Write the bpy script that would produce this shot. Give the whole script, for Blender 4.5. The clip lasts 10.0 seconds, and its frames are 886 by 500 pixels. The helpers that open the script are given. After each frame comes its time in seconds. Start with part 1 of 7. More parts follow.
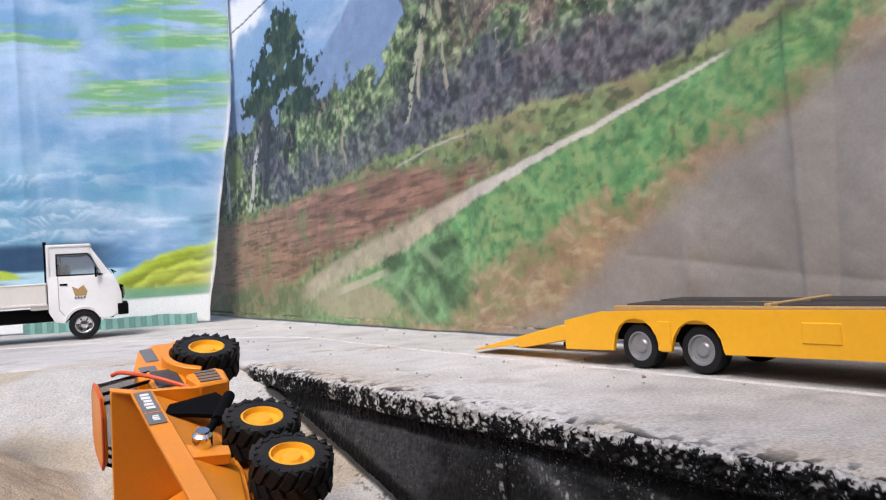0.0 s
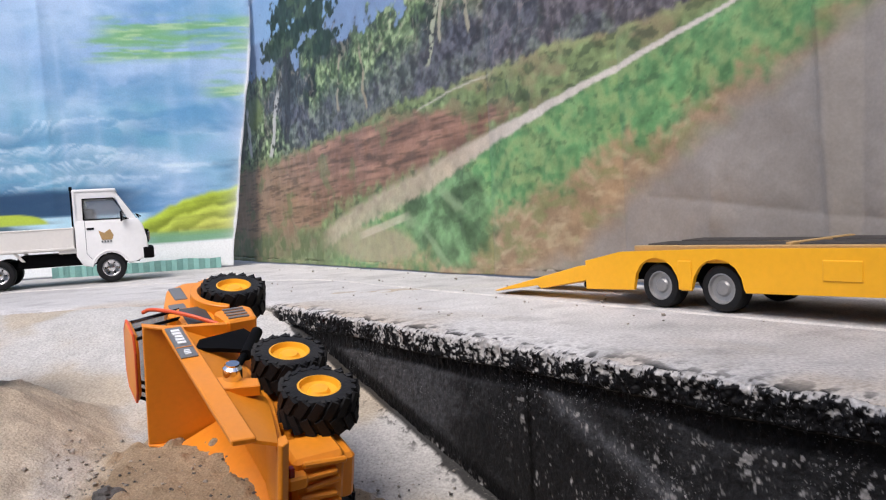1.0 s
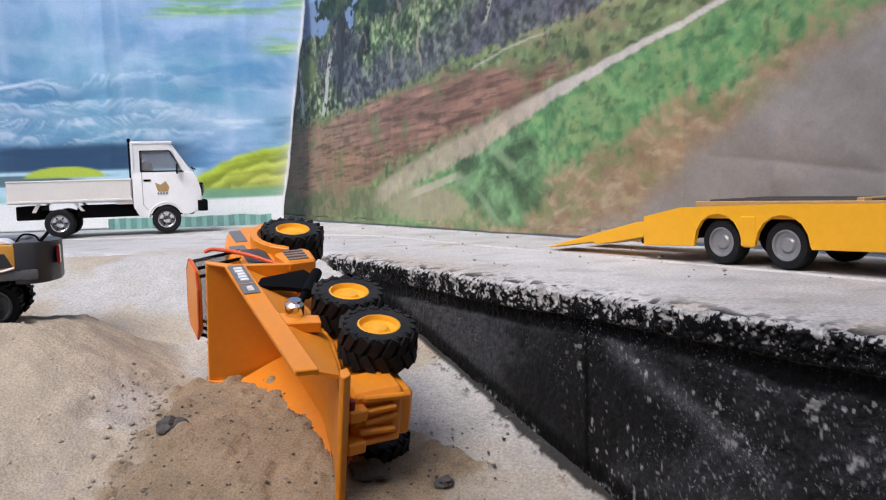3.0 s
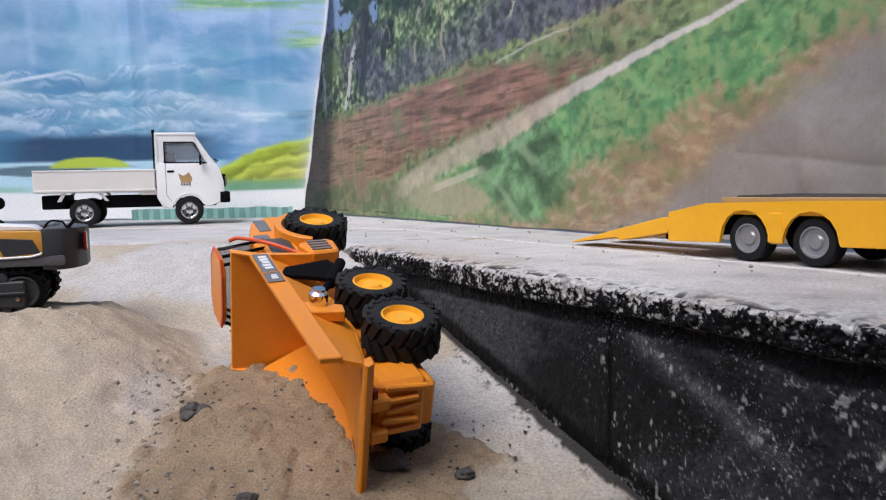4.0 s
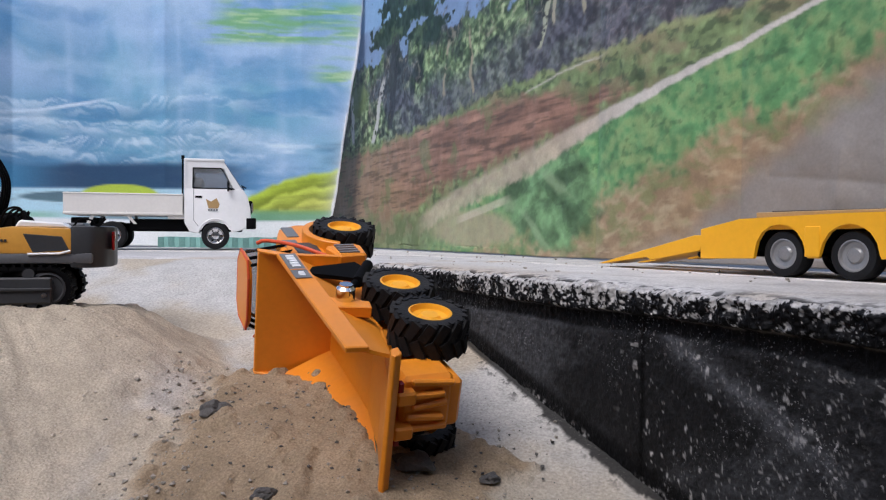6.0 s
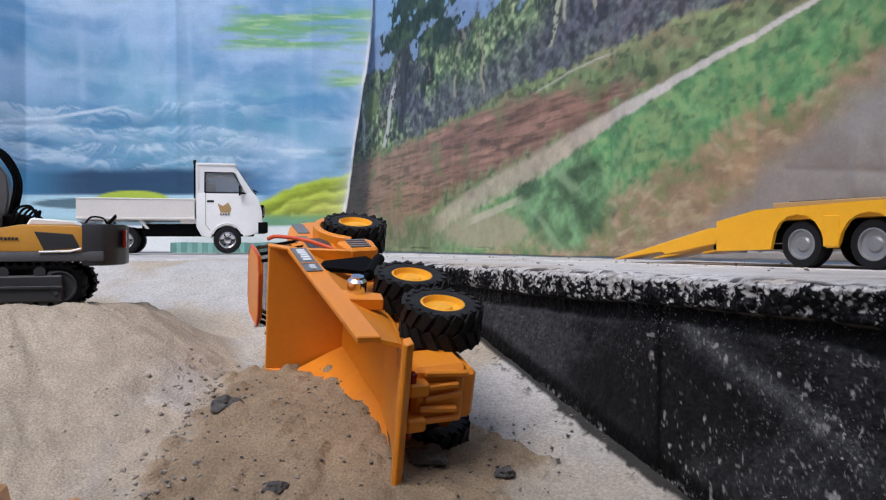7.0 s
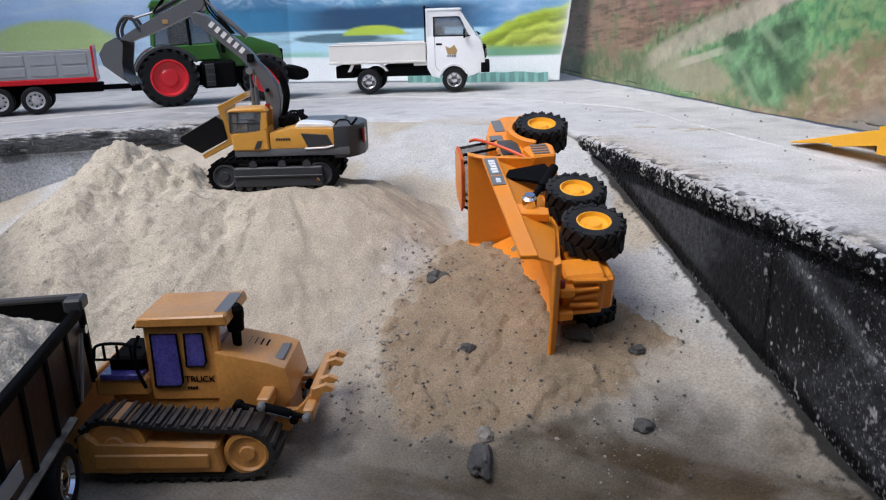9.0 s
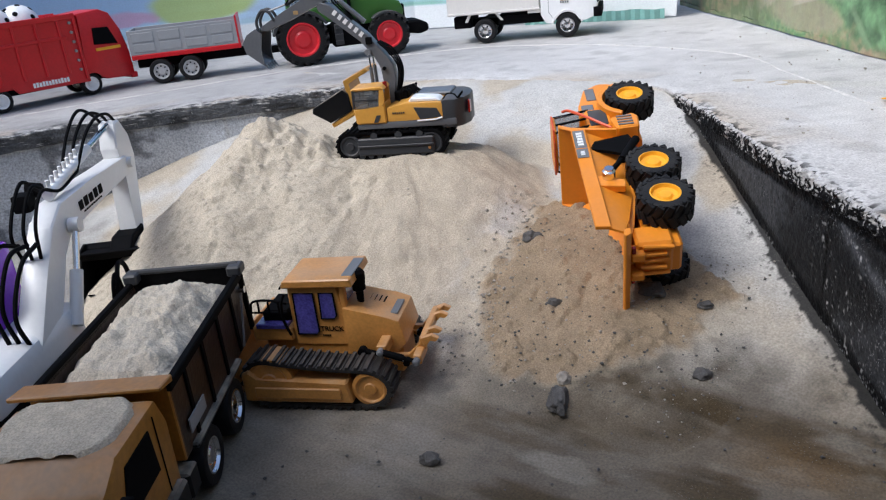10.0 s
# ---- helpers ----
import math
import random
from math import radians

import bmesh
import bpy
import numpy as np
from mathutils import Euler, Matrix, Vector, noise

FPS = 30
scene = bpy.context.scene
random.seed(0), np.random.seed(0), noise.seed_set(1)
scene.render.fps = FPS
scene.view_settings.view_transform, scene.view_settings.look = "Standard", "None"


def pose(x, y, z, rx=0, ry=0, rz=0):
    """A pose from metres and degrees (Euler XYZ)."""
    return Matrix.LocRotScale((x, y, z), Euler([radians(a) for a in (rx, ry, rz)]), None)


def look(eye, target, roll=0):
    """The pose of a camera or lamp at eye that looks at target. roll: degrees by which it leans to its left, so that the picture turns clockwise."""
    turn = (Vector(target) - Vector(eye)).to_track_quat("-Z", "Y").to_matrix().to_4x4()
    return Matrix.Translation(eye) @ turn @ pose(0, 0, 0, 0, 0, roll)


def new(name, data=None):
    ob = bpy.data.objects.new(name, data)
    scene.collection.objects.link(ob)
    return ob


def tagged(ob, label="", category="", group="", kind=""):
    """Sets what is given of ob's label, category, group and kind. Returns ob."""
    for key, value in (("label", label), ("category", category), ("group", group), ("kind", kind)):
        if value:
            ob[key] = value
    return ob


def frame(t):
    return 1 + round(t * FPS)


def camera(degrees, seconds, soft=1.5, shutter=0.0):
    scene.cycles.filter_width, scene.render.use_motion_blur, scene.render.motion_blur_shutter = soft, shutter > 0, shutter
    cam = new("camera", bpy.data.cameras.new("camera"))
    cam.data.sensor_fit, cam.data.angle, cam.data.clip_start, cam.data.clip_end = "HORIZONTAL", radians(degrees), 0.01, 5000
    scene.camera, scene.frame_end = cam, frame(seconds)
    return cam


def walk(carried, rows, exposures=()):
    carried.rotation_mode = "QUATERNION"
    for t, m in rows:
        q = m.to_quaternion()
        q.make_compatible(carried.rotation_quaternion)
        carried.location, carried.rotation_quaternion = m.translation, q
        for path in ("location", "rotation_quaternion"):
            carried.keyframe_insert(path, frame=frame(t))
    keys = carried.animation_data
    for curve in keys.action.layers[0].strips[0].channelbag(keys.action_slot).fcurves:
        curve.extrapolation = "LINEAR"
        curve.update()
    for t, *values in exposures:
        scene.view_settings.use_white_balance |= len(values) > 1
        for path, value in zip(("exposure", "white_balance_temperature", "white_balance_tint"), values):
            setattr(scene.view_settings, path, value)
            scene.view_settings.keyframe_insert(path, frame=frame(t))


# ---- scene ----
cam = camera(58.9, 10.0, soft=1.2)
METRES, EYE, TILT, LEAN, TURN = 0.47, 0.111, 0.64, 3.36, 0.0
ROWS = [
    (0.0, 0.0, 0.0, 0.0, 0.0, 0.0, -0.0),
    (0.5, -0.0012, -0.013, -0.0044, 0.81, -2.31, 0.1),
    (1.0, -0.0056, -0.0155, -0.0159, 1.4, -3.77, 0.04),
    (1.5, -0.017, -0.0101, -0.0292, 1.75, -5.36, -0.09),
    (2.0, -0.0245, -0.0167, -0.033, 2.41, -5.1, -0.47),
    (2.5, -0.0312, -0.0219, -0.0494, 3.48, -5.48, -0.93),
    (4.0, -0.0485, -0.023, -0.0719, 5.88, -6.1, -2.22),
    (4.5, -0.0515, -0.0273, -0.0803, 6.35, -6.01, -2.38),
    (5.0, -0.0554, -0.03, -0.0995, 6.92, -4.96, -3.48),
    (6.5, -0.0609, -0.003, -0.1848, 7.72, -1.71, -3.49),
    (7.0, -0.0605, 0.001, -0.1911, 8.34, -1.67, -3.14),
    (7.5, -0.049, 0.004, -0.1738, 9.66, -6.28, -2.48),
    (7.8, -0.0181, -0.0168, -0.1164, 7.82, -7.83, -2.75),
    (8.0, 0.0061, -0.0649, -0.0789, 7.2, -9.23, -3.13),
    (8.2, 0.0361, -0.1307, -0.0213, 12.15, -10.43, -2.64),
    (8.5, 0.0733, -0.1892, 0.0326, 20.26, -13.49, -1.77),
    (9.0, 0.1346, -0.2696, 0.1246, 25.65, -18.71, -1.05),
    (9.5, 0.2189, -0.3483, 0.229, 30.9, -22.93, 1.54),
    (10.0, 0.3176, -0.4008, 0.3171, 34.61, -24.5, 3.32),
]
walk(cam, [(t, pose(0, 0, EYE, TILT, LEAN, TURN) @ pose(METRES * x, METRES * y, METRES * z, 90 + pitch, roll, yaw)) for t, x, y, z, yaw, pitch, roll in ROWS],
     [(0.0, 0.40, 6350, 14), (2.5, 0.34, 6200, 14), (5.0, 0.16, 6050, 14), (7.0, 0.12, 5950, 13), (8.5, 0.18, 5850, 11), (9.2, 0.36, 5850, 10), (10.0, 0.42, 5850, 9)])

# ---- world and light ----
world = bpy.data.worlds.new("world")
scene.world = world
world.use_nodes = True
_wn = world.node_tree
_bg = _wn.nodes["Background"]
_sky = _wn.nodes.new("ShaderNodeTexSky")
_sky.sky_type = "NISHITA"
_sky.sun_disc = False
SUN_ELEV, SUN_ROT = 54.0, 205.0
_sky.sun_elevation, _sky.sun_rotation = radians(SUN_ELEV), radians(SUN_ROT)
_sky.dust_density = 4.0
_wn.links.new(_sky.outputs[0], _bg.inputs[0])
_bg.inputs[1].default_value = 0.15
sun = new("sun", bpy.data.lights.new("sun", "SUN"))
sun.data.energy, sun.data.angle, sun.data.color = 1.5, radians(27), (1.0, 0.985, 0.965)
_a, _e = radians(SUN_ROT), radians(SUN_ELEV)
sun.matrix_world = look((3 * math.sin(_a) * math.cos(_e), 3 * math.cos(_a) * math.cos(_e), 3 * math.sin(_e)), (0, 0, 0))


# ---- materials ----
def material(name, colour, rough=0.6, metal=0.0, vary=0.12, scale=40.0, bump=0.0, bump_scale=200.0, dust=0.0, dust_col=(0.42, 0.36, 0.29), coat=0.0, spec=0.5):
    """A surface with two scales of colour change, fine relief and, where asked, dust lying on it."""
    m = bpy.data.materials.new(name)
    m.use_nodes = True
    nt = m.node_tree
    b = nt.nodes["Principled BSDF"]
    b.inputs["Roughness"].default_value = rough
    b.inputs["Metallic"].default_value = metal
    b.inputs["Coat Weight"].default_value = coat
    b.inputs["Specular IOR Level"].default_value = spec
    tc = nt.nodes.new("ShaderNodeTexCoord")
    n1 = nt.nodes.new("ShaderNodeTexNoise")
    n1.inputs["Scale"].default_value = scale
    n1.inputs["Detail"].default_value = 6
    n2 = nt.nodes.new("ShaderNodeTexNoise")
    n2.inputs["Scale"].default_value = scale * 9
    n2.inputs["Detail"].default_value = 3
    for n in (n1, n2):
        nt.links.new(tc.outputs["Object"], n.inputs["Vector"])
    add = nt.nodes.new("ShaderNodeMath")
    add.operation = "ADD"
    nt.links.new(n1.outputs["Fac"], add.inputs[0])
    nt.links.new(n2.outputs["Fac"], add.inputs[1])
    mp = nt.nodes.new("ShaderNodeMapRange")
    mp.inputs["From Min"].default_value, mp.inputs["From Max"].default_value = 0.6, 1.4
    mp.inputs["To Min"].default_value, mp.inputs["To Max"].default_value = 1 - vary, 1 + vary
    nt.links.new(add.outputs[0], mp.inputs["Value"])
    mul = nt.nodes.new("ShaderNodeVectorMath")
    mul.operation = "SCALE"
    mul.inputs[0].default_value = colour
    nt.links.new(mp.outputs[0], mul.inputs["Scale"])
    out = mul.outputs[0]
    if dust:
        geo = nt.nodes.new("ShaderNodeNewGeometry")
        sep = nt.nodes.new("ShaderNodeSeparateXYZ")
        nt.links.new(geo.outputs["Normal"], sep.inputs[0])
        up = nt.nodes.new("ShaderNodeMapRange")
        up.inputs["From Min"].default_value, up.inputs["From Max"].default_value = 0.2, 0.95
        nt.links.new(sep.outputs["Z"], up.inputs["Value"])
        n3 = nt.nodes.new("ShaderNodeTexNoise")
        n3.inputs["Scale"].default_value = scale * 0.8
        n3.inputs["Detail"].default_value = 8
        nt.links.new(tc.outputs["Object"], n3.inputs["Vector"])
        d = nt.nodes.new("ShaderNodeMapRange")
        d.inputs["From Min"].default_value, d.inputs["From Max"].default_value = 0.42, 0.62
        d.inputs["To Min"].default_value, d.inputs["To Max"].default_value = 0.25 * dust, dust
        nt.links.new(n3.outputs["Fac"], d.inputs["Value"])
        f = nt.nodes.new("ShaderNodeMath")
        f.operation = "MULTIPLY"
        nt.links.new(up.outputs[0], f.inputs[0])
        nt.links.new(d.outputs[0], f.inputs[1])
        mix = nt.nodes.new("ShaderNodeMix")
        mix.data_type = "RGBA"
        nt.links.new(f.outputs[0], mix.inputs["Factor"])
        nt.links.new(out, mix.inputs["A"])
        mix.inputs["B"].default_value = (*dust_col, 1)
        out = mix.outputs["Result"]
        rr = nt.nodes.new("ShaderNodeMapRange")
        rr.inputs["To Min"].default_value, rr.inputs["To Max"].default_value = rough, 0.9
        nt.links.new(f.outputs[0], rr.inputs["Value"])
        nt.links.new(rr.outputs[0], b.inputs["Roughness"])
    nt.links.new(out, b.inputs["Base Color"])
    if bump:
        n4 = nt.nodes.new("ShaderNodeTexNoise")
        n4.inputs["Scale"].default_value = bump_scale
        n4.inputs["Detail"].default_value = 5
        nt.links.new(tc.outputs["Object"], n4.inputs["Vector"])
        bp = nt.nodes.new("ShaderNodeBump")
        bp.inputs["Strength"].default_value = bump
        bp.inputs["Distance"].default_value = 0.002
        nt.links.new(n4.outputs["Fac"], bp.inputs["Height"])
        nt.links.new(bp.outputs[0], b.inputs["Normal"])
    return m


def painted(name, rough=0.7, bump=0.25, bump_scale=300.0, grain=0.15, grain_scale=400.0, spec=0.4):
    """A surface that carries its own printed or mottled colours, with fine grain."""
    m = bpy.data.materials.new(name)
    m.use_nodes = True
    nt = m.node_tree
    b = nt.nodes["Principled BSDF"]
    b.inputs["Roughness"].default_value = rough
    b.inputs["Specular IOR Level"].default_value = spec
    at = nt.nodes.new("ShaderNodeVertexColor")
    at.layer_name = "print"
    tc = nt.nodes.new("ShaderNodeTexCoord")
    n1 = nt.nodes.new("ShaderNodeTexNoise")
    n1.inputs["Scale"].default_value = grain_scale
    n1.inputs["Detail"].default_value = 5
    nt.links.new(tc.outputs["Object"], n1.inputs["Vector"])
    mp = nt.nodes.new("ShaderNodeMapRange")
    mp.inputs["From Min"].default_value, mp.inputs["From Max"].default_value = 0.3, 0.7
    mp.inputs["To Min"].default_value, mp.inputs["To Max"].default_value = 1 - grain, 1 + grain
    nt.links.new(n1.outputs["Fac"], mp.inputs["Value"])
    mul = nt.nodes.new("ShaderNodeVectorMath")
    mul.operation = "SCALE"
    nt.links.new(at.outputs["Color"], mul.inputs[0])
    nt.links.new(mp.outputs[0], mul.inputs["Scale"])
    nt.links.new(mul.outputs[0], b.inputs["Base Color"])
    if bump:
        n4 = nt.nodes.new("ShaderNodeTexNoise")
        n4.inputs["Scale"].default_value = bump_scale
        n4.inputs["Detail"].default_value = 6
        nt.links.new(tc.outputs["Object"], n4.inputs["Vector"])
        bp = nt.nodes.new("ShaderNodeBump")
        bp.inputs["Strength"].default_value = bump
        bp.inputs["Distance"].default_value = 0.002
        nt.links.new(n4.outputs["Fac"], bp.inputs["Height"])
        nt.links.new(bp.outputs[0], b.inputs["Normal"])
    return m


# ---- mesh helpers ----
def part(name, bm, mat, parent=None, label="", category="", group="", kind="", sharp=32):
    """Links a bmesh as one mesh object, under a thing if one is given."""
    bmesh.ops.recalc_face_normals(bm, faces=bm.faces[:])
    for f in bm.faces:
        f.smooth = True
    lim = radians(sharp)
    for e in bm.edges:
        if len(e.link_faces) == 2 and e.calc_face_angle(0) > lim:
            e.smooth = False
    me = bpy.data.meshes.new(name)
    bm.to_mesh(me)
    bm.free()
    me.materials.append(mat)
    ob = new(name, me)
    ob.parent = parent
    return tagged(ob, label, category, group, kind)


def thing(name, m, label, category, group="", kind=""):
    ob = new(name)
    ob.empty_display_size = 0.02
    ob.matrix_world = m
    return tagged(ob, label, category, group, kind)


def BM():
    return bmesh.new()


def soft(bm, geom_edges, w, seg=1):
    if w > 0:
        bmesh.ops.bevel(bm, geom=geom_edges, offset=w, segments=seg, affect="EDGES", profile=0.6)


def box(x0, x1, y0, y1, z0, z1, w=0.0, bm=None, m=None, seg=1):
    """A box between two corners, its edges rounded by w."""
    t = bmesh.new()
    vs = [t.verts.new((x, y, z)) for x in (x0, x1) for y in (y0, y1) for z in (z0, z1)]
    for q in ((0, 1, 3, 2), (4, 6, 7, 5), (0, 4, 5, 1), (2, 3, 7, 6), (0, 2, 6, 4), (1, 5, 7, 3)):
        t.faces.new([vs[i] for i in q])
    soft(t, t.edges[:], w, seg)
    return merge(t, bm, m)


def merge(t, bm=None, m=None):
    if m is not None:
        t.transform(m)
    if bm is None:
        return t
    me = bpy.data.meshes.new("scratch")
    t.to_mesh(me)
    t.free()
    bm.from_mesh(me)
    bpy.data.meshes.remove(me)
    return bm


def prism(pts, a0, a1, axis="y", w=0.0, bm=None, m=None, seg=1):
    """A closed outline, drawn in the two other axes, drawn out along the axis from a0 to a1."""
    t = bmesh.new()

    def p3(p, a):
        return {"x": (a, p[0], p[1]), "y": (p[0], a, p[1]), "z": (p[0], p[1], a)}[axis]
    lo = [t.verts.new(p3(p, a0)) for p in pts]
    hi = [t.verts.new(p3(p, a1)) for p in pts]
    n = len(pts)
    t.faces.new(lo)
    t.faces.new(hi[::-1])
    for i in range(n):
        t.faces.new((lo[i], hi[i], hi[(i + 1) % n], lo[(i + 1) % n]))
    soft(t, t.edges[:], w, seg)
    return merge(t, bm, m)


def lathe(profile, n=32, axis="y", c=(0, 0, 0), bm=None, m=None):
    """A turned solid: (radius, place along the axis) pairs, spun about the axis through c."""
    t = bmesh.new()
    rings = []
    for r, h in profile:
        ring = []
        for i in range(n if r > 1e-6 else 1):
            a = 2 * math.pi * i / n
            u, v = r * math.cos(a), r * math.sin(a)
            p = {"x": (h, u, v), "y": (u, h, v), "z": (u, v, h)}[axis]
            ring.append(t.verts.new((p[0] + c[0], p[1] + c[1], p[2] + c[2])))
        rings.append(ring)
    for a, b in zip(rings, rings[1:]):
        for i in range(n):
            j = (i + 1) % n
            if len(a) == 1 and len(b) == 1:
                continue
            if len(a) == 1:
                t.faces.new((a[0], b[i], b[j]))
            elif len(b) == 1:
                t.faces.new((a[i], b[0], a[j]))
            else:
                t.faces.new((a[i], b[i], b[j], a[j]))
    return merge(t, bm, m)


def tube(pts, r, n=8, bm=None, m=None):
    """A round rod or hose through the points, with closed ends."""
    t = bmesh.new()
    pts = [Vector(p) for p in pts]
    up, rings = None, []
    for i, p in enumerate(pts):
        d = (pts[min(i + 1, len(pts) - 1)] - pts[max(i - 1, 0)]).normalized()
        if up is None:
            up = Vector((0, 0, 1)) if abs(d.z) < 0.9 else Vector((1, 0, 0))
        s = d.cross(up).normalized()
        up = s.cross(d).normalized()
        rings.append([t.verts.new(p + r * (math.cos(2 * math.pi * k / n) * s + math.sin(2 * math.pi * k / n) * up)) for k in range(n)])
    for a, b in zip(rings, rings[1:]):
        for k in range(n):
            t.faces.new((a[k], a[(k + 1) % n], b[(k + 1) % n], b[k]))
    t.faces.new(rings[0][::-1])
    t.faces.new(rings[-1])
    return merge(t, bm, m)


def bend(pts, n=10):
    """More points along a smooth curve through the given ones."""
    p = [Vector(q) for q in pts]
    p = [2 * p[0] - p[1]] + p + [2 * p[-1] - p[-2]]
    out = []
    for i in range(1, len(p) - 2):
        a, b, c, d = p[i - 1:i + 3]
        for k in range(n):
            s = k / n
            out.append(0.5 * (2 * b + (c - a) * s + (2 * a - 5 * b + 4 * c - d) * s * s + (3 * b - a - 3 * c + d) * s ** 3))
    return out + [p[-2]]


def hash2(ix, iy, seed):
    h = np.sin(ix * 127.1 + iy * 311.7 + seed * 74.7) * 43758.5453
    return h - np.floor(h)


def vnoise(x, y, seed=0):
    """Smooth value noise, 0 to 1, over arrays."""
    ix, iy = np.floor(x), np.floor(y)
    fx, fy = x - ix, y - iy
    fx, fy = fx * fx * (3 - 2 * fx), fy * fy * (3 - 2 * fy)
    a, b = hash2(ix, iy, seed), hash2(ix + 1, iy, seed)
    c, d = hash2(ix, iy + 1, seed), hash2(ix + 1, iy + 1, seed)
    return (a * (1 - fx) + b * fx) * (1 - fy) + (c * (1 - fx) + d * fx) * fy


def fbm(x, y, seed=0, octaves=5):
    s, amp, tot = 0, 1.0, 0
    for o in range(octaves):
        s = s + amp * vnoise(x * 2 ** o, y * 2 ** o, seed + 13 * o)
        tot += amp
        amp *= 0.5
    return s / tot


def sstep(a, b, x):
    t = np.clip((x - a) / (b - a), 0, 1)
    return t * t * (3 - 2 * t)


def sheet(name, X, Y, Z, mat, colours=None, **tags):
    """A grid mesh from three arrays of the same shape, with colours per point."""
    r, c = X.shape
    co = np.stack([X, Y, Z], -1).reshape(-1, 3)
    i = np.arange(r * c).reshape(r, c)
    q = np.stack([i[:-1, :-1], i[:-1, 1:], i[1:, 1:], i[1:, :-1]], -1).reshape(-1, 4)
    me = bpy.data.meshes.new(name)
    me.vertices.add(len(co))
    me.vertices.foreach_set("co", co.ravel())
    me.loops.add(q.size)
    me.loops.foreach_set("vertex_index", q.ravel())
    me.polygons.add(len(q))
    me.polygons.foreach_set("loop_start", np.arange(0, q.size, 4))
    me.polygons.foreach_set("use_smooth", np.ones(len(q), bool))
    me.update(calc_edges=True)
    if colours is not None:
        at = me.color_attributes.new("print", "FLOAT_COLOR", "POINT")
        at.data.foreach_set("color", np.concatenate([colours.reshape(-1, 3), np.ones((r * c, 1))], 1).astype(np.float32).ravel())
    me.materials.append(mat)
    return tagged(new(name, me), **tags)


# ---- the pit, the road and the banners ----
SLOPE, CREST, PIT = 0.37, 0.955, -0.193


def floor_z(x, y):
    """Height of the pit's floor: a ramp that falls from the road towards a flat bottom."""
    z = SLOPE * (y - CREST)
    k = 0.008
    z = -k * np.log(np.exp(-z / k) + 1.0)
    k = 0.012
    return k * np.log(np.exp(np.maximum(z, -1.0) / k) + np.exp(PIT / k))


concrete = painted("concrete", rough=0.85, bump=0.5, bump_scale=220, grain=0.24, grain_scale=420)
sand_mat = painted("sand", rough=0.95, bump=0.7, bump_scale=420, grain=0.25, grain_scale=600, spec=0.2)
black_paint = painted("black_paint", rough=0.55, bump=0.8, bump_scale=260, grain=0.35, grain_scale=300, spec=0.12)


def add_specks(m, scale, lo, hi, colour, patch_scale):
    """Small chips of pale colour, gathered in patches."""
    nt = m.node_tree
    b = nt.nodes["Principled BSDF"]
    src = b.inputs["Base Color"].links[0].from_socket
    tc = nt.nodes.new("ShaderNodeTexCoord")
    out = []
    for sc, a, c in ((scale, lo, hi), (patch_scale, 0.47, 0.62)):
        n = nt.nodes.new("ShaderNodeTexNoise")
        n.inputs["Scale"].default_value, n.inputs["Detail"].default_value = sc, 4
        nt.links.new(tc.outputs["Object"], n.inputs["Vector"])
        r = nt.nodes.new("ShaderNodeMapRange")
        r.inputs["From Min"].default_value, r.inputs["From Max"].default_value = a, c
        nt.links.new(n.outputs["Fac"], r.inputs["Value"])
        out.append(r.outputs[0])
    k = nt.nodes.new("ShaderNodeMath")
    k.operation = "MULTIPLY"
    nt.links.new(out[0], k.inputs[0])
    nt.links.new(out[1], k.inputs[1])
    mix = nt.nodes.new("ShaderNodeMix")
    mix.data_type = "RGBA"
    nt.links.new(k.outputs[0], mix.inputs["Factor"])
    nt.links.new(src, mix.inputs["A"])
    mix.inputs["B"].default_value = (*colour, 1)
    nt.links.new(mix.outputs["Result"], b.inputs["Base Color"])


add_specks(black_paint, 560, 0.630, 0.665, (0.24, 0.24, 0.24), 16)
add_specks(black_paint, 240, 0.66, 0.68, (0.40, 0.39, 0.38), 9)
add_specks(sand_mat, 800, 0.64, 0.70, (0.20, 0.175, 0.14), 12)
add_specks(concrete, 600, 0.63, 0.68, (0.18, 0.165, 0.145), 18)
vinyl = painted("printed_vinyl", rough=0.42, bump=0.08, bump_scale=40, grain=0.07, grain_scale=320)


DAMP = [(-0.130, 0.138), (-0.130, 0.089), (-0.128, 0.034), (-0.128, -0.019), (-0.107, -0.057), (-0.086, -0.099), (-0.024, -0.144), (0.047, -0.109), (0.110, -0.058), (0.130, 0.012), (0.160, 0.060), (0.118, 0.088), (0.050, 0.120)]


def damp_mask(x, y):
    """Where the sand is damp and darker: a patch with a ragged rim."""
    w = 0.30 * (fbm(x * 18, y * 18, 5) - 0.5) + 0.22 * (fbm(x * 75, y * 75, 6) - 0.5)
    dx, dy = x + 0.19, y - 0.53
    ang, rad = zip(*sorted((math.atan2(b, a), math.hypot(a, b)) for a, b in DAMP))
    reach = np.interp(np.arctan2(dy, dx), ang, rad, period=2 * math.pi)
    return 1 - sstep(0.90, 1.07, np.hypot(dx, dy) / reach + w)


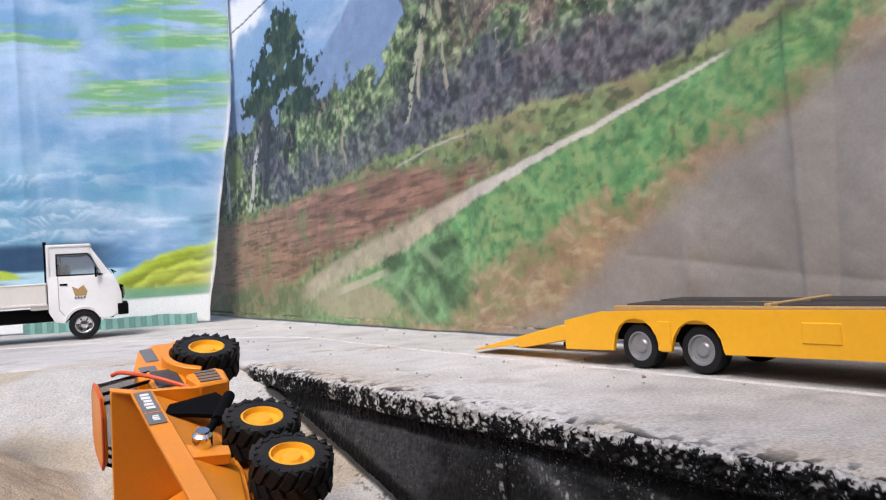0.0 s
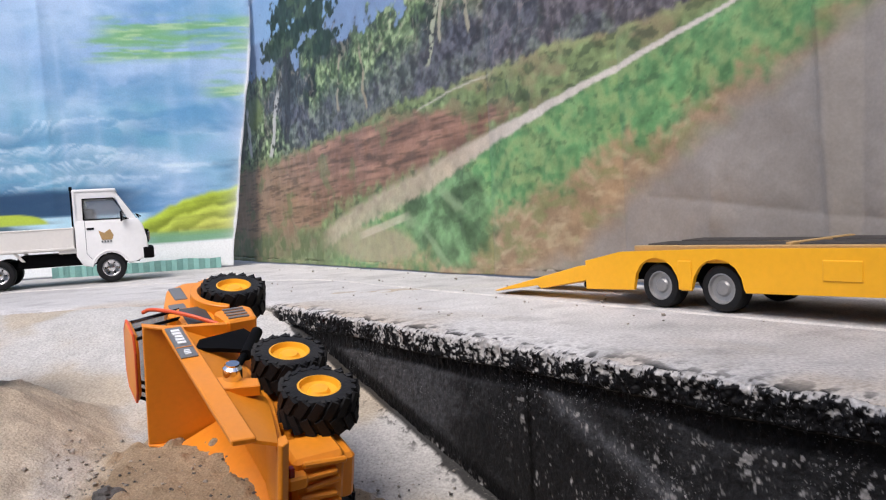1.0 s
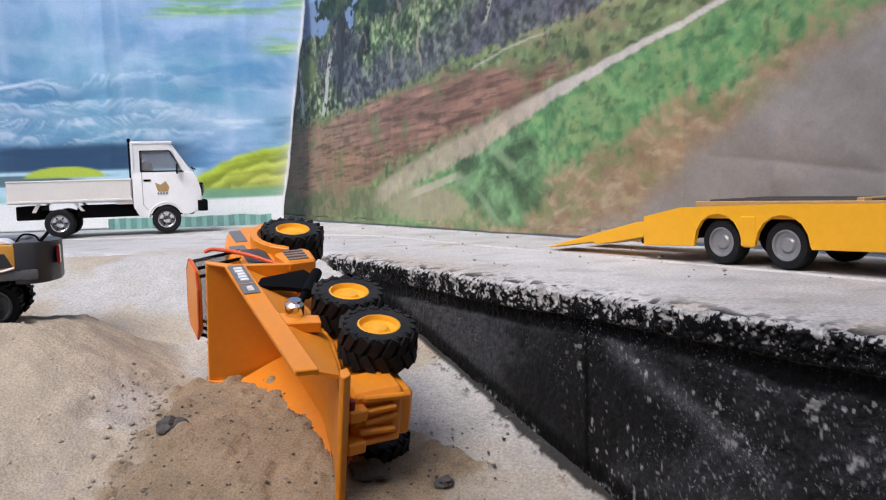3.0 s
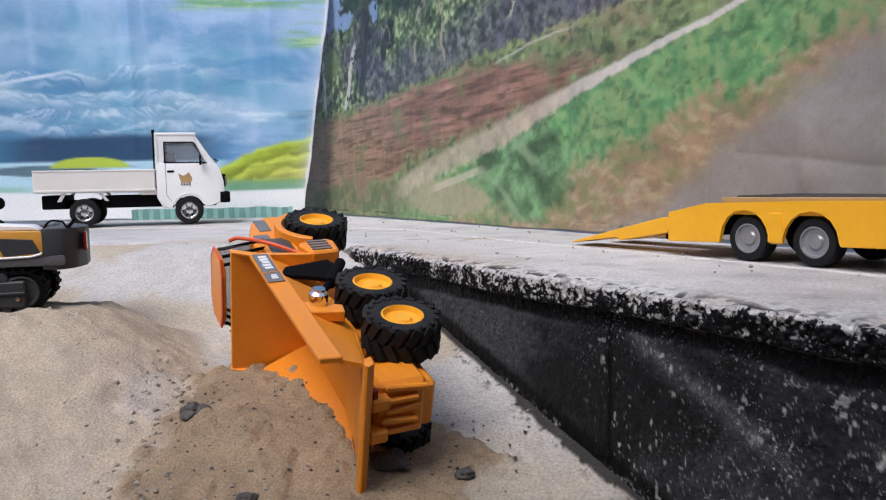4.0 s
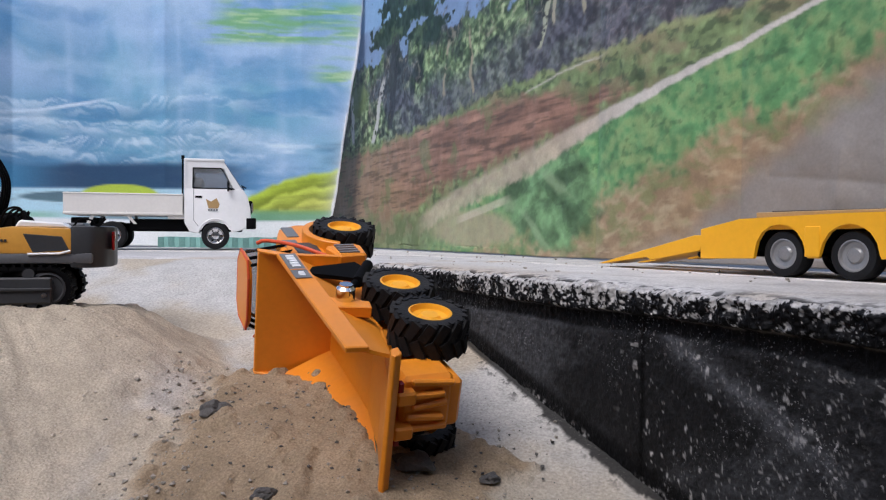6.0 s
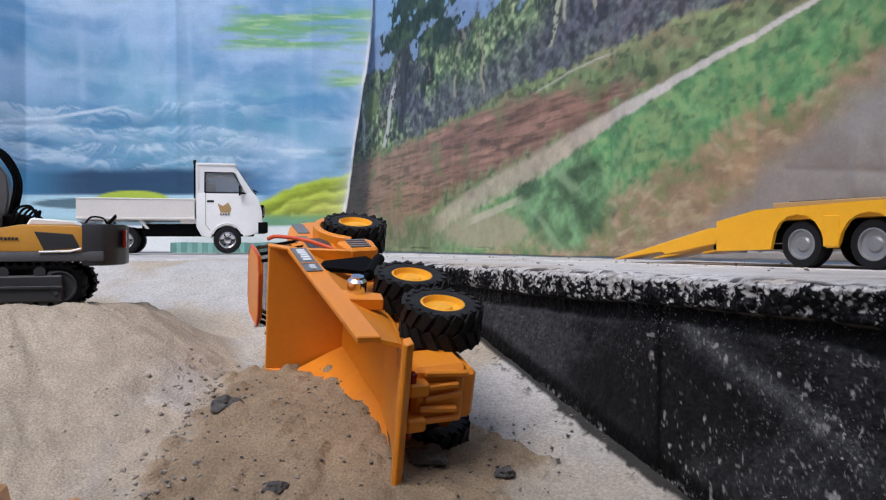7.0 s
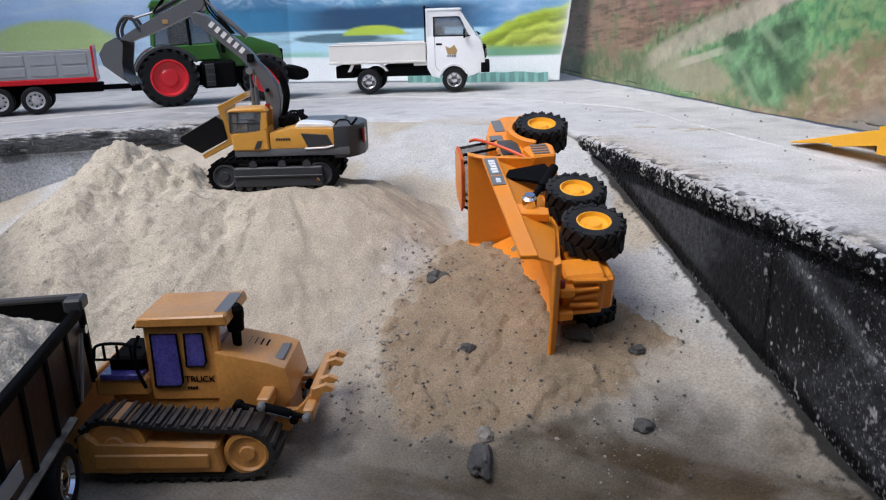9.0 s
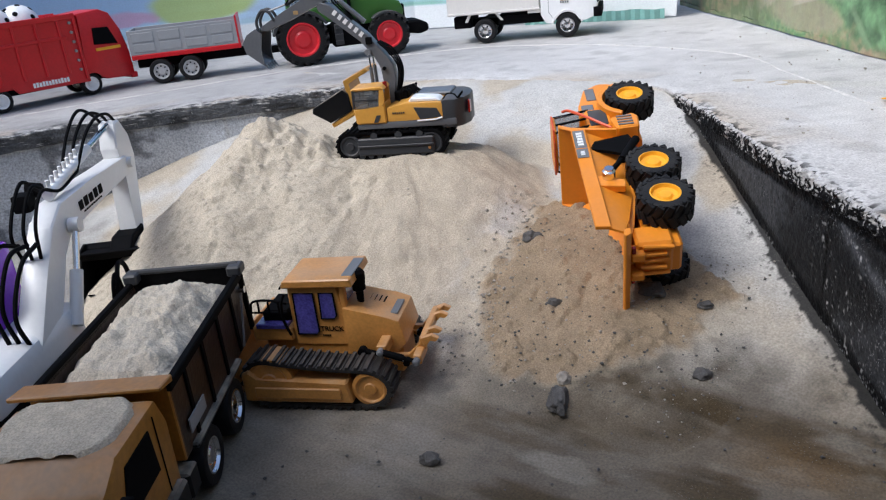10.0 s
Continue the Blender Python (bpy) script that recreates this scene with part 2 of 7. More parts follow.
def floor_colour(x, y):
    n = fbm(x * 9, y * 9, 1)
    f = fbm(x * 60, y * 60, 2)
    base = np.array([0.46, 0.45, 0.425])
    sandy = np.array([0.41, 0.355, 0.275])
    k = sstep(0.4, 0.62, n)[..., None]
    c = base * (1 - k) + sandy * k
    c = c * (0.85 + 0.3 * f)[..., None]
    earthy = ((1 - sstep(0.50, 0.72, y + 0.10 * (n - 0.5))) * sstep(-0.75, -0.45, x))[..., None] * 0.6
    c = c * (1 - earthy) + np.array([0.36, 0.325, 0.27]) * (0.8 + 0.4 * f)[..., None] * earthy
    # brown dirt on the near floor, with the near shade put into its colour
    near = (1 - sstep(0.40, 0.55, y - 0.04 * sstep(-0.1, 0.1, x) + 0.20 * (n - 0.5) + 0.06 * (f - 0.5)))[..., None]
    dirt_shade = np.array([0.066, 0.047, 0.024]) * (0.7 + 0.6 * f)[..., None]
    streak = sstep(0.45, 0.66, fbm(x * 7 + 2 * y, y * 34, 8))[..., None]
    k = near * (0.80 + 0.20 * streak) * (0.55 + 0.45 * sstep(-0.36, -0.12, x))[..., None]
    c = c * (1 - k) + dirt_shade * k
    pale = (sstep(0.60, 0.70, fbm(x * 9 + 4, y * 26, 9)) * near[..., 0] * 0.35)[..., None]
    c = c * (1 - pale) + np.array([0.30, 0.28, 0.24]) * pale
    rust = np.exp(-(((x - 0.06) / 0.05) ** 2 + ((y - 0.39) / 0.03) ** 2))[..., None] * (0.5 + f[..., None] * 0.5)
    c = c * (1 - 0.6 * rust) + np.array([0.16, 0.085, 0.02]) * 0.6 * rust
    return c


xs = np.concatenate([np.linspace(-1.6, -0.92, 60, endpoint=False), np.linspace(-0.92, 0.35, 240, endpoint=False), np.linspace(0.35, 1.5, 50)])
ys = np.concatenate([np.linspace(-1.8, -0.05, 60, endpoint=False), np.linspace(-0.05, 1.03, 240)])
X, Y = np.meshgrid(xs, ys)
Z = floor_z(X, Y) + 0.004 * (fbm(X * 12, Y * 12, 3) - 0.5) + 0.0025 * (fbm(X * 70, Y * 70, 4) - 0.5) - 0.0022 * (1 - sstep(0.88, 1.0, Y))
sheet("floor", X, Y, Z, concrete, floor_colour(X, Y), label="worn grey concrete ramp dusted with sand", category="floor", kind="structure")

# black paint splashed on the floor along the foot of the wall
sg, wg = np.meshgrid(np.arange(0.06, 1.30, 0.0016), np.arange(-0.006, 0.042, 0.0016))
X, Y = -0.2445 + 0.6 * sg - 0.8 * wg, 0.9435 - 0.8 * sg - 0.6 * wg
reach = 0.001 + 0.006 * sstep(0.40, 0.72, fbm(sg * 18, sg * 0, 13)) * (0.4 + 0.9 * fbm(sg * 80, sg * 0 + 2, 14))
spill = 1 - sstep(0.0, 0.003, wg - reach * (0.45 + 0.9 * fbm(sg * 130, wg * 130, 15, 4)))
spots = sstep(0.63, 0.68, fbm(sg * 190, wg * 190, 16, 3)) * (1 - sstep(0.006, 0.022, wg)) * 0.8
k = np.clip(spill + spots, 0, 1)[..., None] * 0.93
c = floor_colour(X, Y) * (1 - k) + np.array([0.005, 0.005, 0.005]) * k
Z = floor_z(X, Y) + 0.004 * (fbm(X * 12, Y * 12, 3) - 0.5) + 0.0025 * (fbm(X * 70, Y * 70, 4) - 0.5) - 0.0022 * (1 - sstep(0.88, 1.0, Y)) + 0.0012 + 0.0008 * k[..., 0] - 0.004 * sstep(0.036, 0.042, wg)
sheet("trim_foot", X, Y, Z, concrete, c, label="black paint splashed along the foot of the wall", category="paint splash", kind="structure")

# outline of the pit, from the near end of the one wall round the open top of the ramp to the near end of the other
def outline():
    pts = [(-1.33, -1.8), (-1.31, -0.6), (-1.30, 0.1), (-1.27, 0.36), (-1.22, 0.52), (-1.104, 0.692), (-0.978, 0.815), (-0.876, 0.895), (-0.80, 0.955), (-0.70, 0.99), (-0.5, 1.0), (-0.33, 0.99), (-0.262, 0.962)]
    p = [Vector((*q, 0)) for q in pts]
    out = bend(p, 24)
    u = Vector((0.6, -0.8, 0))
    a = Vector((-0.2445, 0.9435, 0))
    out += [a + u * s for s in np.linspace(0.0, 0.85, 980)] + [a + u * s for s in np.linspace(0.9, 3.4, 36)]
    return np.array([(q.x, q.y) for q in out])


O = outline()
T = np.gradient(O, axis=0)
T /= np.linalg.norm(T, axis=1)[:, None]
Nn = np.stack([-T[:, 1], T[:, 0]], 1)          # outwards, away from the pit
S = np.concatenate([[0], np.cumsum(np.linalg.norm(np.diff(O, axis=0), axis=1))])
ker = np.exp(-np.linspace(-2, 2, 25) ** 2)
Nn = np.stack([np.convolve(np.pad(Nn[:, i], 12, mode="edge"), ker / ker.sum(), "valid") for i in (0, 1)], 1)
Nn /= np.linalg.norm(Nn, axis=1)[:, None]
offs = np.concatenate([np.linspace(0, 0.02, 18), np.linspace(0.023, 0.09, 16)])
Sg, Dg = np.meshgrid(S, offs)
rag = 0.010 * (fbm(Sg * 60, Dg * 0 + 3, 21) - 0.5) + 0.004 * (fbm(Sg * 220, Dg * 0 + 3, 22) - 0.5)
X = O[None, :, 0] + Nn[None, :, 0] * (Dg + rag * np.exp(-Dg / 0.02))
Y = O[None, :, 1] + Nn[None, :, 1] * (Dg + rag * np.exp(-Dg / 0.02))
edge = np.exp(-Dg / 0.006)
Z = 0.002 * (fbm(X * 14, Y * 14, 31) - 0.5) - edge * 0.005 * fbm(Sg * 90, Dg * 200, 33)
Z = Z * np.clip((0.09 - Dg) / 0.03, 0, 1) + 0.0012 * np.clip((0.09 - Dg) / 0.03, -0.3, 1)


def road_colour(X, Y):
    n, f = fbm(X * 6, Y * 6, 34), fbm(X * 45, Y * 45, 35)
    c = np.array([0.51, 0.497, 0.482]) * (0.84 + 0.32 * f)[..., None] * (0.88 + 0.24 * n)[..., None]
    # up to a quarter darker towards the left end
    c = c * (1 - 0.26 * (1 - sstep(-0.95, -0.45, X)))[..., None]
    stain = (sstep(0.55, 0.75, fbm(X * 4 + 3, Y * 4, 38)) * 0.22)[..., None]
    c = c * (1 - stain)
    tr = (sstep(0.60, 0.72, fbm(X * 26, Y * 26, 39)) * 0.18)[..., None]
    return c * (1 - tr)


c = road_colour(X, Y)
sandy = (sstep(0.5, 0.7, fbm(X * 11, Y * 11, 36)) * np.exp(-Dg / 0.05) * 0.8)[..., None]
c = c * (1 - sandy) + np.array([0.42, 0.35, 0.27]) * sandy
flake = (edge ** 0.5 * sstep(0.5, 0.6, fbm(Sg * 120, Dg * 160, 37)) * sstep(0.006, 0.02, -floor_z(O[:, 0], O[:, 1]))[None, :])[..., None]
c = c * (1 - flake) + 0.02 * flake
sheet("trim_edge", X, Y, Z, concrete, c, label="crumbling concrete edge of the road along the pit", category="road edge", kind="structure")
gx = np.concatenate([np.linspace(-2.7, -1.75, 20), np.arange(-1.74, 0.75, 0.009), np.linspace(0.76, 2.7, 40)])
gy = np.concatenate([np.linspace(-1.9, 0.25, 60), np.arange(0.26, 1.95, 0.009), np.linspace(1.96, 3.0, 20)])
X, Y = np.meshgrid(gx, gy)
Z = 0.0016 * (fbm(X * 14, Y * 14, 31) - 0.5) - 0.0002
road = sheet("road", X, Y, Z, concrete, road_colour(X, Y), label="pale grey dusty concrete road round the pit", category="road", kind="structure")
hole = O + Nn * 0.05
bm = bmesh.new()
bm.from_mesh(road.data)
cut = []
px, py = hole[:, 0], hole[:, 1]
qx, qy = np.roll(px, -1), np.roll(py, -1)
for f in bm.faces:
    cx, cy, _ = f.calc_center_median()
    if cy < 1.12 and -1.45 < cx < 2.3:
        k = (py > cy) != (qy > cy)
        if np.count_nonzero(cx < (qx[k] - px[k]) * (cy - py[k]) / (qy[k] - py[k]) + px[k]) % 2:
            cut.append(f)
bmesh.ops.delete(bm, geom=cut, context="FACES")
bm.to_mesh(road.data)
bm.free()

# the walls of the pit, painted black, with a rough proud band along the top
zs = np.concatenate([np.linspace(0, 0.05, 64), np.linspace(0.0508, 0.2, 96), np.linspace(0.205, 0.3, 10)])
Sg, Dg = np.meshgrid(S, zs)
WS = (0.6 * (O[:, 0] + 0.2445) - 0.8 * (O[:, 1] - 0.9435))[None, :] + 0 * Dg      # run along the straight wall
depth = -floor_z(O[:, 0], O[:, 1])[None, :] - Dg                                  # height over the pit's floor
lefty = (O[:, 0] < -0.75)[None, :] * np.ones_like(Dg)
rag0 = 0.010 * (fbm(Sg * 60, Dg * 0 + 3, 21) - 0.5) + 0.004 * (fbm(Sg * 220, Dg * 0 + 3, 22) - 0.5)
lip = 0.021 + 0.005 * (fbm(Sg * 22, Dg * 0, 41) - 0.5) + 0.010 * lefty
band = 1 - sstep(-0.001, 0.002, Dg - lip)
under = (1 - sstep(-0.002, 0.003, Dg - 0.036 - 0.012 * (fbm(Sg * 13, Dg * 0, 54) - 0.5))) * (1 - band)
crag = 0.55 * fbm(Sg * 150, Dg * 110, 42) + 0.45 * fbm(Sg * 380, Dg * 260, 50, 3)
off = rag0 * np.exp(-Dg / 0.02) + band * sstep(0.0, 0.0035, Dg) * (0.009 * (crag - 0.5) - 0.003) + under * 0.001 + 0.0014 * (fbm(Sg * 40, Dg * 40, 43) - 0.5) + (1 - band) * 0.003 + 0.0016 * (fbm(Sg * 190, Dg * 190, 55, 3) - 0.5) * (1 - band)
X = O[None, :, 0] + Nn[None, :, 0] * off
Y = O[None, :, 1] + Nn[None, :, 1] * off
top = -0.005 * fbm(Sg * 90, Sg * 0, 33)
Z = -Dg + (top + 0.0012 + 0.002 * (fbm(X * 14, Y * 14, 31) - 0.5)) * np.exp(-Dg / 0.01)
fine = fbm(Sg * 420, Dg * 420, 45, 3)
tiny = fbm(Sg * 700, Dg * 560, 58, 2)
patch = fbm(Sg * 16, Dg * 18, 46)
# bare concrete where the paint has flaked off the rough lip: most along the very edge and on raised lumps
bare = 0.34 * np.exp(-Dg / 0.0045) - 0.03 + 0.14 * sstep(0.45, 0.68, fbm(Sg * 17, Dg * 6, 51)) + 0.10 * sstep(0.38, 0.44, WS) * (1 - sstep(0.56, 0.66, WS))
white = sstep(0.640, 0.665, 0.55 * crag + 0.45 * fine + bare * (0.55 + 0.6 * tiny)) * band * (0.80 + 0.2 * fine)
# flat face below: grey brushing and painted-in sheen, black along its foot and joint
face = (1 - band) * (1 - under) * (1 - lefty)
foot = 1 - sstep(0.010, 0.020, depth + 0.008 * (fbm(Sg * 30, Dg * 30, 60) - 0.5))
joint = np.exp(-((WS - 0.466 + 0.002 * (fbm(Dg * 40, Dg * 0, 62) - 0.5)) / 0.0026) ** 2) * (1 - band)
near_joint = sstep(0.400, 0.445, WS + 0.02 * (patch - 0.5)) * (1 - sstep(0.466, 0.478, WS))
grey_left = sstep(0.32, 0.58, fbm(Sg * 11, Dg * 22, 47)) * (1 - sstep(0.44, 0.46, WS)) * (1 - 0.85 * near_joint)
sweep = np.exp(-(((Dg - 0.036 - 0.45 * (WS - 0.492) + 0.010 * (fbm(Sg * 26, Dg * 26, 61) - 0.5)) / 0.009) ** 2)) * sstep(0.476, 0.495, WS) * (1 - sstep(0.58, 0.66, WS))
grey_right = sstep(0.44, 0.70, fbm(Sg * 10 + Dg * 6, Dg * 15, 56)) * sstep(0.47, 0.50, WS)
scrub = 0.35 + 0.9 * fbm(Sg * 160, Dg * 160, 57, 4)
grey = face * (1 - foot) * scrub * (0.050 * grey_left + 0.080 * sweep + 0.034 * grey_right)
speck = sstep(0.72, 0.76, 0.5 * fine + 0.5 * tiny + 0.07 * grey_right + 0.07 * sweep + 0.04 * sstep(0.54, 0.64, WS)) * face * sstep(0.43, 0.47, WS)
chips = sstep(0.80, 0.82, fbm(Sg * 190, Dg * 160, 52, 2) + 0.01 * patch) * face * sstep(0.43, 0.47, WS)
footchips = sstep(0.60, 0.66, 0.6 * fine + 0.4 * crag + 0.04) * (1 - sstep(0.0, 0.007, depth)) * (1 - lefty) * sstep(0.40, 0.60, fbm(Sg * 20, Dg * 0, 63))
c = np.ones(X.shape + (3,)) * np.array([0.0055, 0.0055, 0.006])
c += (face * (1 - foot) * 0.010 * scrub)[..., None]
c += grey[..., None] * np.array([0.95, 0.98, 1.05])
k = (lefty * np.clip(0.55 + 1.1 * (fbm(Sg * 9, Dg * 16, 49) - 0.25), 0, 1) * (1 - 0.8 * band) * (1 - 0.6 * sstep(0.58, 0.68, fbm(Sg * 22, Dg * 30, 59))))[..., None]
c = c * (1 - k) + np.array([0.52, 0.54, 0.57]) * k
white = np.clip(white + 0.38 * speck + 0.6 * chips + 0.7 * footchips, 0, 1)[..., None]
c = c * (1 - white) + np.array([0.50, 0.485, 0.465]) * white
ledge = (np.exp(-((Dg - lip - 0.0010) / 0.0009) ** 2) * sstep(0.48, 0.56, WS) * sstep(0.30, 0.50, fbm(Sg * 60, Sg * 0, 53)))[..., None]
c = c * (1 - 0.6 * ledge) + np.array([0.26, 0.24, 0.20]) * 0.6 * ledge
c = c * (1 - 0.85 * joint[..., None])
seam = (np.exp(-((Sg - S[np.argmin(np.hypot(O[:, 0] + 1.04, O[:, 1] - 0.757))]) / 0.003) ** 2) * lefty * (1 - band))[..., None]
c = c * (1 - 0.7 * seam) + np.array([0.42, 0.41, 0.40]) * 0.7 * seam
open_top = (1 - sstep(0.004, 0.016, -floor_z(O[:, 0], O[:, 1])))[None, :, None]
c = c * (1 - open_top) + np.array([0.40, 0.38, 0.35]) * open_top
sheet("wall_pit", X, Y, Z, black_paint, c, label="black-painted concrete retaining wall with flaking rough top", category="wall", kind="structure")

# behind the camera: added unseen slab that shades the near pit, and closing walls
plaster = material("plaster", (0.62, 0.60, 0.56), rough=0.9, vary=0.08, scale=6, bump=0.3)
part("wall_back", box(-3.0, 3.0, -1.95, -1.83, -0.3, 1.5), plaster, None, "plain plastered wall added unseen to close the place", "wall", kind="structure")
part("wall_side", box(2.4, 2.52, -1.83, -0.3, -0.01, 1.5), plaster, None, "plain plastered side wall added out of view", "wall", kind="structure")
part("wall_side", box(-2.52, -2.4, -1.83, -0.3, -0.01, 1.5), plaster, None, "plain plastered side wall added out of view", "wall", kind="structure")
part("ceiling", box(-0.85, 2.40, -1.83, -0.37, 0.90, 0.98), plaster, None, "plain unseen slab added to shade the near pit", "ceiling", kind="structure")


# ---- sand ----
RIDGE = [(-0.725, 0.575, 0.030, 0.0), (-0.665, 0.600, 0.004, 0.004), (-0.625, 0.640, -0.032, 0.035), (-0.555, 0.672, -0.034, 0.058), (-0.468, 0.690, -0.039, 0.038), (-0.416, 0.640, -0.066, 0.012)]


def pile_z(x, y):
    """Height of the pile of sand: slopes that fall from a crooked ridge with a flat shoulder."""
    best = np.full(np.shape(x), -9.0)
    for (ax, ay, az, ar), (bx, by, bz, br) in zip(RIDGE, RIDGE[1:]):
        t = np.clip(((x - ax) * (bx - ax) + (y - ay) * (by - ay)) / ((bx - ax) ** 2 + (by - ay) ** 2), 0, 1)
        ex = x - ax - t * (bx - ax)
        ex = np.where(ex < 0, ex * 1.65, ex)
        d = np.maximum(np.hypot(ex, y - ay - t * (by - ay)) - (ar + t * (br - ar)), 0)
        z = az + t * (bz - az) - 0.62 * (np.sqrt(d * d + 0.012 ** 2) - 0.012)
        best = np.maximum(best, z)
    return best


def heap_z(x, y):
    """The low damp heap under the tipped truck's bed, and a thin skirt of spilt sand."""
    bank = np.full(np.shape(x), -9.0)
    rim = [(-0.325, 0.655, -0.103), (-0.290, 0.660, -0.089), (-0.212, 0.650, -0.083), (-0.180, 0.612, -0.094), (-0.154, 0.568, -0.113), (-0.132, 0.520, -0.138), (-0.115, 0.530, -0.142)]
    for (ax, ay, az), (bx, by, bz) in zip(rim, rim[1:]):
        t = np.clip(((x - ax) * (bx - ax) + (y - ay) * (by - ay)) / ((bx - ax) ** 2 + (by - ay) ** 2), 0, 1)
        bank = np.maximum(bank, az + t * (bz - az) - 0.36 * np.hypot(x - ax - t * (bx - ax), y - ay - t * (by - ay)))
    bank = bank + 0.004 * (fbm(x * 34, y * 34, 64) - 0.5)
    d = np.hypot(x + 0.262, (y - 0.580) / 1.1)
    z = 0.032 * np.exp(-(d / 0.092) ** 2) + 0.012 * np.exp(-(np.hypot(x + 0.19, y - 0.50) / 0.08) ** 2) + 0.006 * damp_mask(x, y)
    k = 0.006
    return k * np.log(np.exp((floor_z(x, y) + z) / k) + np.exp(bank / k))


def sand_z(x, y):
    r = 0.009 * (fbm(x * 20, y * 20, 51) - 0.5) + 0.002 * (fbm(x * 90, y * 90, 52) - 0.5)
    clod = sstep(0.55, 0.72, fbm(x * 60, y * 60, 54, 3))
    zone = sstep(0.5, 0.62, fbm(x * 7, y * 7, 55))
    th, rr = np.arctan2(y - 0.67, x + 0.56), np.hypot(x + 0.56, y - 0.67)
    rill = 0.013 * (fbm(th * 7 + 0.6 * fbm(x * 12, y * 12, 67), rr * 5, 66) - 0.5) * sstep(0.03, 0.10, rr)
    crest = sstep(-0.045, -0.005, pile_z(x, y) + 0.012 * (fbm(x * 15, y * 15, 68) - 0.5)) * (x < -0.6)
    broken = sstep(0.50, 0.62, fbm(x * 9 + 3, y * 9, 69)) * sstep(-0.75, -0.55, -np.abs(x + 0.62) - 0.55)
    p = pile_z(x, y) + rill + (crest + 0.7 * broken) * (0.018 * (fbm(x * 55, y * 55, 70, 3) - 0.5)) + r * 1.0 - 0.003 * sstep(0.52, 0.70, fbm(x * 24 + 5 * fbm(x * 9, y * 9, 58), y * 17, 53)) * sstep(0.45, 0.55, fbm(x * 6, y * 6, 59)) + 0.012 * (fbm(x * 9, y * 9, 60) - 0.5) + 0.0025 * clod * zone + 0.0012 * (fbm(x * 190, y * 190, 56, 2) - 0.5)
    h = heap_z(x, y) + 0.5 * r - 0.006 + damp_mask(x, y) * (0.005 * clod + 0.005 * (fbm(x * 150, y * 150, 57, 3) - 0.5))
    k = 0.008
    return k * np.log(np.exp(p / k) + np.exp(h / k))


xs, ys = np.arange(-1.10, 0.06, 0.0024), np.arange(0.24, 0.90, 0.0024)
X, Y = np.meshgrid(xs, ys)
Z = sand_z(X, Y)
n, f = fbm(X * 8, Y * 8, 61), fbm(X * 70, Y * 70, 62)
c = np.array([0.51, 0.445, 0.345]) * (0.86 + 0.28 * f)[..., None]
grit = sstep(0.66, 0.72, fbm(X * 240, Y * 240, 63, 2))[..., None]
c = c * (1 - 0.25 * grit)
# the side that was dug over is browner, with dusty grey spill along its foot
tan_side = sstep(-0.60, -0.42, X + 0.12 * (n - 0.5))[..., None]
c = c * (1 - tan_side) + np.array([0.44, 0.378, 0.290]) * (0.80 + 0.4 * f)[..., None] * tan_side
trodden = (sstep(0.62, 0.70, Y + 0.08 * (n - 0.5)) * sstep(-0.50, -0.42, X))[..., None]
c = c * (1 - 0.6 * trodden) + np.array([0.36, 0.295, 0.215]) * (0.72 + 0.56 * f)[..., None] * 0.6 * trodden
spill = (np.exp(-((X + 0.345 - 0.10 * (0.62 - Y)) / 0.022) ** 2) * sstep(0.42, 0.60, fbm(X * 30, Y * 30, 65)) * (1 - sstep(0.62, 0.70, Y)))[..., None]
c = c * (1 - 0.6 * spill) + np.array([0.46, 0.44, 0.41]) * (0.7 + 0.6 * f)[..., None] * 0.6 * spill
d = damp_mask(X, Y)[..., None]
mottle = fbm(X * 28, Y * 28, 74)
c = c * (1 - d) + np.array([0.275, 0.208, 0.135]) * d * (0.62 + 0.46 * f + 0.40 * mottle)[..., None]
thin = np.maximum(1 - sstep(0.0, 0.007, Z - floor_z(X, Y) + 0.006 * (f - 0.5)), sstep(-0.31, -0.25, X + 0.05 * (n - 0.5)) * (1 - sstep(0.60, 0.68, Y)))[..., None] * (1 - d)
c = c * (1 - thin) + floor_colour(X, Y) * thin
sheet("sand_pile", X, Y, Z, sand_mat, c, label="heap of pale loose sand with damp brown patch", category="sand", kind="stuff")


# ---- printed banners ----
def ramp1(x, pts):
    p = sorted(pts)
    return np.interp(x, [a for a, _ in p], [b for _, b in p])


def mixc(c, col, k):
    return c * (1 - k[..., None]) + np.array(col) * k[..., None]


def ridged(x, y, seed, octaves=4):
    """Thin bright veins, 0 to 1."""
    return 1 - np.abs(2 * fbm(x, y, seed, octaves) - 1)


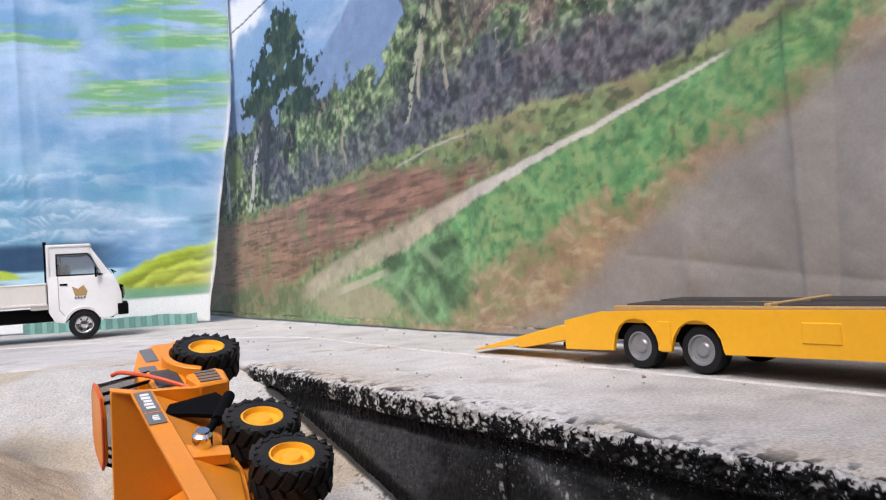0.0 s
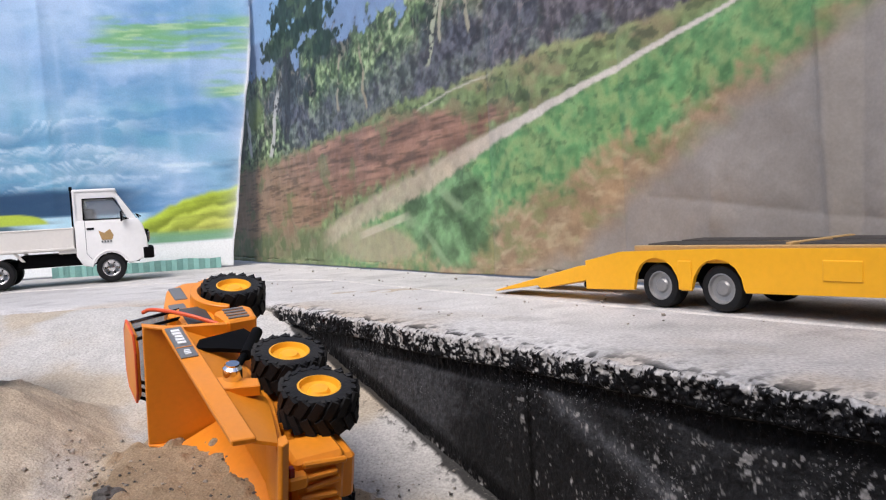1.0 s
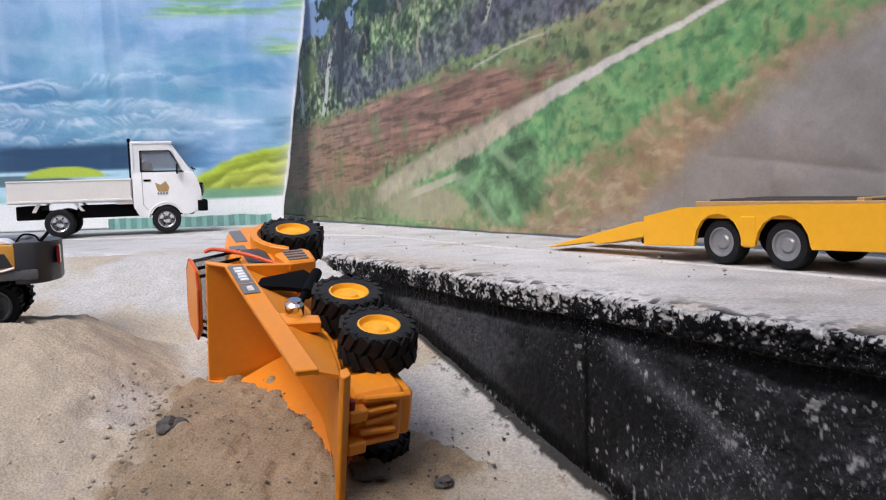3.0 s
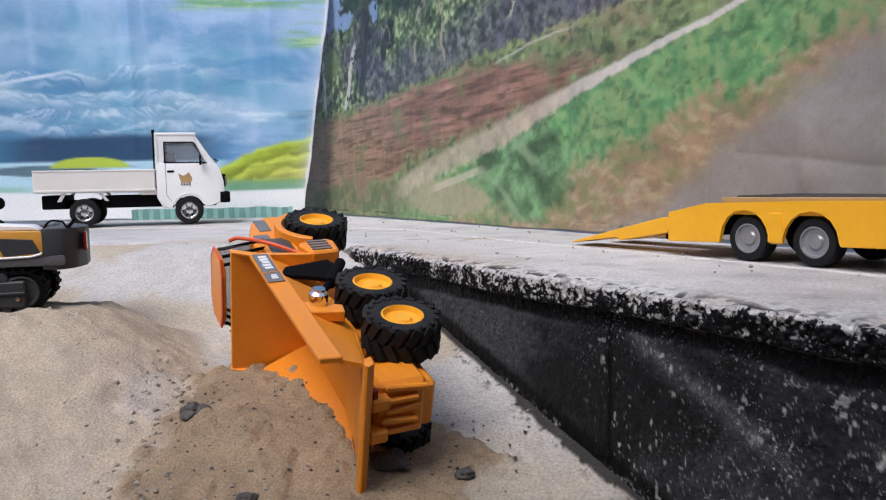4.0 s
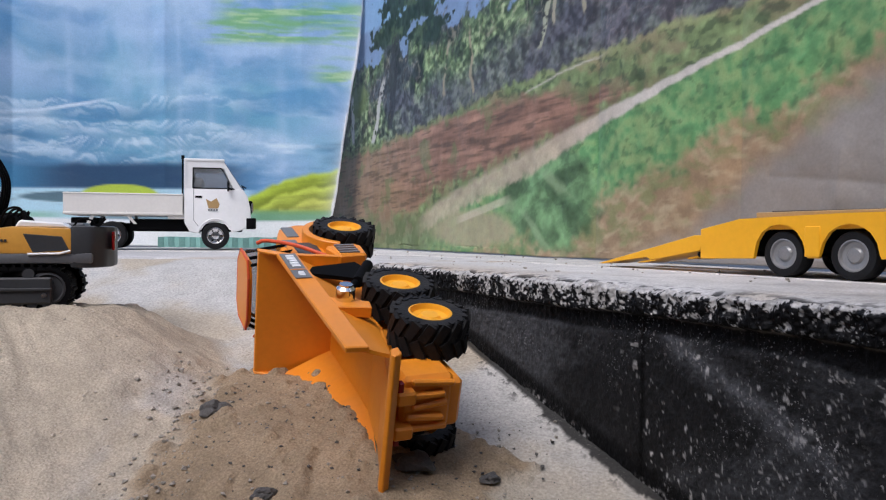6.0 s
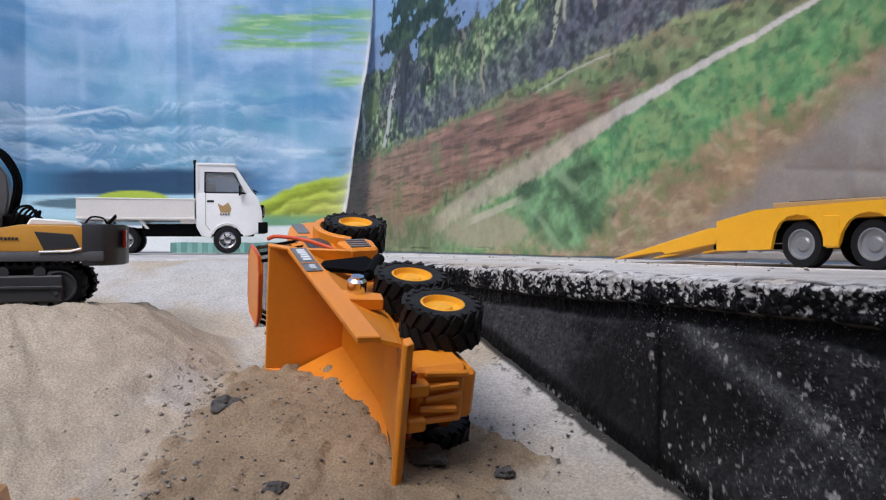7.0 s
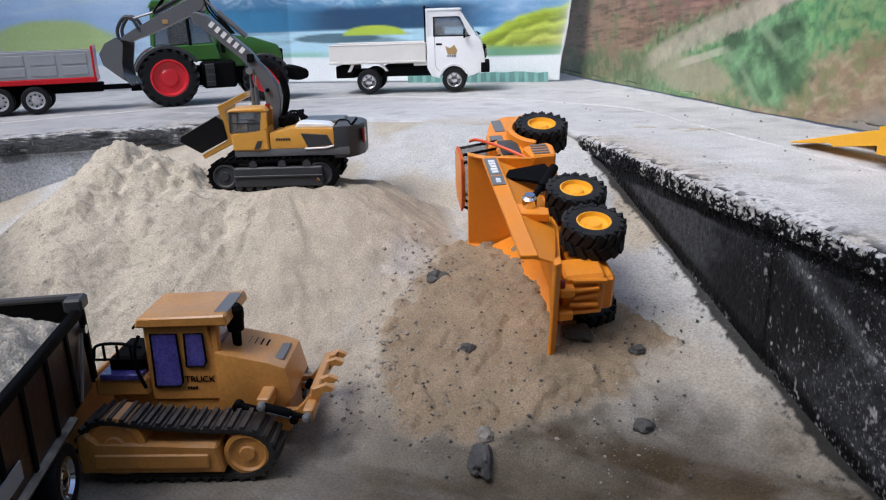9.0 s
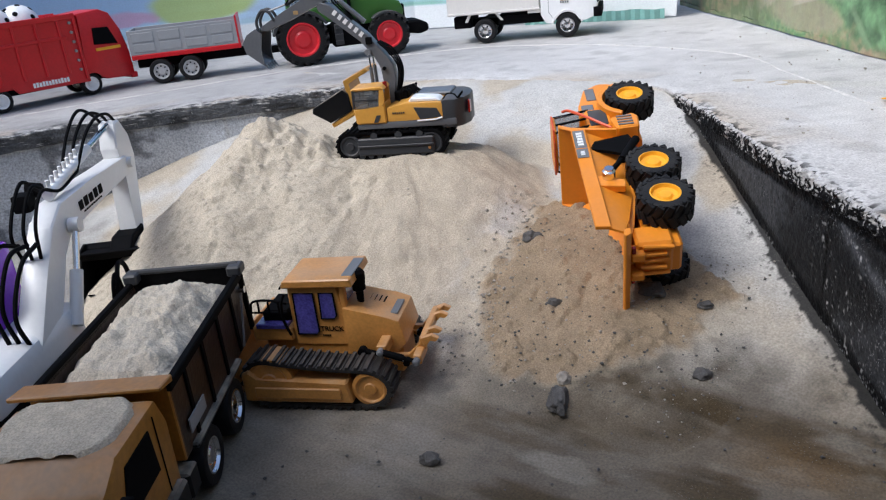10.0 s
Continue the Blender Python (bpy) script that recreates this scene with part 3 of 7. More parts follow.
def hillside(u, z):
    """The print of a hillside: sky, woods, red soil, grass, a pale path and a grey road."""
    n1, n2, n3 = fbm(u * 14, z * 14, 101), fbm(u * 45, z * 45, 102), fbm(u * 130, z * 130, 103, 3)
    n4, n5 = fbm(u * 95, z * 95, 115, 3), fbm(u * 210, z * 210, 116, 2)
    wu, wz = u + 0.05 * (n1 - 0.5) + 0.012 * (n2 - 0.5), z + 0.04 * (fbm(u * 14 + 5, z * 14, 117) - 0.5)
    sky = np.ones(u.shape + (3,)) * np.array([0.20, 0.33, 0.52])
    sky = mixc(sky, (0.72, 0.74, 0.79), sstep(0.42, 0.60, fbm(u * 5 + 3, z * 9, 104)) * sstep(0.50, 0.58, z))
    hill = 0.50 + 0.10 * np.exp(-((u + 1.10) / 0.14) ** 2) - 0.03 * np.exp(-((u + 1.4) / 0.1) ** 2)
    c = mixc(sky, (0.16, 0.23, 0.37), (1 - sstep(-0.006, 0.006, z - hill - 0.016 * (n1 - 0.5))) * (0.70 + 0.5 * (n2 - 0.3)))
    # woods: blue-grey shade, mid green, sunlit fronds, brown scrub towards the upper end
    top = ramp1(u, [(-2, 0.42), (-1.72, 0.44), (-1.3, 0.43), (-1.2, 0.455), (-1.1, 0.44), (-1.04, 0.5), (-0.98, 0.60), (-0.9, 0.52), (-0.8, 0.56), (-0.6, 0.66), (0.4, 0.7)])
    wood = 1 - sstep(-0.006, 0.006, z - top - 0.10 * (n1 - 0.5) - 0.06 * (n2 - 0.5) - 0.03 * (n4 - 0.5))
    mass = fbm(wu * 9, wz * 11, 118)
    leaf = np.ones(u.shape + (3,)) * np.array([0.050, 0.058, 0.066])
    leaf = mixc(leaf, (0.075, 0.120, 0.055), sstep(0.36, 0.56, mass))
    frond = ridged(wu * 26 + wz * 18, wz * 34 - wu * 12, 119)
    leaf = mixc(leaf, (0.21, 0.29, 0.14), sstep(0.80, 0.96, frond) * sstep(0.40, 0.60, mass) * 0.75)
    leaf = mixc(leaf, (0.30, 0.36, 0.20), sstep(0.56, 0.66, n4) * sstep(0.50, 0.64, mass) * 0.45)
    leaf = mixc(leaf, (0.015, 0.020, 0.022), sstep(0.52, 0.64, fbm(wu * 30, wz * 22, 105)) * 0.75)
    scrub = sstep(-1.05, -0.70, u)
    leaf = mixc(leaf, (0.135, 0.090, 0.075), sstep(0.44, 0.60, fbm(wu * 18, wz * 26, 106)) * scrub * 0.85)
    leaf = mixc(leaf, (0.34, 0.28, 0.22), sstep(0.93, 0.985, ridged(wu * 40, wz * 30, 120, 3)) * (0.25 + 0.5 * scrub))
    leaf = mixc(leaf, (0.085, 0.085, 0.105), (1 - sstep(0.30, 0.36, z + 0.06 * (n1 - 0.5) - 0.06 * sstep(-1.3, -0.9, u))) * sstep(-1.62, -1.5, u) * 0.75)
    leaf = leaf * (0.50 + 1.0 * sstep(0.25, 0.75, n4))[..., None] * (0.70 + 0.6 * n5)[..., None]
    c = c * (1 - wood[..., None]) + leaf * wood[..., None]
    # tall tree by the free edge, its crown in layered clumps
    tree = np.zeros_like(u)
    for cu, cz, ru, rz in ((-1.44, 0.585, 0.085, 0.050), (-1.50, 0.535, 0.120, 0.040), (-1.42, 0.495, 0.110, 0.035), (-1.56, 0.470, 0.120, 0.035), (-1.40, 0.440, 0.100, 0.030)):
        d = np.hypot((u - cu) / ru, (z - cz) / rz) + 1.1 * (n2 - 0.5) + 0.8 * (n4 - 0.5)
        tree = np.maximum(tree, 1 - sstep(0.86, 0.98, d))
    tc = np.array([0.016, 0.030, 0.022]) * (0.3 + 1.6 * n4)[..., None]
    tc = mixc(tc, (0.060, 0.090, 0.050), sstep(0.55, 0.66, n2) * 0.8)
    c = c * (1 - tree[..., None]) + tc * tree[..., None]
    c = mixc(c, (0.13, 0.19, 0.07), (1 - sstep(0.6, 1.0, np.hypot((u + 1.74) / 0.06, (z - 0.345) / 0.05) + 0.6 * (n2 - 0.5))) * 0.8)
    # trunks
    for tu, z0, z1, w, lean, col in ((-1.655, 0.24, 0.375, 0.011, 0.42, (0.42, 0.42, 0.40)), (-1.77, 0.25, 0.36, 0.010, -0.1, (0.52, 0.52, 0.50)), (-1.565, 0.26, 0.46, 0.016, 0.15, (0.025, 0.025, 0.03)),
                                     (-1.02, 0.33, 0.50, 0.007, 0.35, (0.36, 0.38, 0.27)), (-0.985, 0.36, 0.56, 0.005, 0.12, (0.34, 0.32, 0.24)), (-0.92, 0.36, 0.5, 0.005, -0.1, (0.3, 0.28, 0.2)), (-1.072, 0.185, 0.265, 0.008, 0.05, (0.36, 0.31, 0.25)),
                                     (-1.372, 0.11, 0.157, 0.006, 0.05, (0.27, 0.23, 0.16)), (-1.33, 0.30, 0.40, 0.005, 0.2, (0.28, 0.25, 0.18)), (-1.22, 0.29, 0.41, 0.004, -0.15, (0.30, 0.26, 0.18))):
        k = (1 - sstep(w * 0.6, w * 1.1, np.abs(u - tu - lean * (z - z0) + 0.03 * (n1 - 0.5) + 0.010 * (n2 - 0.5)))) * sstep(z0 - 0.005, z0 + 0.004, z) * (1 - sstep(z1 - 0.01, z1 + 0.01, z)) * sstep(0.30, 0.42, n4)
        c = mixc(c, col, k * 0.9)
    # grass strip under the woods, bright along its upper rim
    gl = ramp1(u, [(-2.0, 0.235), (-1.67, 0.237), (-1.417, 0.254), (-1.235, 0.272), (-1.128, 0.283), (-0.966, 0.292), (-0.842, 0.300), (-0.716, 0.303), (-0.587, 0.307), (-0.483, 0.320), (-0.385, 0.334), (-0.2, 0.40), (0.4, 0.6)])
    gd = gl + 0.030 * (n2 - 0.5) + 0.012 * (n4 - 0.5) - z
    low = sstep(-0.005, 0.005, gd)
    grass = np.array([0.150, 0.205, 0.090]) * (0.45 + 1.1 * n2)[..., None] * (0.5 + 1.0 * n4)[..., None]
    grass = mixc(grass, (0.30, 0.32, 0.15), (1 - sstep(0.004, 0.024, gd)) * sstep(-1.2, -0.8, u) * 0.6 * (0.5 + n4))
    grass = mixc(grass, (0.24, 0.17, 0.11), sstep(0.42, 0.70, fbm(wu * 26, wz * 50, 121)) * 0.55)
    grass = mixc(grass, (0.030, 0.050, 0.028), sstep(0.52, 0.70, fbm(wu * 60, wz * 90, 109)) * 0.65)
    c = c * (1 - low[..., None]) + grass * low[..., None]
    twig = np.exp(-(np.abs(z - 0.262 - 0.22 * (u + 1.07) + 0.35 * (u + 1.07) ** 2 + 0.006 * (n2 - 0.5)) / 0.0016) ** 2) * sstep(-1.07, -1.05, u) * (1 - sstep(-0.90, -0.86, u))
    c = mixc(c, (0.45, 0.42, 0.36), twig * 0.75)
    # red soil in furrows, browner towards the free edge
    rt = ramp1(u, [(-2.0, 0.215), (-1.67, 0.222), (-1.419, 0.242), (-1.236, 0.258), (-1.055, 0.257), (-0.888, 0.246), (-0.799, 0.230), (-0.72, 0.21), (0.4, 0.0)])
    rb = ramp1(u, [(-2.0, 0.050), (-1.722, 0.056), (-1.441, 0.079), (-1.364, 0.121), (-1.189, 0.149), (-1.049, 0.178), (-0.956, 0.192), (-0.891, 0.212), (-0.80, 0.228), (-0.7, 0.235)])
    red = (1 - sstep(-0.008, 0.008, z - rt - 0.024 * (n2 - 0.5))) * sstep(-0.010, 0.012, z - rb - 0.030 * (n2 - 0.5) - 0.020 * (n4 - 0.5))
    rows = fbm(wu * 10, (z - 0.05 * u) * 170, 110, 3)
    soil = np.array([0.225, 0.130, 0.092]) * (0.40 + 1.2 * rows)[..., None] * (0.6 + 0.8 * n2)[..., None]
    soil = mixc(soil, (0.27, 0.20, 0.125), (1 - sstep(-1.72, -1.30, u)) * (0.30 + 0.5 * n1))
    soil = mixc(soil, (0.07, 0.050, 0.036), sstep(0.52, 0.72, fbm(wu * 22, (z - 0.05 * u) * 190, 122, 3)) * 0.65)
    soil = mixc(soil, (0.13, 0.165, 0.075), sstep(0.60, 0.70, fbm(wu * 28, wz * 28, 123)) * 0.6)
    c = c * (1 - red[..., None]) + soil * red[..., None]
    # the ground below the path: lush green, then dry straw and brown, then the grey road
    pc = ramp1(u, [(-1.95, -0.05), (-1.45, 0.045), (-1.347, 0.080), (-1.192, 0.118), (-1.067, 0.147), (-0.958, 0.175), (-0.877, 0.199), (-0.777, 0.223), (-0.673, 0.249), (-0.592, 0.268), (-0.516, 0.287), (-0.457, 0.302), (-0.38, 0.322), (0.4, 0.6)])
    below = 1 - sstep(-0.01, 0.01, z - pc)
    lush = np.array([0.115, 0.275, 0.110]) * (0.55 + 0.9 * n2)[..., None] * (0.60 + 0.8 * n4)[..., None]
    lush = mixc(lush, (0.25, 0.31, 0.13), sstep(0.36, 0.70, 0.4 * n1 + 0.6 * n4) * 0.65)
    lush = mixc(lush, (0.045, 0.10, 0.045), sstep(0.58, 0.72, fbm(wu * 90, wz * 120, 124)) * 0.55)
    be = ramp1(u, [(-1.95, -0.1), (-1.3, 0.0), (-1.05, 0.015), (-0.93, 0.05), (-0.873, 0.085), (-0.787, 0.113), (-0.700, 0.148), (-0.584, 0.178), (-0.501, 0.210), (-0.447, 0.230), (-0.383, 0.260), (-0.347, 0.294), (-0.305, 0.306), (0.4, 0.7)])
    dry = np.array([0.265, 0.190, 0.115]) * (0.6 + 0.8 * n2)[..., None] * (0.75 + 0.5 * n4)[..., None]
    dry = mixc(dry, (0.40, 0.33, 0.21), sstep(0.46, 0.74, fbm(wu * 50, wz * 110, 111)) * 0.7)
    dry = mixc(dry, (0.15, 0.20, 0.075), sstep(0.44, 0.72, fbm(wu * 40, wz * 70, 125)) * 0.6)
    kb = 1 - sstep(-0.020, 0.020, z - be - 0.050 * (n1 - 0.5) - 0.050 * (n2 - 0.5) - 0.030 * (n4 - 0.5))
    g = lush * (1 - kb[..., None]) + dry * kb[..., None]
    # a clump of broad leaves at the foot, some catching the light
    cl = (1 - sstep(0.70, 1.05, np.hypot((u + 1.01) / 0.155, (z - 0.090) / 0.080) + 0.6 * (n1 - 0.5) + 0.5 * (n2 - 0.5)))
    plate = 0.5 * np.floor(6 * fbm(wu * 16 + wz * 12, wz * 28 - wu * 10, 112, 2)) / 6 + 0.5 * fbm(wu * 30 + wz * 20, wz * 50 - wu * 18, 113, 3)
    blades = (0.50 + 1.1 * sstep(0.25, 0.75, plate)) * (0.6 + 0.8 * n4)
    g = g * (1 - cl[..., None]) + np.array([0.105, 0.195, 0.090]) * blades[..., None] * cl[..., None]
    for lu, lz, slope in ((-1.03, 0.045, -0.75), (-1.10, 0.085, 0.35), (-0.98, 0.115, -0.5)):
        a, b2 = (u - lu) + (z - lz) * 0.6, (z - lz) - slope * (u - lu)
        g = mixc(g, (0.25, 0.36, 0.20), (1 - sstep(0.3, 1.2, np.abs(b2) / 0.017 + np.abs(a) / 0.036 + 0.9 * (n2 - 0.5) + 0.5 * (n4 - 0.5))) * 0.6)
    ge = ramp1(u, [(-1.0, -0.06), (-0.80, 0.0), (-0.720, 0.035), (-0.644, 0.095), (-0.580, 0.139), (-0.510, 0.170), (-0.455, 0.204), (-0.384, 0.234), (-0.358, 0.261), (-0.306, 0.282), (0.4, 0.62)])
    tar = np.array([0.240, 0.225, 0.210]) * (0.84 + 0.32 * n1)[..., None] * (0.92 + 0.16 * n3)[..., None]
    kr = 1 - sstep(-0.026, 0.026, z - ge - 0.03 * (n1 - 0.5) - 0.02 * (n2 - 0.5))
    g = g * (1 - kr[..., None]) + tar * kr[..., None]
    c = c * (1 - below[..., None]) + g * below[..., None]
    # foot of the hill by the free edge: dark tufts on brown earth
    foot = (1 - sstep(-1.46, -1.28, u)) * (1 - sstep(0.05, 0.09, z + 0.03 * (n1 - 0.5)))
    c = mixc(c, (0.20, 0.165, 0.10), foot * 0.7 * (0.6 + 0.4 * n2))
    c = mixc(c, (0.085, 0.125, 0.05), sstep(0.46, 0.58, n2) * foot * 0.8)
    # path, broad and earthy at its foot, narrow and pale above
    w = ramp1(u, [(-1.45, 0.020), (-1.347, 0.020), (-1.15, 0.022), (-1.05, 0.020), (-0.958, 0.016), (-0.877, 0.0115), (-0.777, 0.0072), (-0.673, 0.0048), (-0.55, 0.0036), (-0.46, 0.0022)])
    kp = (1 - sstep(0.60, 1.25, np.abs(z - pc + 0.45 * w * (n2 - 0.5) + 0.6 * w * (n4 - 0.5)) / w)) * (0.75 + 0.25 * sstep(-1.1, -0.9, u)) * (1 - sstep(-0.47, -0.44, u)) * sstep(-1.46, -1.36, u)
    earth = np.array([0.40, 0.335, 0.255]) * (0.72 + 0.56 * n2)[..., None]
    earth = mixc(earth, (0.50, 0.475, 0.43), sstep(-1.0, -0.75, u))
    earth = earth * (0.85 + 0.3 * n4)[..., None]
    c = c * (1 - kp[..., None]) + earth * kp[..., None]
    spread = (1 - sstep(0.6, 1.0, np.hypot((u + 1.22) / 0.20, (z - 0.045) / 0.040) + 0.5 * (n1 - 0.5))) * (1 - cl) * below
    c = mixc(c, (0.34, 0.275, 0.195), spread * 0.7)
    branch = (1 - sstep(0.6, 1.1, np.abs(z - 0.068 - 0.20 * (u + 1.24)) / 0.008)) * sstep(-1.29, -1.25, u) * (1 - sstep(-1.14, -1.09, u))
    c = mixc(c, (0.50, 0.45, 0.35), branch * 0.6)
    # a thin wire across the sky
    wire = 1 - sstep(0.0012, 0.003, np.abs(z - 0.655 - 0.10 * (u + 1.68)))
    c = mixc(c, (0.05, 0.06, 0.08), wire * sstep(-1.72, -1.69, u) * (1 - sstep(-1.35, -1.3, u)) * 0.9)
    return np.clip(c * 1.12, 0, 0.85)


def lake(s, z):
    """The print of a lake: blue haze, white mist, green leaf strokes and bright hills, with sheen painted in."""
    n1, n2 = fbm(s * 9, z * 16, 121), fbm(s * 30, z * 60, 122)
    wisp = fbm(s * 5 + 2 * z, z * 26 - 3 * s, 123)
    c = np.ones(s.shape + (3,)) * np.array([0.135, 0.30, 0.47])
    c = mixc(c, (0.30, 0.46, 0.66), sstep(0.25, 0.75, fbm(s * 4, z * 5, 124)) * 0.9)
    # upper part paler: light washing over the vinyl, put into the print
    c = mixc(c, (0.52, 0.64, 0.80), sstep(0.42, 0.72, z) * sstep(0.1, 0.45, s) * 0.5)
    warp = 0.35 * fbm(s * 6, z * 6, 128)
    mist = fbm(s * 3 + warp, z * 20 + 5 * warp - 2.0 * s, 129)
    fine = fbm(s * 14 + 2 * warp, z * 70 + 6 * warp, 130, 4)
    c = mixc(c, (0.62, 0.76, 0.86), sstep(0.44, 0.80, mist) * (0.4 + 0.6 * fine) * (1 - 0.5 * sstep(0.32, 0.45, z)) * 0.62)
    c = mixc(c, (0.36, 0.44, 0.70), sstep(0.42, 0.72, fbm(s * 3 + 4, z * 3 + 2 * warp, 146)) * 0.40)
    c = mixc(c, (0.11, 0.36, 0.47), sstep(0.45, 0.72, fbm(s * 4 + 8, z * 5 + 3 * warp, 147)) * 0.50)
    # pale upright bars: highlights of creases in the vinyl, painted as colour
    for cs, cw in ((0.30, 0.010), (0.37, 0.006), (0.14, 0.012), (0.62, 0.010)):
        c = mixc(c, (0.46, 0.60, 0.76), np.exp(-((s - cs - 0.02 * z) / cw) ** 2) * 0.45 * fbm(s * 10, z * 8, 148))
    c = mixc(c, (0.80, 0.88, 0.93), sstep(0.50, 0.80, fine) * sstep(0.45, 0.70, mist) * (1 - sstep(0.28, 0.36, z)) * 0.5)
    c = mixc(c, (0.05, 0.20, 0.42), sstep(0.55, 0.72, fbm(s * 5 + 9, z * 14 + 3 * warp, 145)) * 0.55)
    wl = 1 - sstep(0.001, 0.006, np.abs(z - 0.31 + 0.16 * (s - 0.70) + 0.01 * (n1 - 0.5)))
    c = mixc(c, (0.75, 0.84, 0.92), wl * sstep(0.50, 0.62, s) * 0.8)
    c = mixc(c, (0.05, 0.16, 0.30), sstep(0.5, 0.68, fbm(s * 4 + 7, z * 22, 125)) * (1 - sstep(0.24, 0.36, z)) * 0.75)
    # brushed ranges: soft pale crests over deeper blue, one behind another
    for zr, amp, seed in ((0.335, 0.030, 152), (0.290, 0.026, 153), (0.255, 0.022, 154), (0.222, 0.018, 155)):
        crest = zr + amp * (2 * fbm(s * 7 + zr * 40, s * 0, seed) - 1) + 0.010 * (fbm(s * 30, z * 30, seed + 9) - 0.5)
        fall = crest - z
        k = sstep(-0.003, 0.003, fall) * (1 - sstep(0.0, 0.050, fall)) * sstep(0.12, 0.32, s)
        hair = fbm(s * 20 + 3 * warp, z * 130 + 30 * fbm(s * 6, z * 4, seed + 5), seed + 3, 4)
        c = mixc(c, (0.60, 0.72, 0.80), k * (0.15 + 0.85 * sstep(0.40, 0.65, hair)) * 0.55)
        c = mixc(c, (0.06, 0.20, 0.36), sstep(0.004, 0.040, fall) * (1 - sstep(0.040, 0.075, fall)) * sstep(0.12, 0.32, s) * (0.3 + 0.7 * hair) * 0.45)
    haze = fbm(s * 9 + 4 * warp, z * 9 + 4 * warp, 156)
    c = mixc(c, (0.42, 0.56, 0.74), sstep(0.45, 0.70, haze) * sstep(0.30, 0.40, z) * 0.45)
    c = mixc(c, (0.09, 0.27, 0.48), sstep(0.50, 0.72, 1 - haze) * sstep(0.28, 0.36, z) * 0.40)
    # dark far shore
    band = sstep(0.128, 0.136, z) * (1 - sstep(0.176, 0.196, z + 0.02 * (n1 - 0.5))) * sstep(0.18, 0.3, s)
    c = mixc(c, (0.018, 0.05, 0.11), band * 0.92 * (1 - 0.5 * sstep(0.8, 1.0, s)))
    c = mixc(c, (0.07, 0.26, 0.45), band * sstep(0.62, 0.8, s) * 0.75)
    # pale water
    water = (1 - sstep(0.128, 0.134, z)) * sstep(0.19, 0.24, s)
    wc = np.array([0.30, 0.45, 0.52]) * (0.6 + 0.8 * sstep(0.35, 0.65, fbm(s * 6, z * 70, 126)))[..., None]
    c = c * (1 - water[..., None]) + wc * water[..., None]
    rockk = (1 - sstep(0.8, 1.0, np.hypot((s - 0.62) / 0.13, (z - 0.112) / 0.013) + 0.3 * (n1 - 0.5))) * 0.85
    c = mixc(c, (0.05, 0.10, 0.13), rockk)
    # little island and the bright hills
    isl = (1 - sstep(0.85, 1.0, np.hypot((s - 0.515) / 0.095, (z - 0.118) / 0.026))) * sstep(0.116, 0.120, z)
    c = mixc(c, (0.40, 0.52, 0.06), isl)
    for h0, zb, zt, k0 in ((0.25, 0.088, 0.185, (0.42, 0.54, 0.05)), (0.20, 0.084, 0.150, (0.52, 0.62, 0.09)), (0.13, 0.084, 0.118, (0.55, 0.60, 0.12))):
        hh = zb + (zt - zb) * np.clip(1 - (np.clip(s, 0, 9) / h0) ** 1.4, 0, 1) ** 0.7 + 0.022 * (fbm(s * 26, z * 10, 150) - 0.5)
        k = (1 - sstep(-0.006, 0.006, z - hh)) * sstep(zb - 0.012, zb, z) * (s < h0 + 0.02)
        shade = sstep(0.0, 0.03, hh - z)[..., None]
        hc = np.array(k0) * (1 - 0.50 * shade) * (0.55 + 0.9 * fbm(s * 16 + z * 50, z * 110 + s * 10, 149))[..., None]
        c = c * (1 - k[..., None]) + hc * k[..., None]
    shore = (1 - sstep(0.080, 0.090, z)) * (1 - sstep(0.2, 0.32, s + 0.05 * n1))
    c = mixc(c, (0.16, 0.33, 0.15), shore * 0.85)
    c = mixc(c, (0.19, 0.42, 0.22), (1 - sstep(0.07, 0.085, z)) * sstep(0.6, 0.7, s) * 0.6)
    # green leaf strokes high up
    for zc, s0, s1, hw in ((0.69, -0.1, 0.26, 0.035), (0.635, -0.1, 0.24, 0.012), (0.645, 0.26, 0.6, 0.018), (0.54, -0.1, 0.32, 0.018), (0.497, -0.1, 0.36, 0.020), (0.405, -0.1, 0.10, 0.018), (0.60, 0.5, 0.9, 0.012)):
        k = (1 - sstep(0.4, 1.1, np.abs(z - zc + 0.02 * (n1 - 0.5)) / (2.0 * hw))) * sstep(0.34, 0.62, fbm(s * 8 + 0.9 * fbm(s * 12, z * 30, 158), z * 85 + 2.2 * fbm(s * 7, z * 18, 159), 127 + int(zc * 100))) * sstep(s0, s0 + 0.04, s) * (1 - sstep(s1 - 0.08, s1, s))
        c = mixc(c, (0.16, 0.38, 0.15), k * 0.9)
        c = mixc(c, (0.46, 0.62, 0.36), k * sstep(0.50, 0.7, fbm(s * 14, z * 220, 157)) * 0.6)
    # beyond: bright sky colours, a yellow field and pink flowers
    far = sstep(0.95, 1.15, s)
    c = mixc(c, (0.50, 0.64, 0.82), far * 0.65)
    c = mixc(c, (0.45, 0.56, 0.15), (1 - sstep(0.8, 1.05, np.hypot((s - 1.34) / 0.15, (z - 0.13) / 0.055) + 0.4 * (n1 - 0.5))) * 0.85)
    c = mixc(c, (0.12, 0.30, 0.08), (1 - sstep(0.8, 1.05, np.hypot((s - 1.74) / 0.10, (z - 0.11) / 0.04) + 0.4 * (n1 - 0.5))) * 0.8)
    c = mixc(c, (0.62, 0.28, 0.42), (1 - sstep(0.8, 1.1, np.hypot((s - 1.55) / 0.1, (z - 0.11) / 0.02) + 0.7 * (n2 - 0.5))) * 0.6)
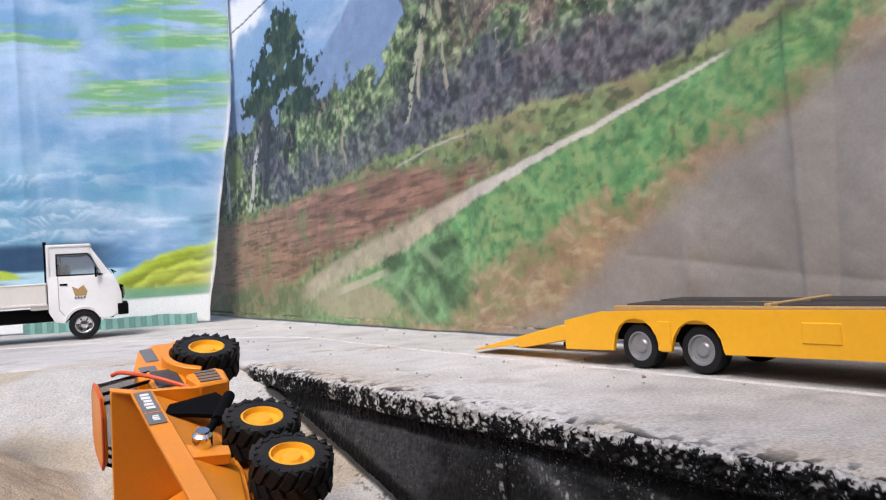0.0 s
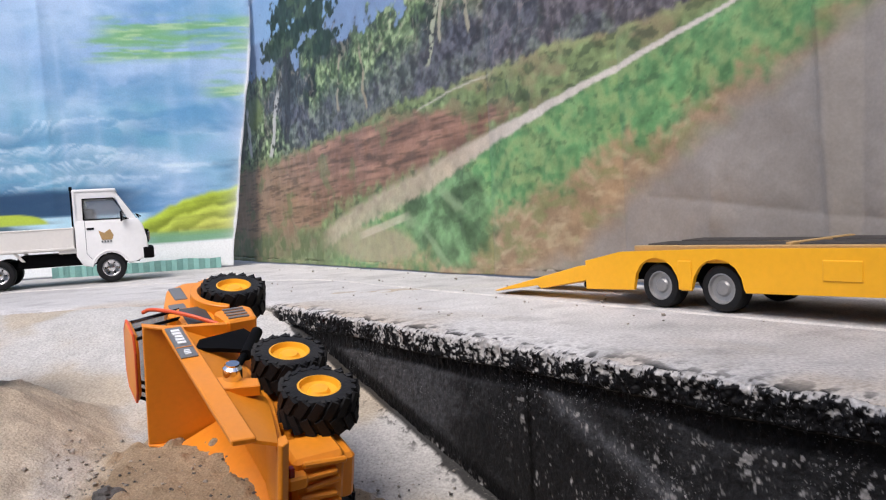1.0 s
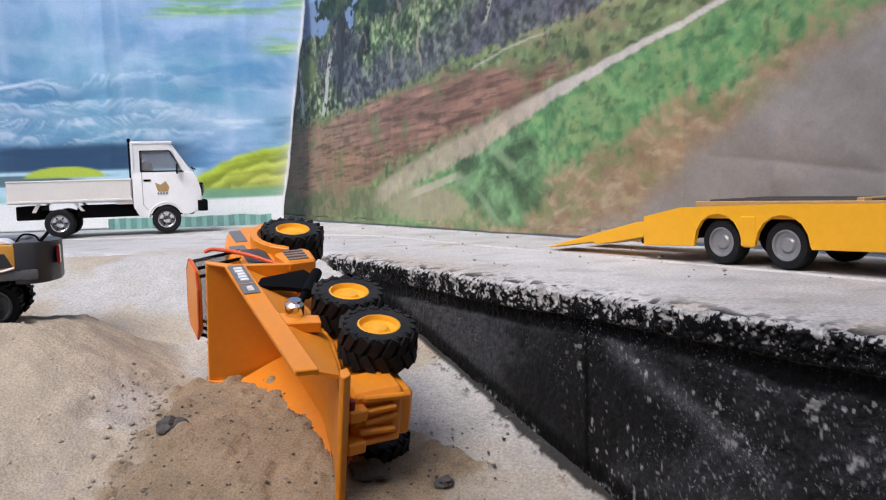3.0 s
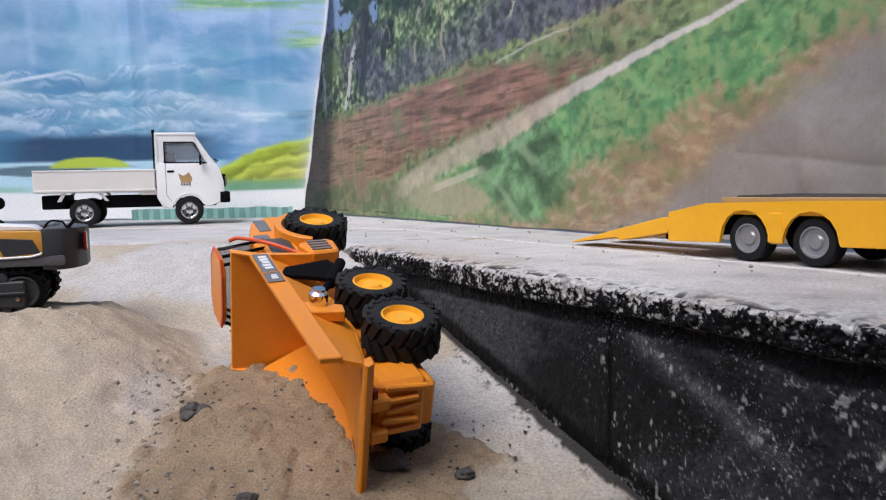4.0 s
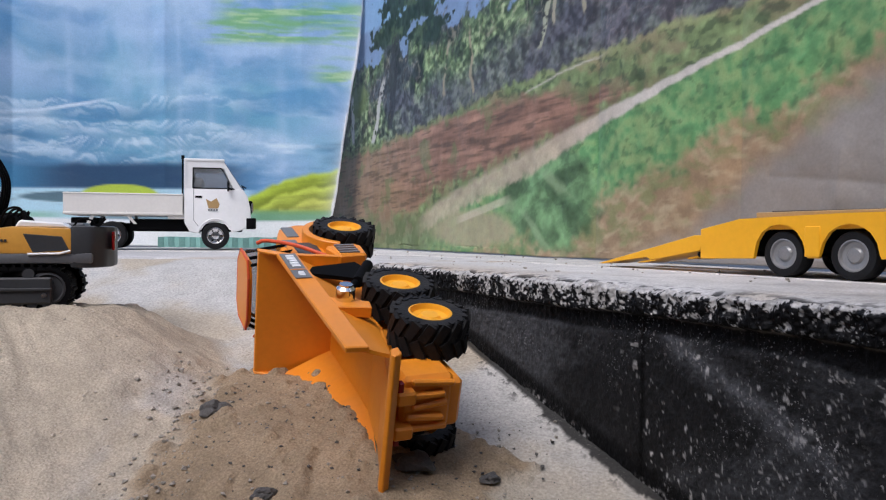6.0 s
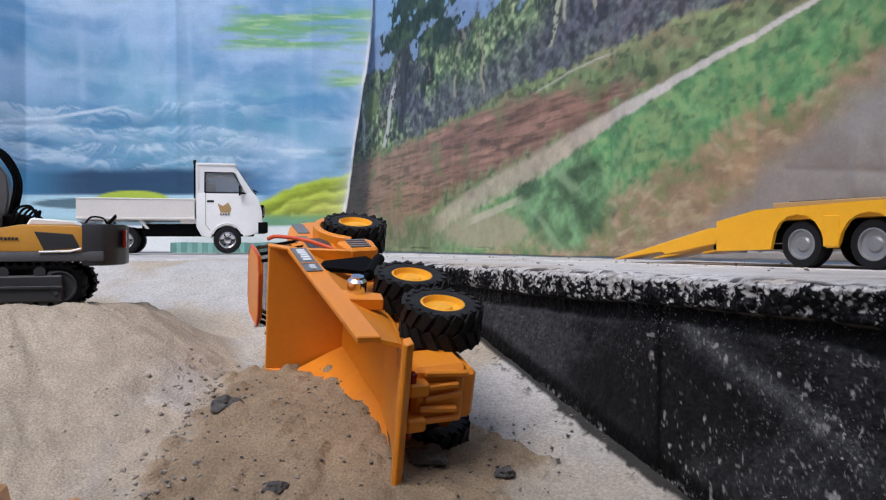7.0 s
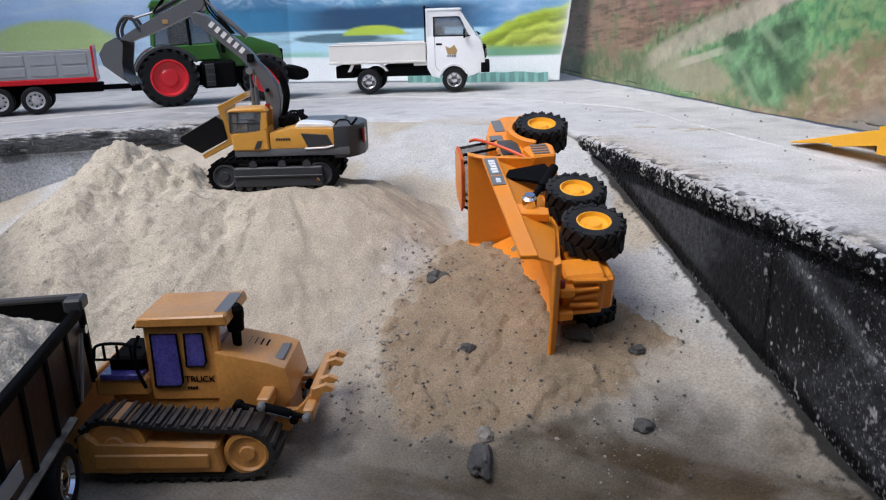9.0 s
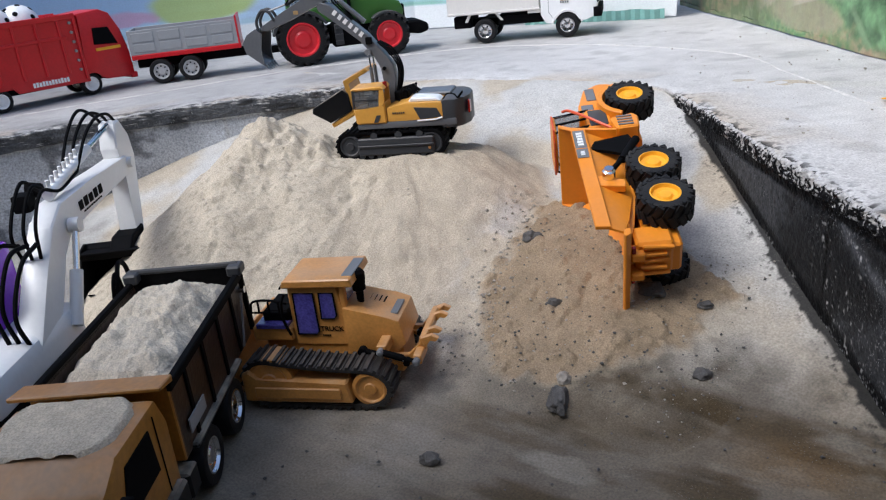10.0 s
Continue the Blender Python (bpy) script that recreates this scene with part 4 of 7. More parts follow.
    # plain white margin along the foot and the bright selvedge
    c = mixc(c, (0.72, 0.76, 0.80), 1 - sstep(0.060, 0.066, z + 0.004 * np.sin(s * 5)))
    return np.clip(c * 1.14, 0, 0.85)


def crease(x, at, w):
    return np.exp(-np.abs(x - at) / w)


U = np.concatenate([np.arange(-1.95, -0.24, 0.0024), np.arange(-0.24, 0.5, 0.02)])
H = np.concatenate([np.arange(0.0, 0.71, 0.0024), np.arange(0.71, 0.86, 0.006)])
u, z = np.meshgrid(U, H)
fold = 0.010 * (fbm(u * 3.5, z * 2.2, 131) - 0.5) + 0.004 * (fbm(u * 11, z * 5, 132) - 0.5)
fold += 0.016 * crease(u, -0.381 - 0.02 * z, 0.010) * (0.5 + z) + 0.006 * crease(u, -0.52 + 0.1 * z, 0.015) * sstep(0.02, 0.08, z) * (1 - sstep(0.10, 0.16, z)) + 0.004 * (fbm(u * 24 + z * 8, z * 20, 134) - 0.5) - 0.010 * crease(u, -0.36 + 0.03 * z, 0.03) - 0.004 * crease(u, -0.637, 0.012) - 0.004 * crease(u, -0.888 + 0.01 * z, 0.012)
fold += -0.002 * crease(z, 0.085 + 0.02 * np.sin(u * 7), 0.01) * (u > -0.6)
nrm = 0.713 - fold
base = 0.004 * fbm(u * 6, u * 0, 133) * (z < 0.01)
X, Y = 0.8 * nrm + 0.6 * u, 0.6 * nrm - 0.8 * u
right_banner = sheet("banner", X, Y, z + base, vinyl, hillside(u, z), label="creased vinyl banner printed with wooded hillside and path", category="banner", group="backdrop banners")
m = right_banner.modifiers.new("thickness", "SOLIDIFY")
m.thickness, m.offset = 0.0012, 1.0

# the second banner, hung along a bend, its free edge lapping over the first
LB = bend([Vector(p) for p in ((-0.457, 1.782, 0), (-0.50, 1.772, 0), (-0.82, 1.716, 0), (-1.15, 1.66, 0), (-1.40, 1.53, 0), (-1.66, 1.33, 0), (-1.86, 1.05, 0), (-1.96, 0.7, 0), (-2.0, 0.3, 0), (-2.02, -0.2, 0))], 60)
LP = np.array([(p.x, p.y) for p in LB])
LS = np.concatenate([[0], np.cumsum(np.linalg.norm(np.diff(LP, axis=0), axis=1))]) - 0.0406
LT = np.gradient(LP, axis=0)
LT /= np.linalg.norm(LT, axis=1)[:, None]
ss = np.concatenate([np.arange(0.0, 1.0, 0.0035), np.arange(1.0, LS[-1] - 0.1, 0.008)])
H = np.arange(0.0, 0.86, 0.0035)
s, z = np.meshgrid(ss, H)
s = s + (0.036 - 0.145 * z + 0.012 * (fbm(z * 9, z * 0, 141) - 0.5)) * np.exp(-s / 0.15)
wav = 0.012 * (fbm(s * 4, z * 1.6, 142) - 0.5) + 0.005 * (fbm(s * 16, z * 5, 143) - 0.5) + 0.010 * crease(s, 0.41, 0.02) * (0.3 + z) + 0.006 * crease(s, 0.10, 0.02) * z - 0.012 * crease(s, 0.75, 0.04)
wav += 0.004 * np.exp(-(s - 0.036 + 0.145 * z) / 0.03) * (0.2 + z)
px, py = np.interp(s, LS, LP[:, 0]), np.interp(s, LS, LP[:, 1])
tx, ty = np.interp(s, LS, LT[:, 0]), np.interp(s, LS, LT[:, 1])
X, Y = px - ty * wav * 1.0, py + tx * wav * 1.0
col = lake(s, z)
edge = np.exp(-np.maximum(s - 0.036 + 0.145 * z, 0) / 0.014) * (0.4 + 0.6 * fbm(z * 30, s * 20, 144))
col = mixc(col, (0.80, 0.82, 0.84), np.clip(edge * 0.7 + (1 - sstep(0.001, 0.007, s - 0.036 + 0.145 * z + 0.01 * (fbm(z * 25, z * 0, 151) - 0.5))), 0, 1) * 0.92)
left_banner = sheet("banner", X, Y, z + 0.002, vinyl, col, label="wrinkled vinyl banner printed with blue lake and hills", category="banner", group="backdrop banners")
m = left_banner.modifiers.new("thickness", "SOLIDIFY")
m.thickness, m.offset = 0.0012, 0.0

# ribbed teal strip standing at the foot of the second banner
teal = material("teal_plastic", (0.22, 0.42, 0.38), rough=0.45, vary=0.15, scale=30)
a, d = Vector((-0.553, 1.748, 0)), Vector((-0.986, -0.167, 0))
prof = []
for i in range(121):
    q = i * 0.003
    prof.append((q, 0.0035 * math.cos(2 * math.pi * i / 8.0) ** 3))
bm = BM()
lo = [bm.verts.new((q, w, 0.0)) for q, w in prof]
hi = [bm.verts.new((q, w, 0.024 - 0.003 * noise.noise(Vector((q * 20, 0, 0))))) for q, w in prof]
lb = [bm.verts.new((q, w + 0.0025, 0.0)) for q, w in prof]
hb = [bm.verts.new((q, w + 0.0025, v.co.z)) for (q, w), v in zip(prof, hi)]
for i in range(120):
    bm.faces.new((lo[i], lo[i + 1], hi[i + 1], hi[i]))
    bm.faces.new((lb[i + 1], lb[i], hb[i], hb[i + 1]))
    bm.faces.new((hi[i], hi[i + 1], hb[i + 1], hb[i]))
for i in (0, 120):
    bm.faces.new((lo[i], hi[i], hb[i], lb[i]))
ob = part("ribbed_strip", bm, teal, None, "ribbed teal plastic strip standing along the banner's foot", "plastic strip", sharp=70)
ob.matrix_world = Matrix.Translation(a) @ Matrix.Rotation(math.atan2(d.y, d.x), 4, "Z")

# chalky line worn into the road
line_mat = material("chalk", (0.52, 0.50, 0.47), rough=0.9, vary=0.3, scale=60, bump=0.4)
pts = bend([Vector(p) for p in ((-1.47, 0.35, 0), (-1.434, 0.541, 0), (-1.30, 0.78, 0), (-1.153, 1.03, 0), (-0.886, 1.305, 0), (-0.70, 1.36, 0), (-0.496, 1.348, 0), (-0.244, 1.248, 0), (-0.112, 1.078, 0), (0.036, 0.877, 0), (0.30, 0.53, 0), (0.70, 0.0, 0))], 26)
bm = BM()
prev = None
for i, p in enumerate(pts):
    t = (pts[min(i + 1, len(pts) - 1)] - pts[max(i - 1, 0)]).normalized()
    nv = Vector((-t.y, t.x, 0))
    w = 0.0026 + 0.006 * noise.noise(Vector((i * 0.43, 4.0, 0)))
    w = max(w, 0.0006)
    off = 0.003 * noise.noise(Vector((i * 0.13, 9.0, 0)))
    row = [bm.verts.new((*(p + nv * (off + k * w)).xy, h)) for k, h in ((-1, -0.0004), (0, 0.0012), (1, -0.0004))]
    if prev:
        bm.faces.new((prev[0], row[0], row[1], prev[1]))
        bm.faces.new((prev[1], row[1], row[2], prev[2]))
    prev = row
part("trim_line", bm, line_mat, None, "worn chalky white line along the road", "road line", kind="structure")


# ---- vehicle materials ----
orange = material("orange_plastic", (0.80, 0.262, 0.008), rough=0.38, vary=0.06, scale=25, dust=0.10)
yellow = material("yellow_plastic", (0.86, 0.42, 0.012), rough=0.36, vary=0.05, scale=25)
hub_yellow = material("hub_yellow", (0.85, 0.40, 0.015), rough=0.4, vary=0.06, scale=60)
ochre = material("ochre_paint", (0.56, 0.26, 0.062), rough=0.30, vary=0.20, scale=34, dust=0.35)
old_ochre = material("old_ochre_paint", (0.38, 0.165, 0.024), rough=0.32, vary=0.30, scale=22, dust=0.5)
cleat = material("cleat_rubber", (0.022, 0.021, 0.021), rough=0.5, vary=0.35, scale=60, dust=0.14)
amber = material("amber_paint", (0.66, 0.33, 0.055), rough=0.35, vary=0.08, scale=30, dust=0.12)
rubber = material("rubber", (0.006, 0.006, 0.007), rough=0.65, vary=0.3, scale=60, bump=0.3, bump_scale=400, dust=0.06, spec=0.3, dust_col=(0.25, 0.23, 0.2))
black = material("black_plastic", (0.004, 0.004, 0.0045), rough=0.75, vary=0.2, scale=40, spec=0.06)
dusty_black = material("dusty_black_paint", (0.006, 0.006, 0.007), rough=0.4, vary=0.3, scale=40, dust=1.0, spec=0.3, dust_col=(0.46, 0.40, 0.31))
charcoal = material("charcoal_plastic", (0.042, 0.044, 0.048), rough=0.45, vary=0.12, scale=40, dust=0.12, spec=0.35)
steel_grey = material("grey_paint", (0.14, 0.145, 0.155), rough=0.38, vary=0.1, scale=40, metal=0.2)
light_grey = material("light_grey_paint", (0.32, 0.33, 0.34), rough=0.45, vary=0.08, scale=40)
alloy = material("alloy_grey", (0.50, 0.50, 0.50), rough=0.35, metal=0.4, vary=0.1, scale=80)
chrome = material("chrome", (0.75, 0.75, 0.75), rough=0.15, metal=1.0, vary=0.05)
rim_grey = material("rim_grey", (0.30, 0.30, 0.30), rough=0.4, metal=0.5, vary=0.1, scale=80)
white = material("white_plastic", (0.84, 0.84, 0.83), rough=0.32, vary=0.04, scale=20)
offwhite = material("offwhite_plastic", (0.76, 0.73, 0.68), rough=0.4, vary=0.05, scale=20)
red = material("red_paint", (0.56, 0.007, 0.014), rough=0.34, vary=0.12, scale=30)
redrim = material("red_rim", (0.62, 0.02, 0.03), rough=0.35, vary=0.05)
red_trim = material("red_orange_plastic", (0.70, 0.10, 0.03), rough=0.4, vary=0.05)
green = material("green_paint", (0.045, 0.14, 0.025), rough=0.3, vary=0.08, scale=30)
badge = material("badge_grey", (0.16, 0.165, 0.17), rough=0.4, vary=0.05)
deck_black = material("deck_board", (0.035, 0.030, 0.028), rough=0.7, vary=0.5, scale=50, bump=0.5, bump_scale=300)
tan = material("tan_rail", (0.42, 0.27, 0.11), rough=0.6, vary=0.15, scale=40)
rock_mat = material("dark_rock", (0.085, 0.08, 0.075), rough=0.85, vary=0.4, scale=70, bump=0.8, bump_scale=250)
rusty = material("rusty_black_paint", (0.030, 0.016, 0.009), rough=0.4, vary=0.8, scale=18, bump=0.3)
pebble_mat = material("pebble", (0.30, 0.27, 0.23), rough=0.9, vary=0.35, scale=50, bump=0.4)
purple = material("purple_film", (0.075, 0.065, 0.28), rough=0.07, vary=0.5, scale=45, coat=0.6)
violet = material("violet_shell", (0.22, 0.03, 0.60), rough=0.2, vary=0.1, scale=30)
lens_red = material("red_lens", (0.25, 0.01, 0.01), rough=0.15, vary=0.1)


def glass_material(name, tint):
    m = bpy.data.materials.new(name)
    m.use_nodes = True
    b = m.node_tree.nodes["Principled BSDF"]
    b.inputs["Base Color"].default_value = (*tint, 1)
    b.inputs["Roughness"].default_value = 0.05
    b.inputs["Transmission Weight"].default_value = 0.85
    b.inputs["IOR"].default_value = 1.45
    return m


smoke_glass = glass_material("smoked_glass", (0.50, 0.52, 0.54))
clear_glass = glass_material("clear_glass", (0.85, 0.88, 0.9))


# the pit-floor vehicles share one small change of size about a point
HUB = Vector((0.158, -0.19, 0.249))
SEAT = Matrix.Translation(HUB) @ Matrix.Scale(0.953, 4) @ Matrix.Translation(-HUB)


# ---- parts that many vehicles share ----
def wheel(parent, x, y, zc, r, w, side, rim_r, rim_mat, lugs=0, lug_h=0.0, name="wheel", holes=0, tyre_mat=None):
    """A tyre with its tread and a dished rim; side is the way the rim looks, +1 or -1 along y."""
    h = w / 2
    bm = lathe([(rim_r, -h * 0.9), (r * 0.80, -h), (r * 0.94, -h * 0.92), (r, -h * 0.62), (r, h * 0.62), (r * 0.94, h * 0.92), (r * 0.80, h), (rim_r, h * 0.9)], 36, "y", (x, y, zc))
    if lugs:
        for i in range(lugs):
            for s in (-1, 1):
                a = 2 * math.pi * (i + (0.5 if s > 0 else 0)) / lugs
                m = Matrix.Translation((x, y, zc)) @ Matrix.Rotation(a, 4, "Y") @ Matrix.Translation((0, s * h * 0.5, r + lug_h * 0.3)) @ Matrix.Rotation(s * 0.5, 4, "Z")
                lw = math.pi * r / lugs * 0.62
                box(-lw, lw, -h * 0.52, h * 0.52, -lug_h, lug_h * 0.75, 0.0, bm, m)
                m2 = Matrix.Translation((x, y, zc)) @ Matrix.Rotation(a, 4, "Y") @ Matrix.Translation((0, s * h * 0.94, r * 0.92))
                box(-lw * 0.8, lw * 0.8, -h * 0.08, h * 0.09, -r * 0.07, r * 0.07, 0.0, bm, m2)
    t = part(name, bm, tyre_mat or rubber, parent, "black rubber tyre")
    e = h * 0.9 * side
    dish = [(rim_r * 1.03, -e), (rim_r * 1.04, e * 1.02), (rim_r * 0.95, e * 1.05), (rim_r * 0.86, e * 0.72), (rim_r * 0.55, e * 0.62), (rim_r * 0.42, e * 0.85), (rim_r * 0.22, e * 0.90), (0.0, e * 0.90)]
    bm = lathe(dish, 28, "y", (x, y, zc))
    rim = part("rim", bm, rim_mat, t, "dished rim")
    if holes:
        bm = BM()
        for i in range(holes):
            a = 2 * math.pi * i / holes
            lathe([(rim_r * 0.11, e * 0.55), (rim_r * 0.11, e * 0.74), (0, e * 0.74)], 8, "y", (x + rim_r * 0.68 * math.cos(a), y, zc + rim_r * 0.68 * math.sin(a)), bm)
        part("rim_hole", bm, black, t)
    return t


def bars(name, parent, mat, x0, x1, z0, z1, y, n, gap=0.35, label=""):
    """Lettering that stays unreadable: upright bars in a row, each a part."""
    st = (x1 - x0) / n
    for i in range(n):
        k = 0.93 + 0.07 * math.sin(i * 2.3)
        part(name, box(x0 + st * i, x0 + st * (i + 1 - gap), y - 0.0004, y + 0.0004, z0, z0 + (z1 - z0) * k), mat, parent, label)


def track_loop(x0, x1, z0, z1, n=44):
    """Points round a crawler track, with their turn."""
    r = (z1 - z0) / 2
    zc = (z0 + z1) / 2
    L = (x1 - x0 - 2 * r)
    per = 2 * L + 2 * math.pi * r
    out = []
    for i in range(n):
        d = per * i / n
        if d < L:
            out.append((x0 + r + d, z1, 0))
        elif d < L + math.pi * r:
            a = (d - L) / r
            out.append((x1 - r + r * math.sin(a), zc + r * math.cos(a), -a))
        elif d < 2 * L + math.pi * r:
            out.append((x1 - r - (d - L - math.pi * r), z0, math.pi))
        else:
            a = (d - 2 * L - math.pi * r) / r
            out.append((x0 + r - r * math.sin(a), zc - r * math.cos(a), math.pi - a))
    return out, per / n


def crawler(parent, x0, x1, y0, y1, z0, z1, mat, frame_mat, n=44, lug=0.0022, sag=0.0, fall=0.0):
    """A crawler track: a belt with one shoe a link, round end wheels; fall lowers its far end."""
    loop, step = track_loop(x0, x1, z0, z1, n)
    path = []
    for x, z, a in loop:
        q = (x - x0) / (x1 - x0)
        k = sag * math.sin(math.pi * min(max(q, 0), 1)) if z > (z0 + z1) / 2 else 0
        path.append(Matrix.Translation((x, 0, z0 + (z - z0) * (1 - fall * q) - k)) @ Matrix.Rotation(-a, 4, "Y"))
    bm = BM()
    rings = [[bm.verts.new(m @ Vector((0, y, h))) for y, h in ((y0 + 0.001, -0.0045), (y1 - 0.001, -0.0045), (y1 - 0.001, -0.0025), (y0 + 0.001, -0.0025))] for m in path]
    for i in range(len(rings)):
        p, q = rings[i], rings[(i + 1) % len(rings)]
        for j in range(4):
            bm.faces.new((p[j], p[(j + 1) % 4], q[(j + 1) % 4], q[j]))
    t = part("track", bm, mat, parent, "black cleated crawler track")
    bm = box(-step * 0.47, step * 0.47, y0, y1, -0.003, 0.0)
    box(-step * 0.18, step * 0.18, y0, y1, 0.0, lug, 0, bm)
    first = part("shoe", bm, mat, t)
    first.matrix_basis = path[0]
    for m in path[1:]:
        ob = new("shoe", first.data)
        ob.parent, ob.matrix_basis = t, m
    for xx, q in ((x0, 0.0), (x1, 1.0)):
        h = (z1 - z0) * (1 - fall * q)
        r = h / 2 - 0.003
        zc = z0 + h / 2
        xx += (r + 0.003) * (1 - 2 * q)
        lathe_pts = [(0, y0 + 0.001), (r * 0.3, y0 + 0.001), (r * 0.35, y0 + 0.003), (r * 0.7, y0 + 0.003), (r * 0.8, y0 + 0.001), (r, y0 + 0.002), (r, y1 - 0.002), (0, y1 - 0.002)]
        part("idler", lathe(lathe_pts, 24, "y", (xx, 0, zc)), frame_mat, t, "round end wheel")
    return t


# ---- tipped hauler, lying on its side on the ramp ----
def hauler():
    up = Vector((0, -0.347, 0.938)).normalized()
    X = Vector((-0.5127, 0.8053, 0.2979)).normalized()
    Yv = -up
    Zv = X.cross(Yv).normalized()
    o = Vector((-0.084, 0.596, -0.069))
    roll = Matrix.Rotation(radians(9), 3, X)
    pivot = o + Yv * -0.06 + Zv * 0.036
    Yv, Zv = roll @ Yv, roll @ Zv
    o = pivot + Yv * 0.06 - Zv * 0.036
    m = Matrix.Identity(4)
    for i, c in enumerate((X, Yv, Zv)):
        m.col[i][:3] = c
    m.col[3][:3] = o
    th = thing("dump_truck", m, "orange toy articulated dump truck tipped over on its side", "toy truck")
    for x in (0.0, 0.0617, 0.212):
        for s in (-1, 1):
            wheel(th, x, s * 0.0465, 0.036, 0.0275, 0.027, s, 0.0155, hub_yellow, lugs=17, lug_h=0.0019)
        part("axle", tube([(x, -0.04, 0.036), (x, 0.04, 0.036)], 0.006, 10), charcoal, th)
    # rear frame between the wheels with a stepped rear face
    bm = box(-0.046, 0.135, -0.027, 0.010, 0.026, 0.062, 0.003)
    box(-0.050, -0.02, -0.034, 0.008, 0.036, 0.074, 0.003, bm)
    chassis = part("chassis", bm, orange, th)
    for k in range(5):
        y = -0.032 + k * 0.0085
        part("rib", box(-0.0535 - 0.001 * (k % 2), -0.049, y, y + 0.0045, 0.039 + 0.004 * (k % 2), 0.071 - 0.003 * (k % 3), 0.0012, m=Matrix.Translation((0, 0, 0.055)) @ Matrix.Rotation(0.10 * (1 - k % 3), 4, "X") @ Matrix.Translation((0, 0, -0.055))), orange, chassis)
    for yy in (-0.022, 0.004):
        part("bracket", box(-0.058, -0.040, yy - 0.005, yy + 0.005, 0.066, 0.080, 0.0015), orange, chassis)
    for yy in (-0.030, 0.010):
        part("tail_light", box(-0.056, -0.051, yy - 0.004, yy + 0.004, 0.075, 0.079, 0.0008), lens_red, chassis)
    # bed: two flared sides, floor, sloped rear lip, front wall and spill guard
    bed = None
    for s in (-1, 1):
        top = [(0.140, 0.056, 0.104), (-0.044, 0.056, 0.1015)]
        low = [(0.138, 0.036, 0.064), (0.03, 0.036, 0.064), (-0.02, 0.044, 0.076), (-0.052, 0.054, 0.086)]
        bm = BM()
        ring = [Vector((x, s * y, z)) for x, y, z in top + low[::-1]]
        out = [bm.verts.new(p) for p in ring]
        inn = [bm.verts.new(p - Vector((0, s * 0.0028, 0))) for p in ring]
        bm.faces.new(out)
        bm.faces.new(inn[::-1])
        for i in range(len(ring)):
            j = (i + 1) % len(ring)
            bm.faces.new((out[i], inn[i], inn[j], out[j]))
        b = part("bed_side", bm, orange, th)
        part("rim_rail", prism([(0.142, 0.100), (0.142, 0.1165), (-0.044, 0.1135), (-0.046, 0.098)], s * 0.0535, s * 0.0580, "y", 0.0008), orange, b)
        part("stiffener", prism([(0.036, 0.070), (0.050, 0.100), (0.030, 0.100), (0.024, 0.072)], s * 0.046, s * 0.0545, "y", 0.0006), orange, b)
        bed = bed or b
    part("bed_floor", prism([(0.140, 0.060), (0.140, 0.066), (0.03, 0.066), (-0.02, 0.076), (-0.058, 0.0875), (-0.058, 0.083), (-0.02, 0.071), (0.03, 0.060)], -0.0345, 0.0345, "y", 0.0006), orange, th)
    part("tail_lip", prism([(-0.050, 0.080), (-0.060, 0.081), (-0.063, 0.0865), (-0.060, 0.0885), (-0.052, 0.086)], -0.058, 0.054, "y", 0.0006), orange, th)
    part("front_wall", prism([(0.136, 0.064), (0.140, 0.064), (0.155, 0.130), (0.151, 0.130)], -0.0555, 0.0555, "y", 0.0006), orange, th)
    part("spill_guard", prism([(0.137, 0.110), (0.151, 0.130), (0.157, 0.130), (0.143, 0.108)], -0.058, -0.0555, "y", 0.0006), orange, th)
    part("spill_guard", prism([(0.137, 0.110), (0.151, 0.130), (0.157, 0.130), (0.143, 0.108)], 0.0555, 0.058, "y", 0.0006), orange, th)
    bdg = part("badge", box(0.080, 0.137, -0.0590, -0.0582, 0.1025, 0.1155, 0), badge, th, "grey sticker with pale lettering bars")
    # a row of pale marks and a second small block
    bars("mark", bdg, white, 0.104, 0.133, 0.1055, 0.1125, -0.0594, 5, 0.3)
    bars("mark", bdg, white, 0.084, 0.093, 0.1065, 0.1115, -0.0594, 3, 0.3)
    part("divider", box(0.0975, 0.0985, -0.0594, -0.0590, 0.1025, 0.1155), orange, bdg)
    # lifting cylinder, its pin and the black gusset plate
    for s in (-1, 1):
        g = part("gusset", prism([(0.128, 0.052), (0.120, 0.092), (0.104, 0.100), (0.098, 0.080), (0.085, 0.060), (0.106, 0.046)], s * 0.0495, s * 0.053, "y", 0.0008), black, th, "black plate")
        c = part("lift_cylinder", tube([(0.112, s * 0.055, 0.046), (0.072, s * 0.056, 0.068)], 0.0048, 12), black, th)
        part("piston_rod", tube([(0.075, s * 0.055, 0.068), (0.045, s * 0.058, 0.086)], 0.0030, 12), black, c)
        part("pin", lathe([(0, s * 0.054), (0.0072, s * 0.054), (0.0072, s * 0.063), (0.005, s * 0.065), (0.005, s * 0.0665), (0, s * 0.0665)], 16, "y", (0.043, 0, 0.087)), chrome, c, "chrome pin")
    part("hitch", lathe([(0, 0.03), (0.014, 0.03), (0.014, 0.062), (0, 0.062)], 20, "z", (0.142, 0, 0)), orange, th)
    # front unit
    bm = box(0.150, 0.262, -0.030, 0.030, 0.030, 0.060, 0.004, seg=2)
    part("front_frame", bm, orange, th)
    bonnet = part("bonnet", prism([(0.196, 0.058), (0.196, 0.100), (0.226, 0.098), (0.262, 0.088), (0.276, 0.068), (0.274, 0.050), (0.240, 0.050)], -0.042, 0.042, "y", 0.005, seg=2), orange, th)
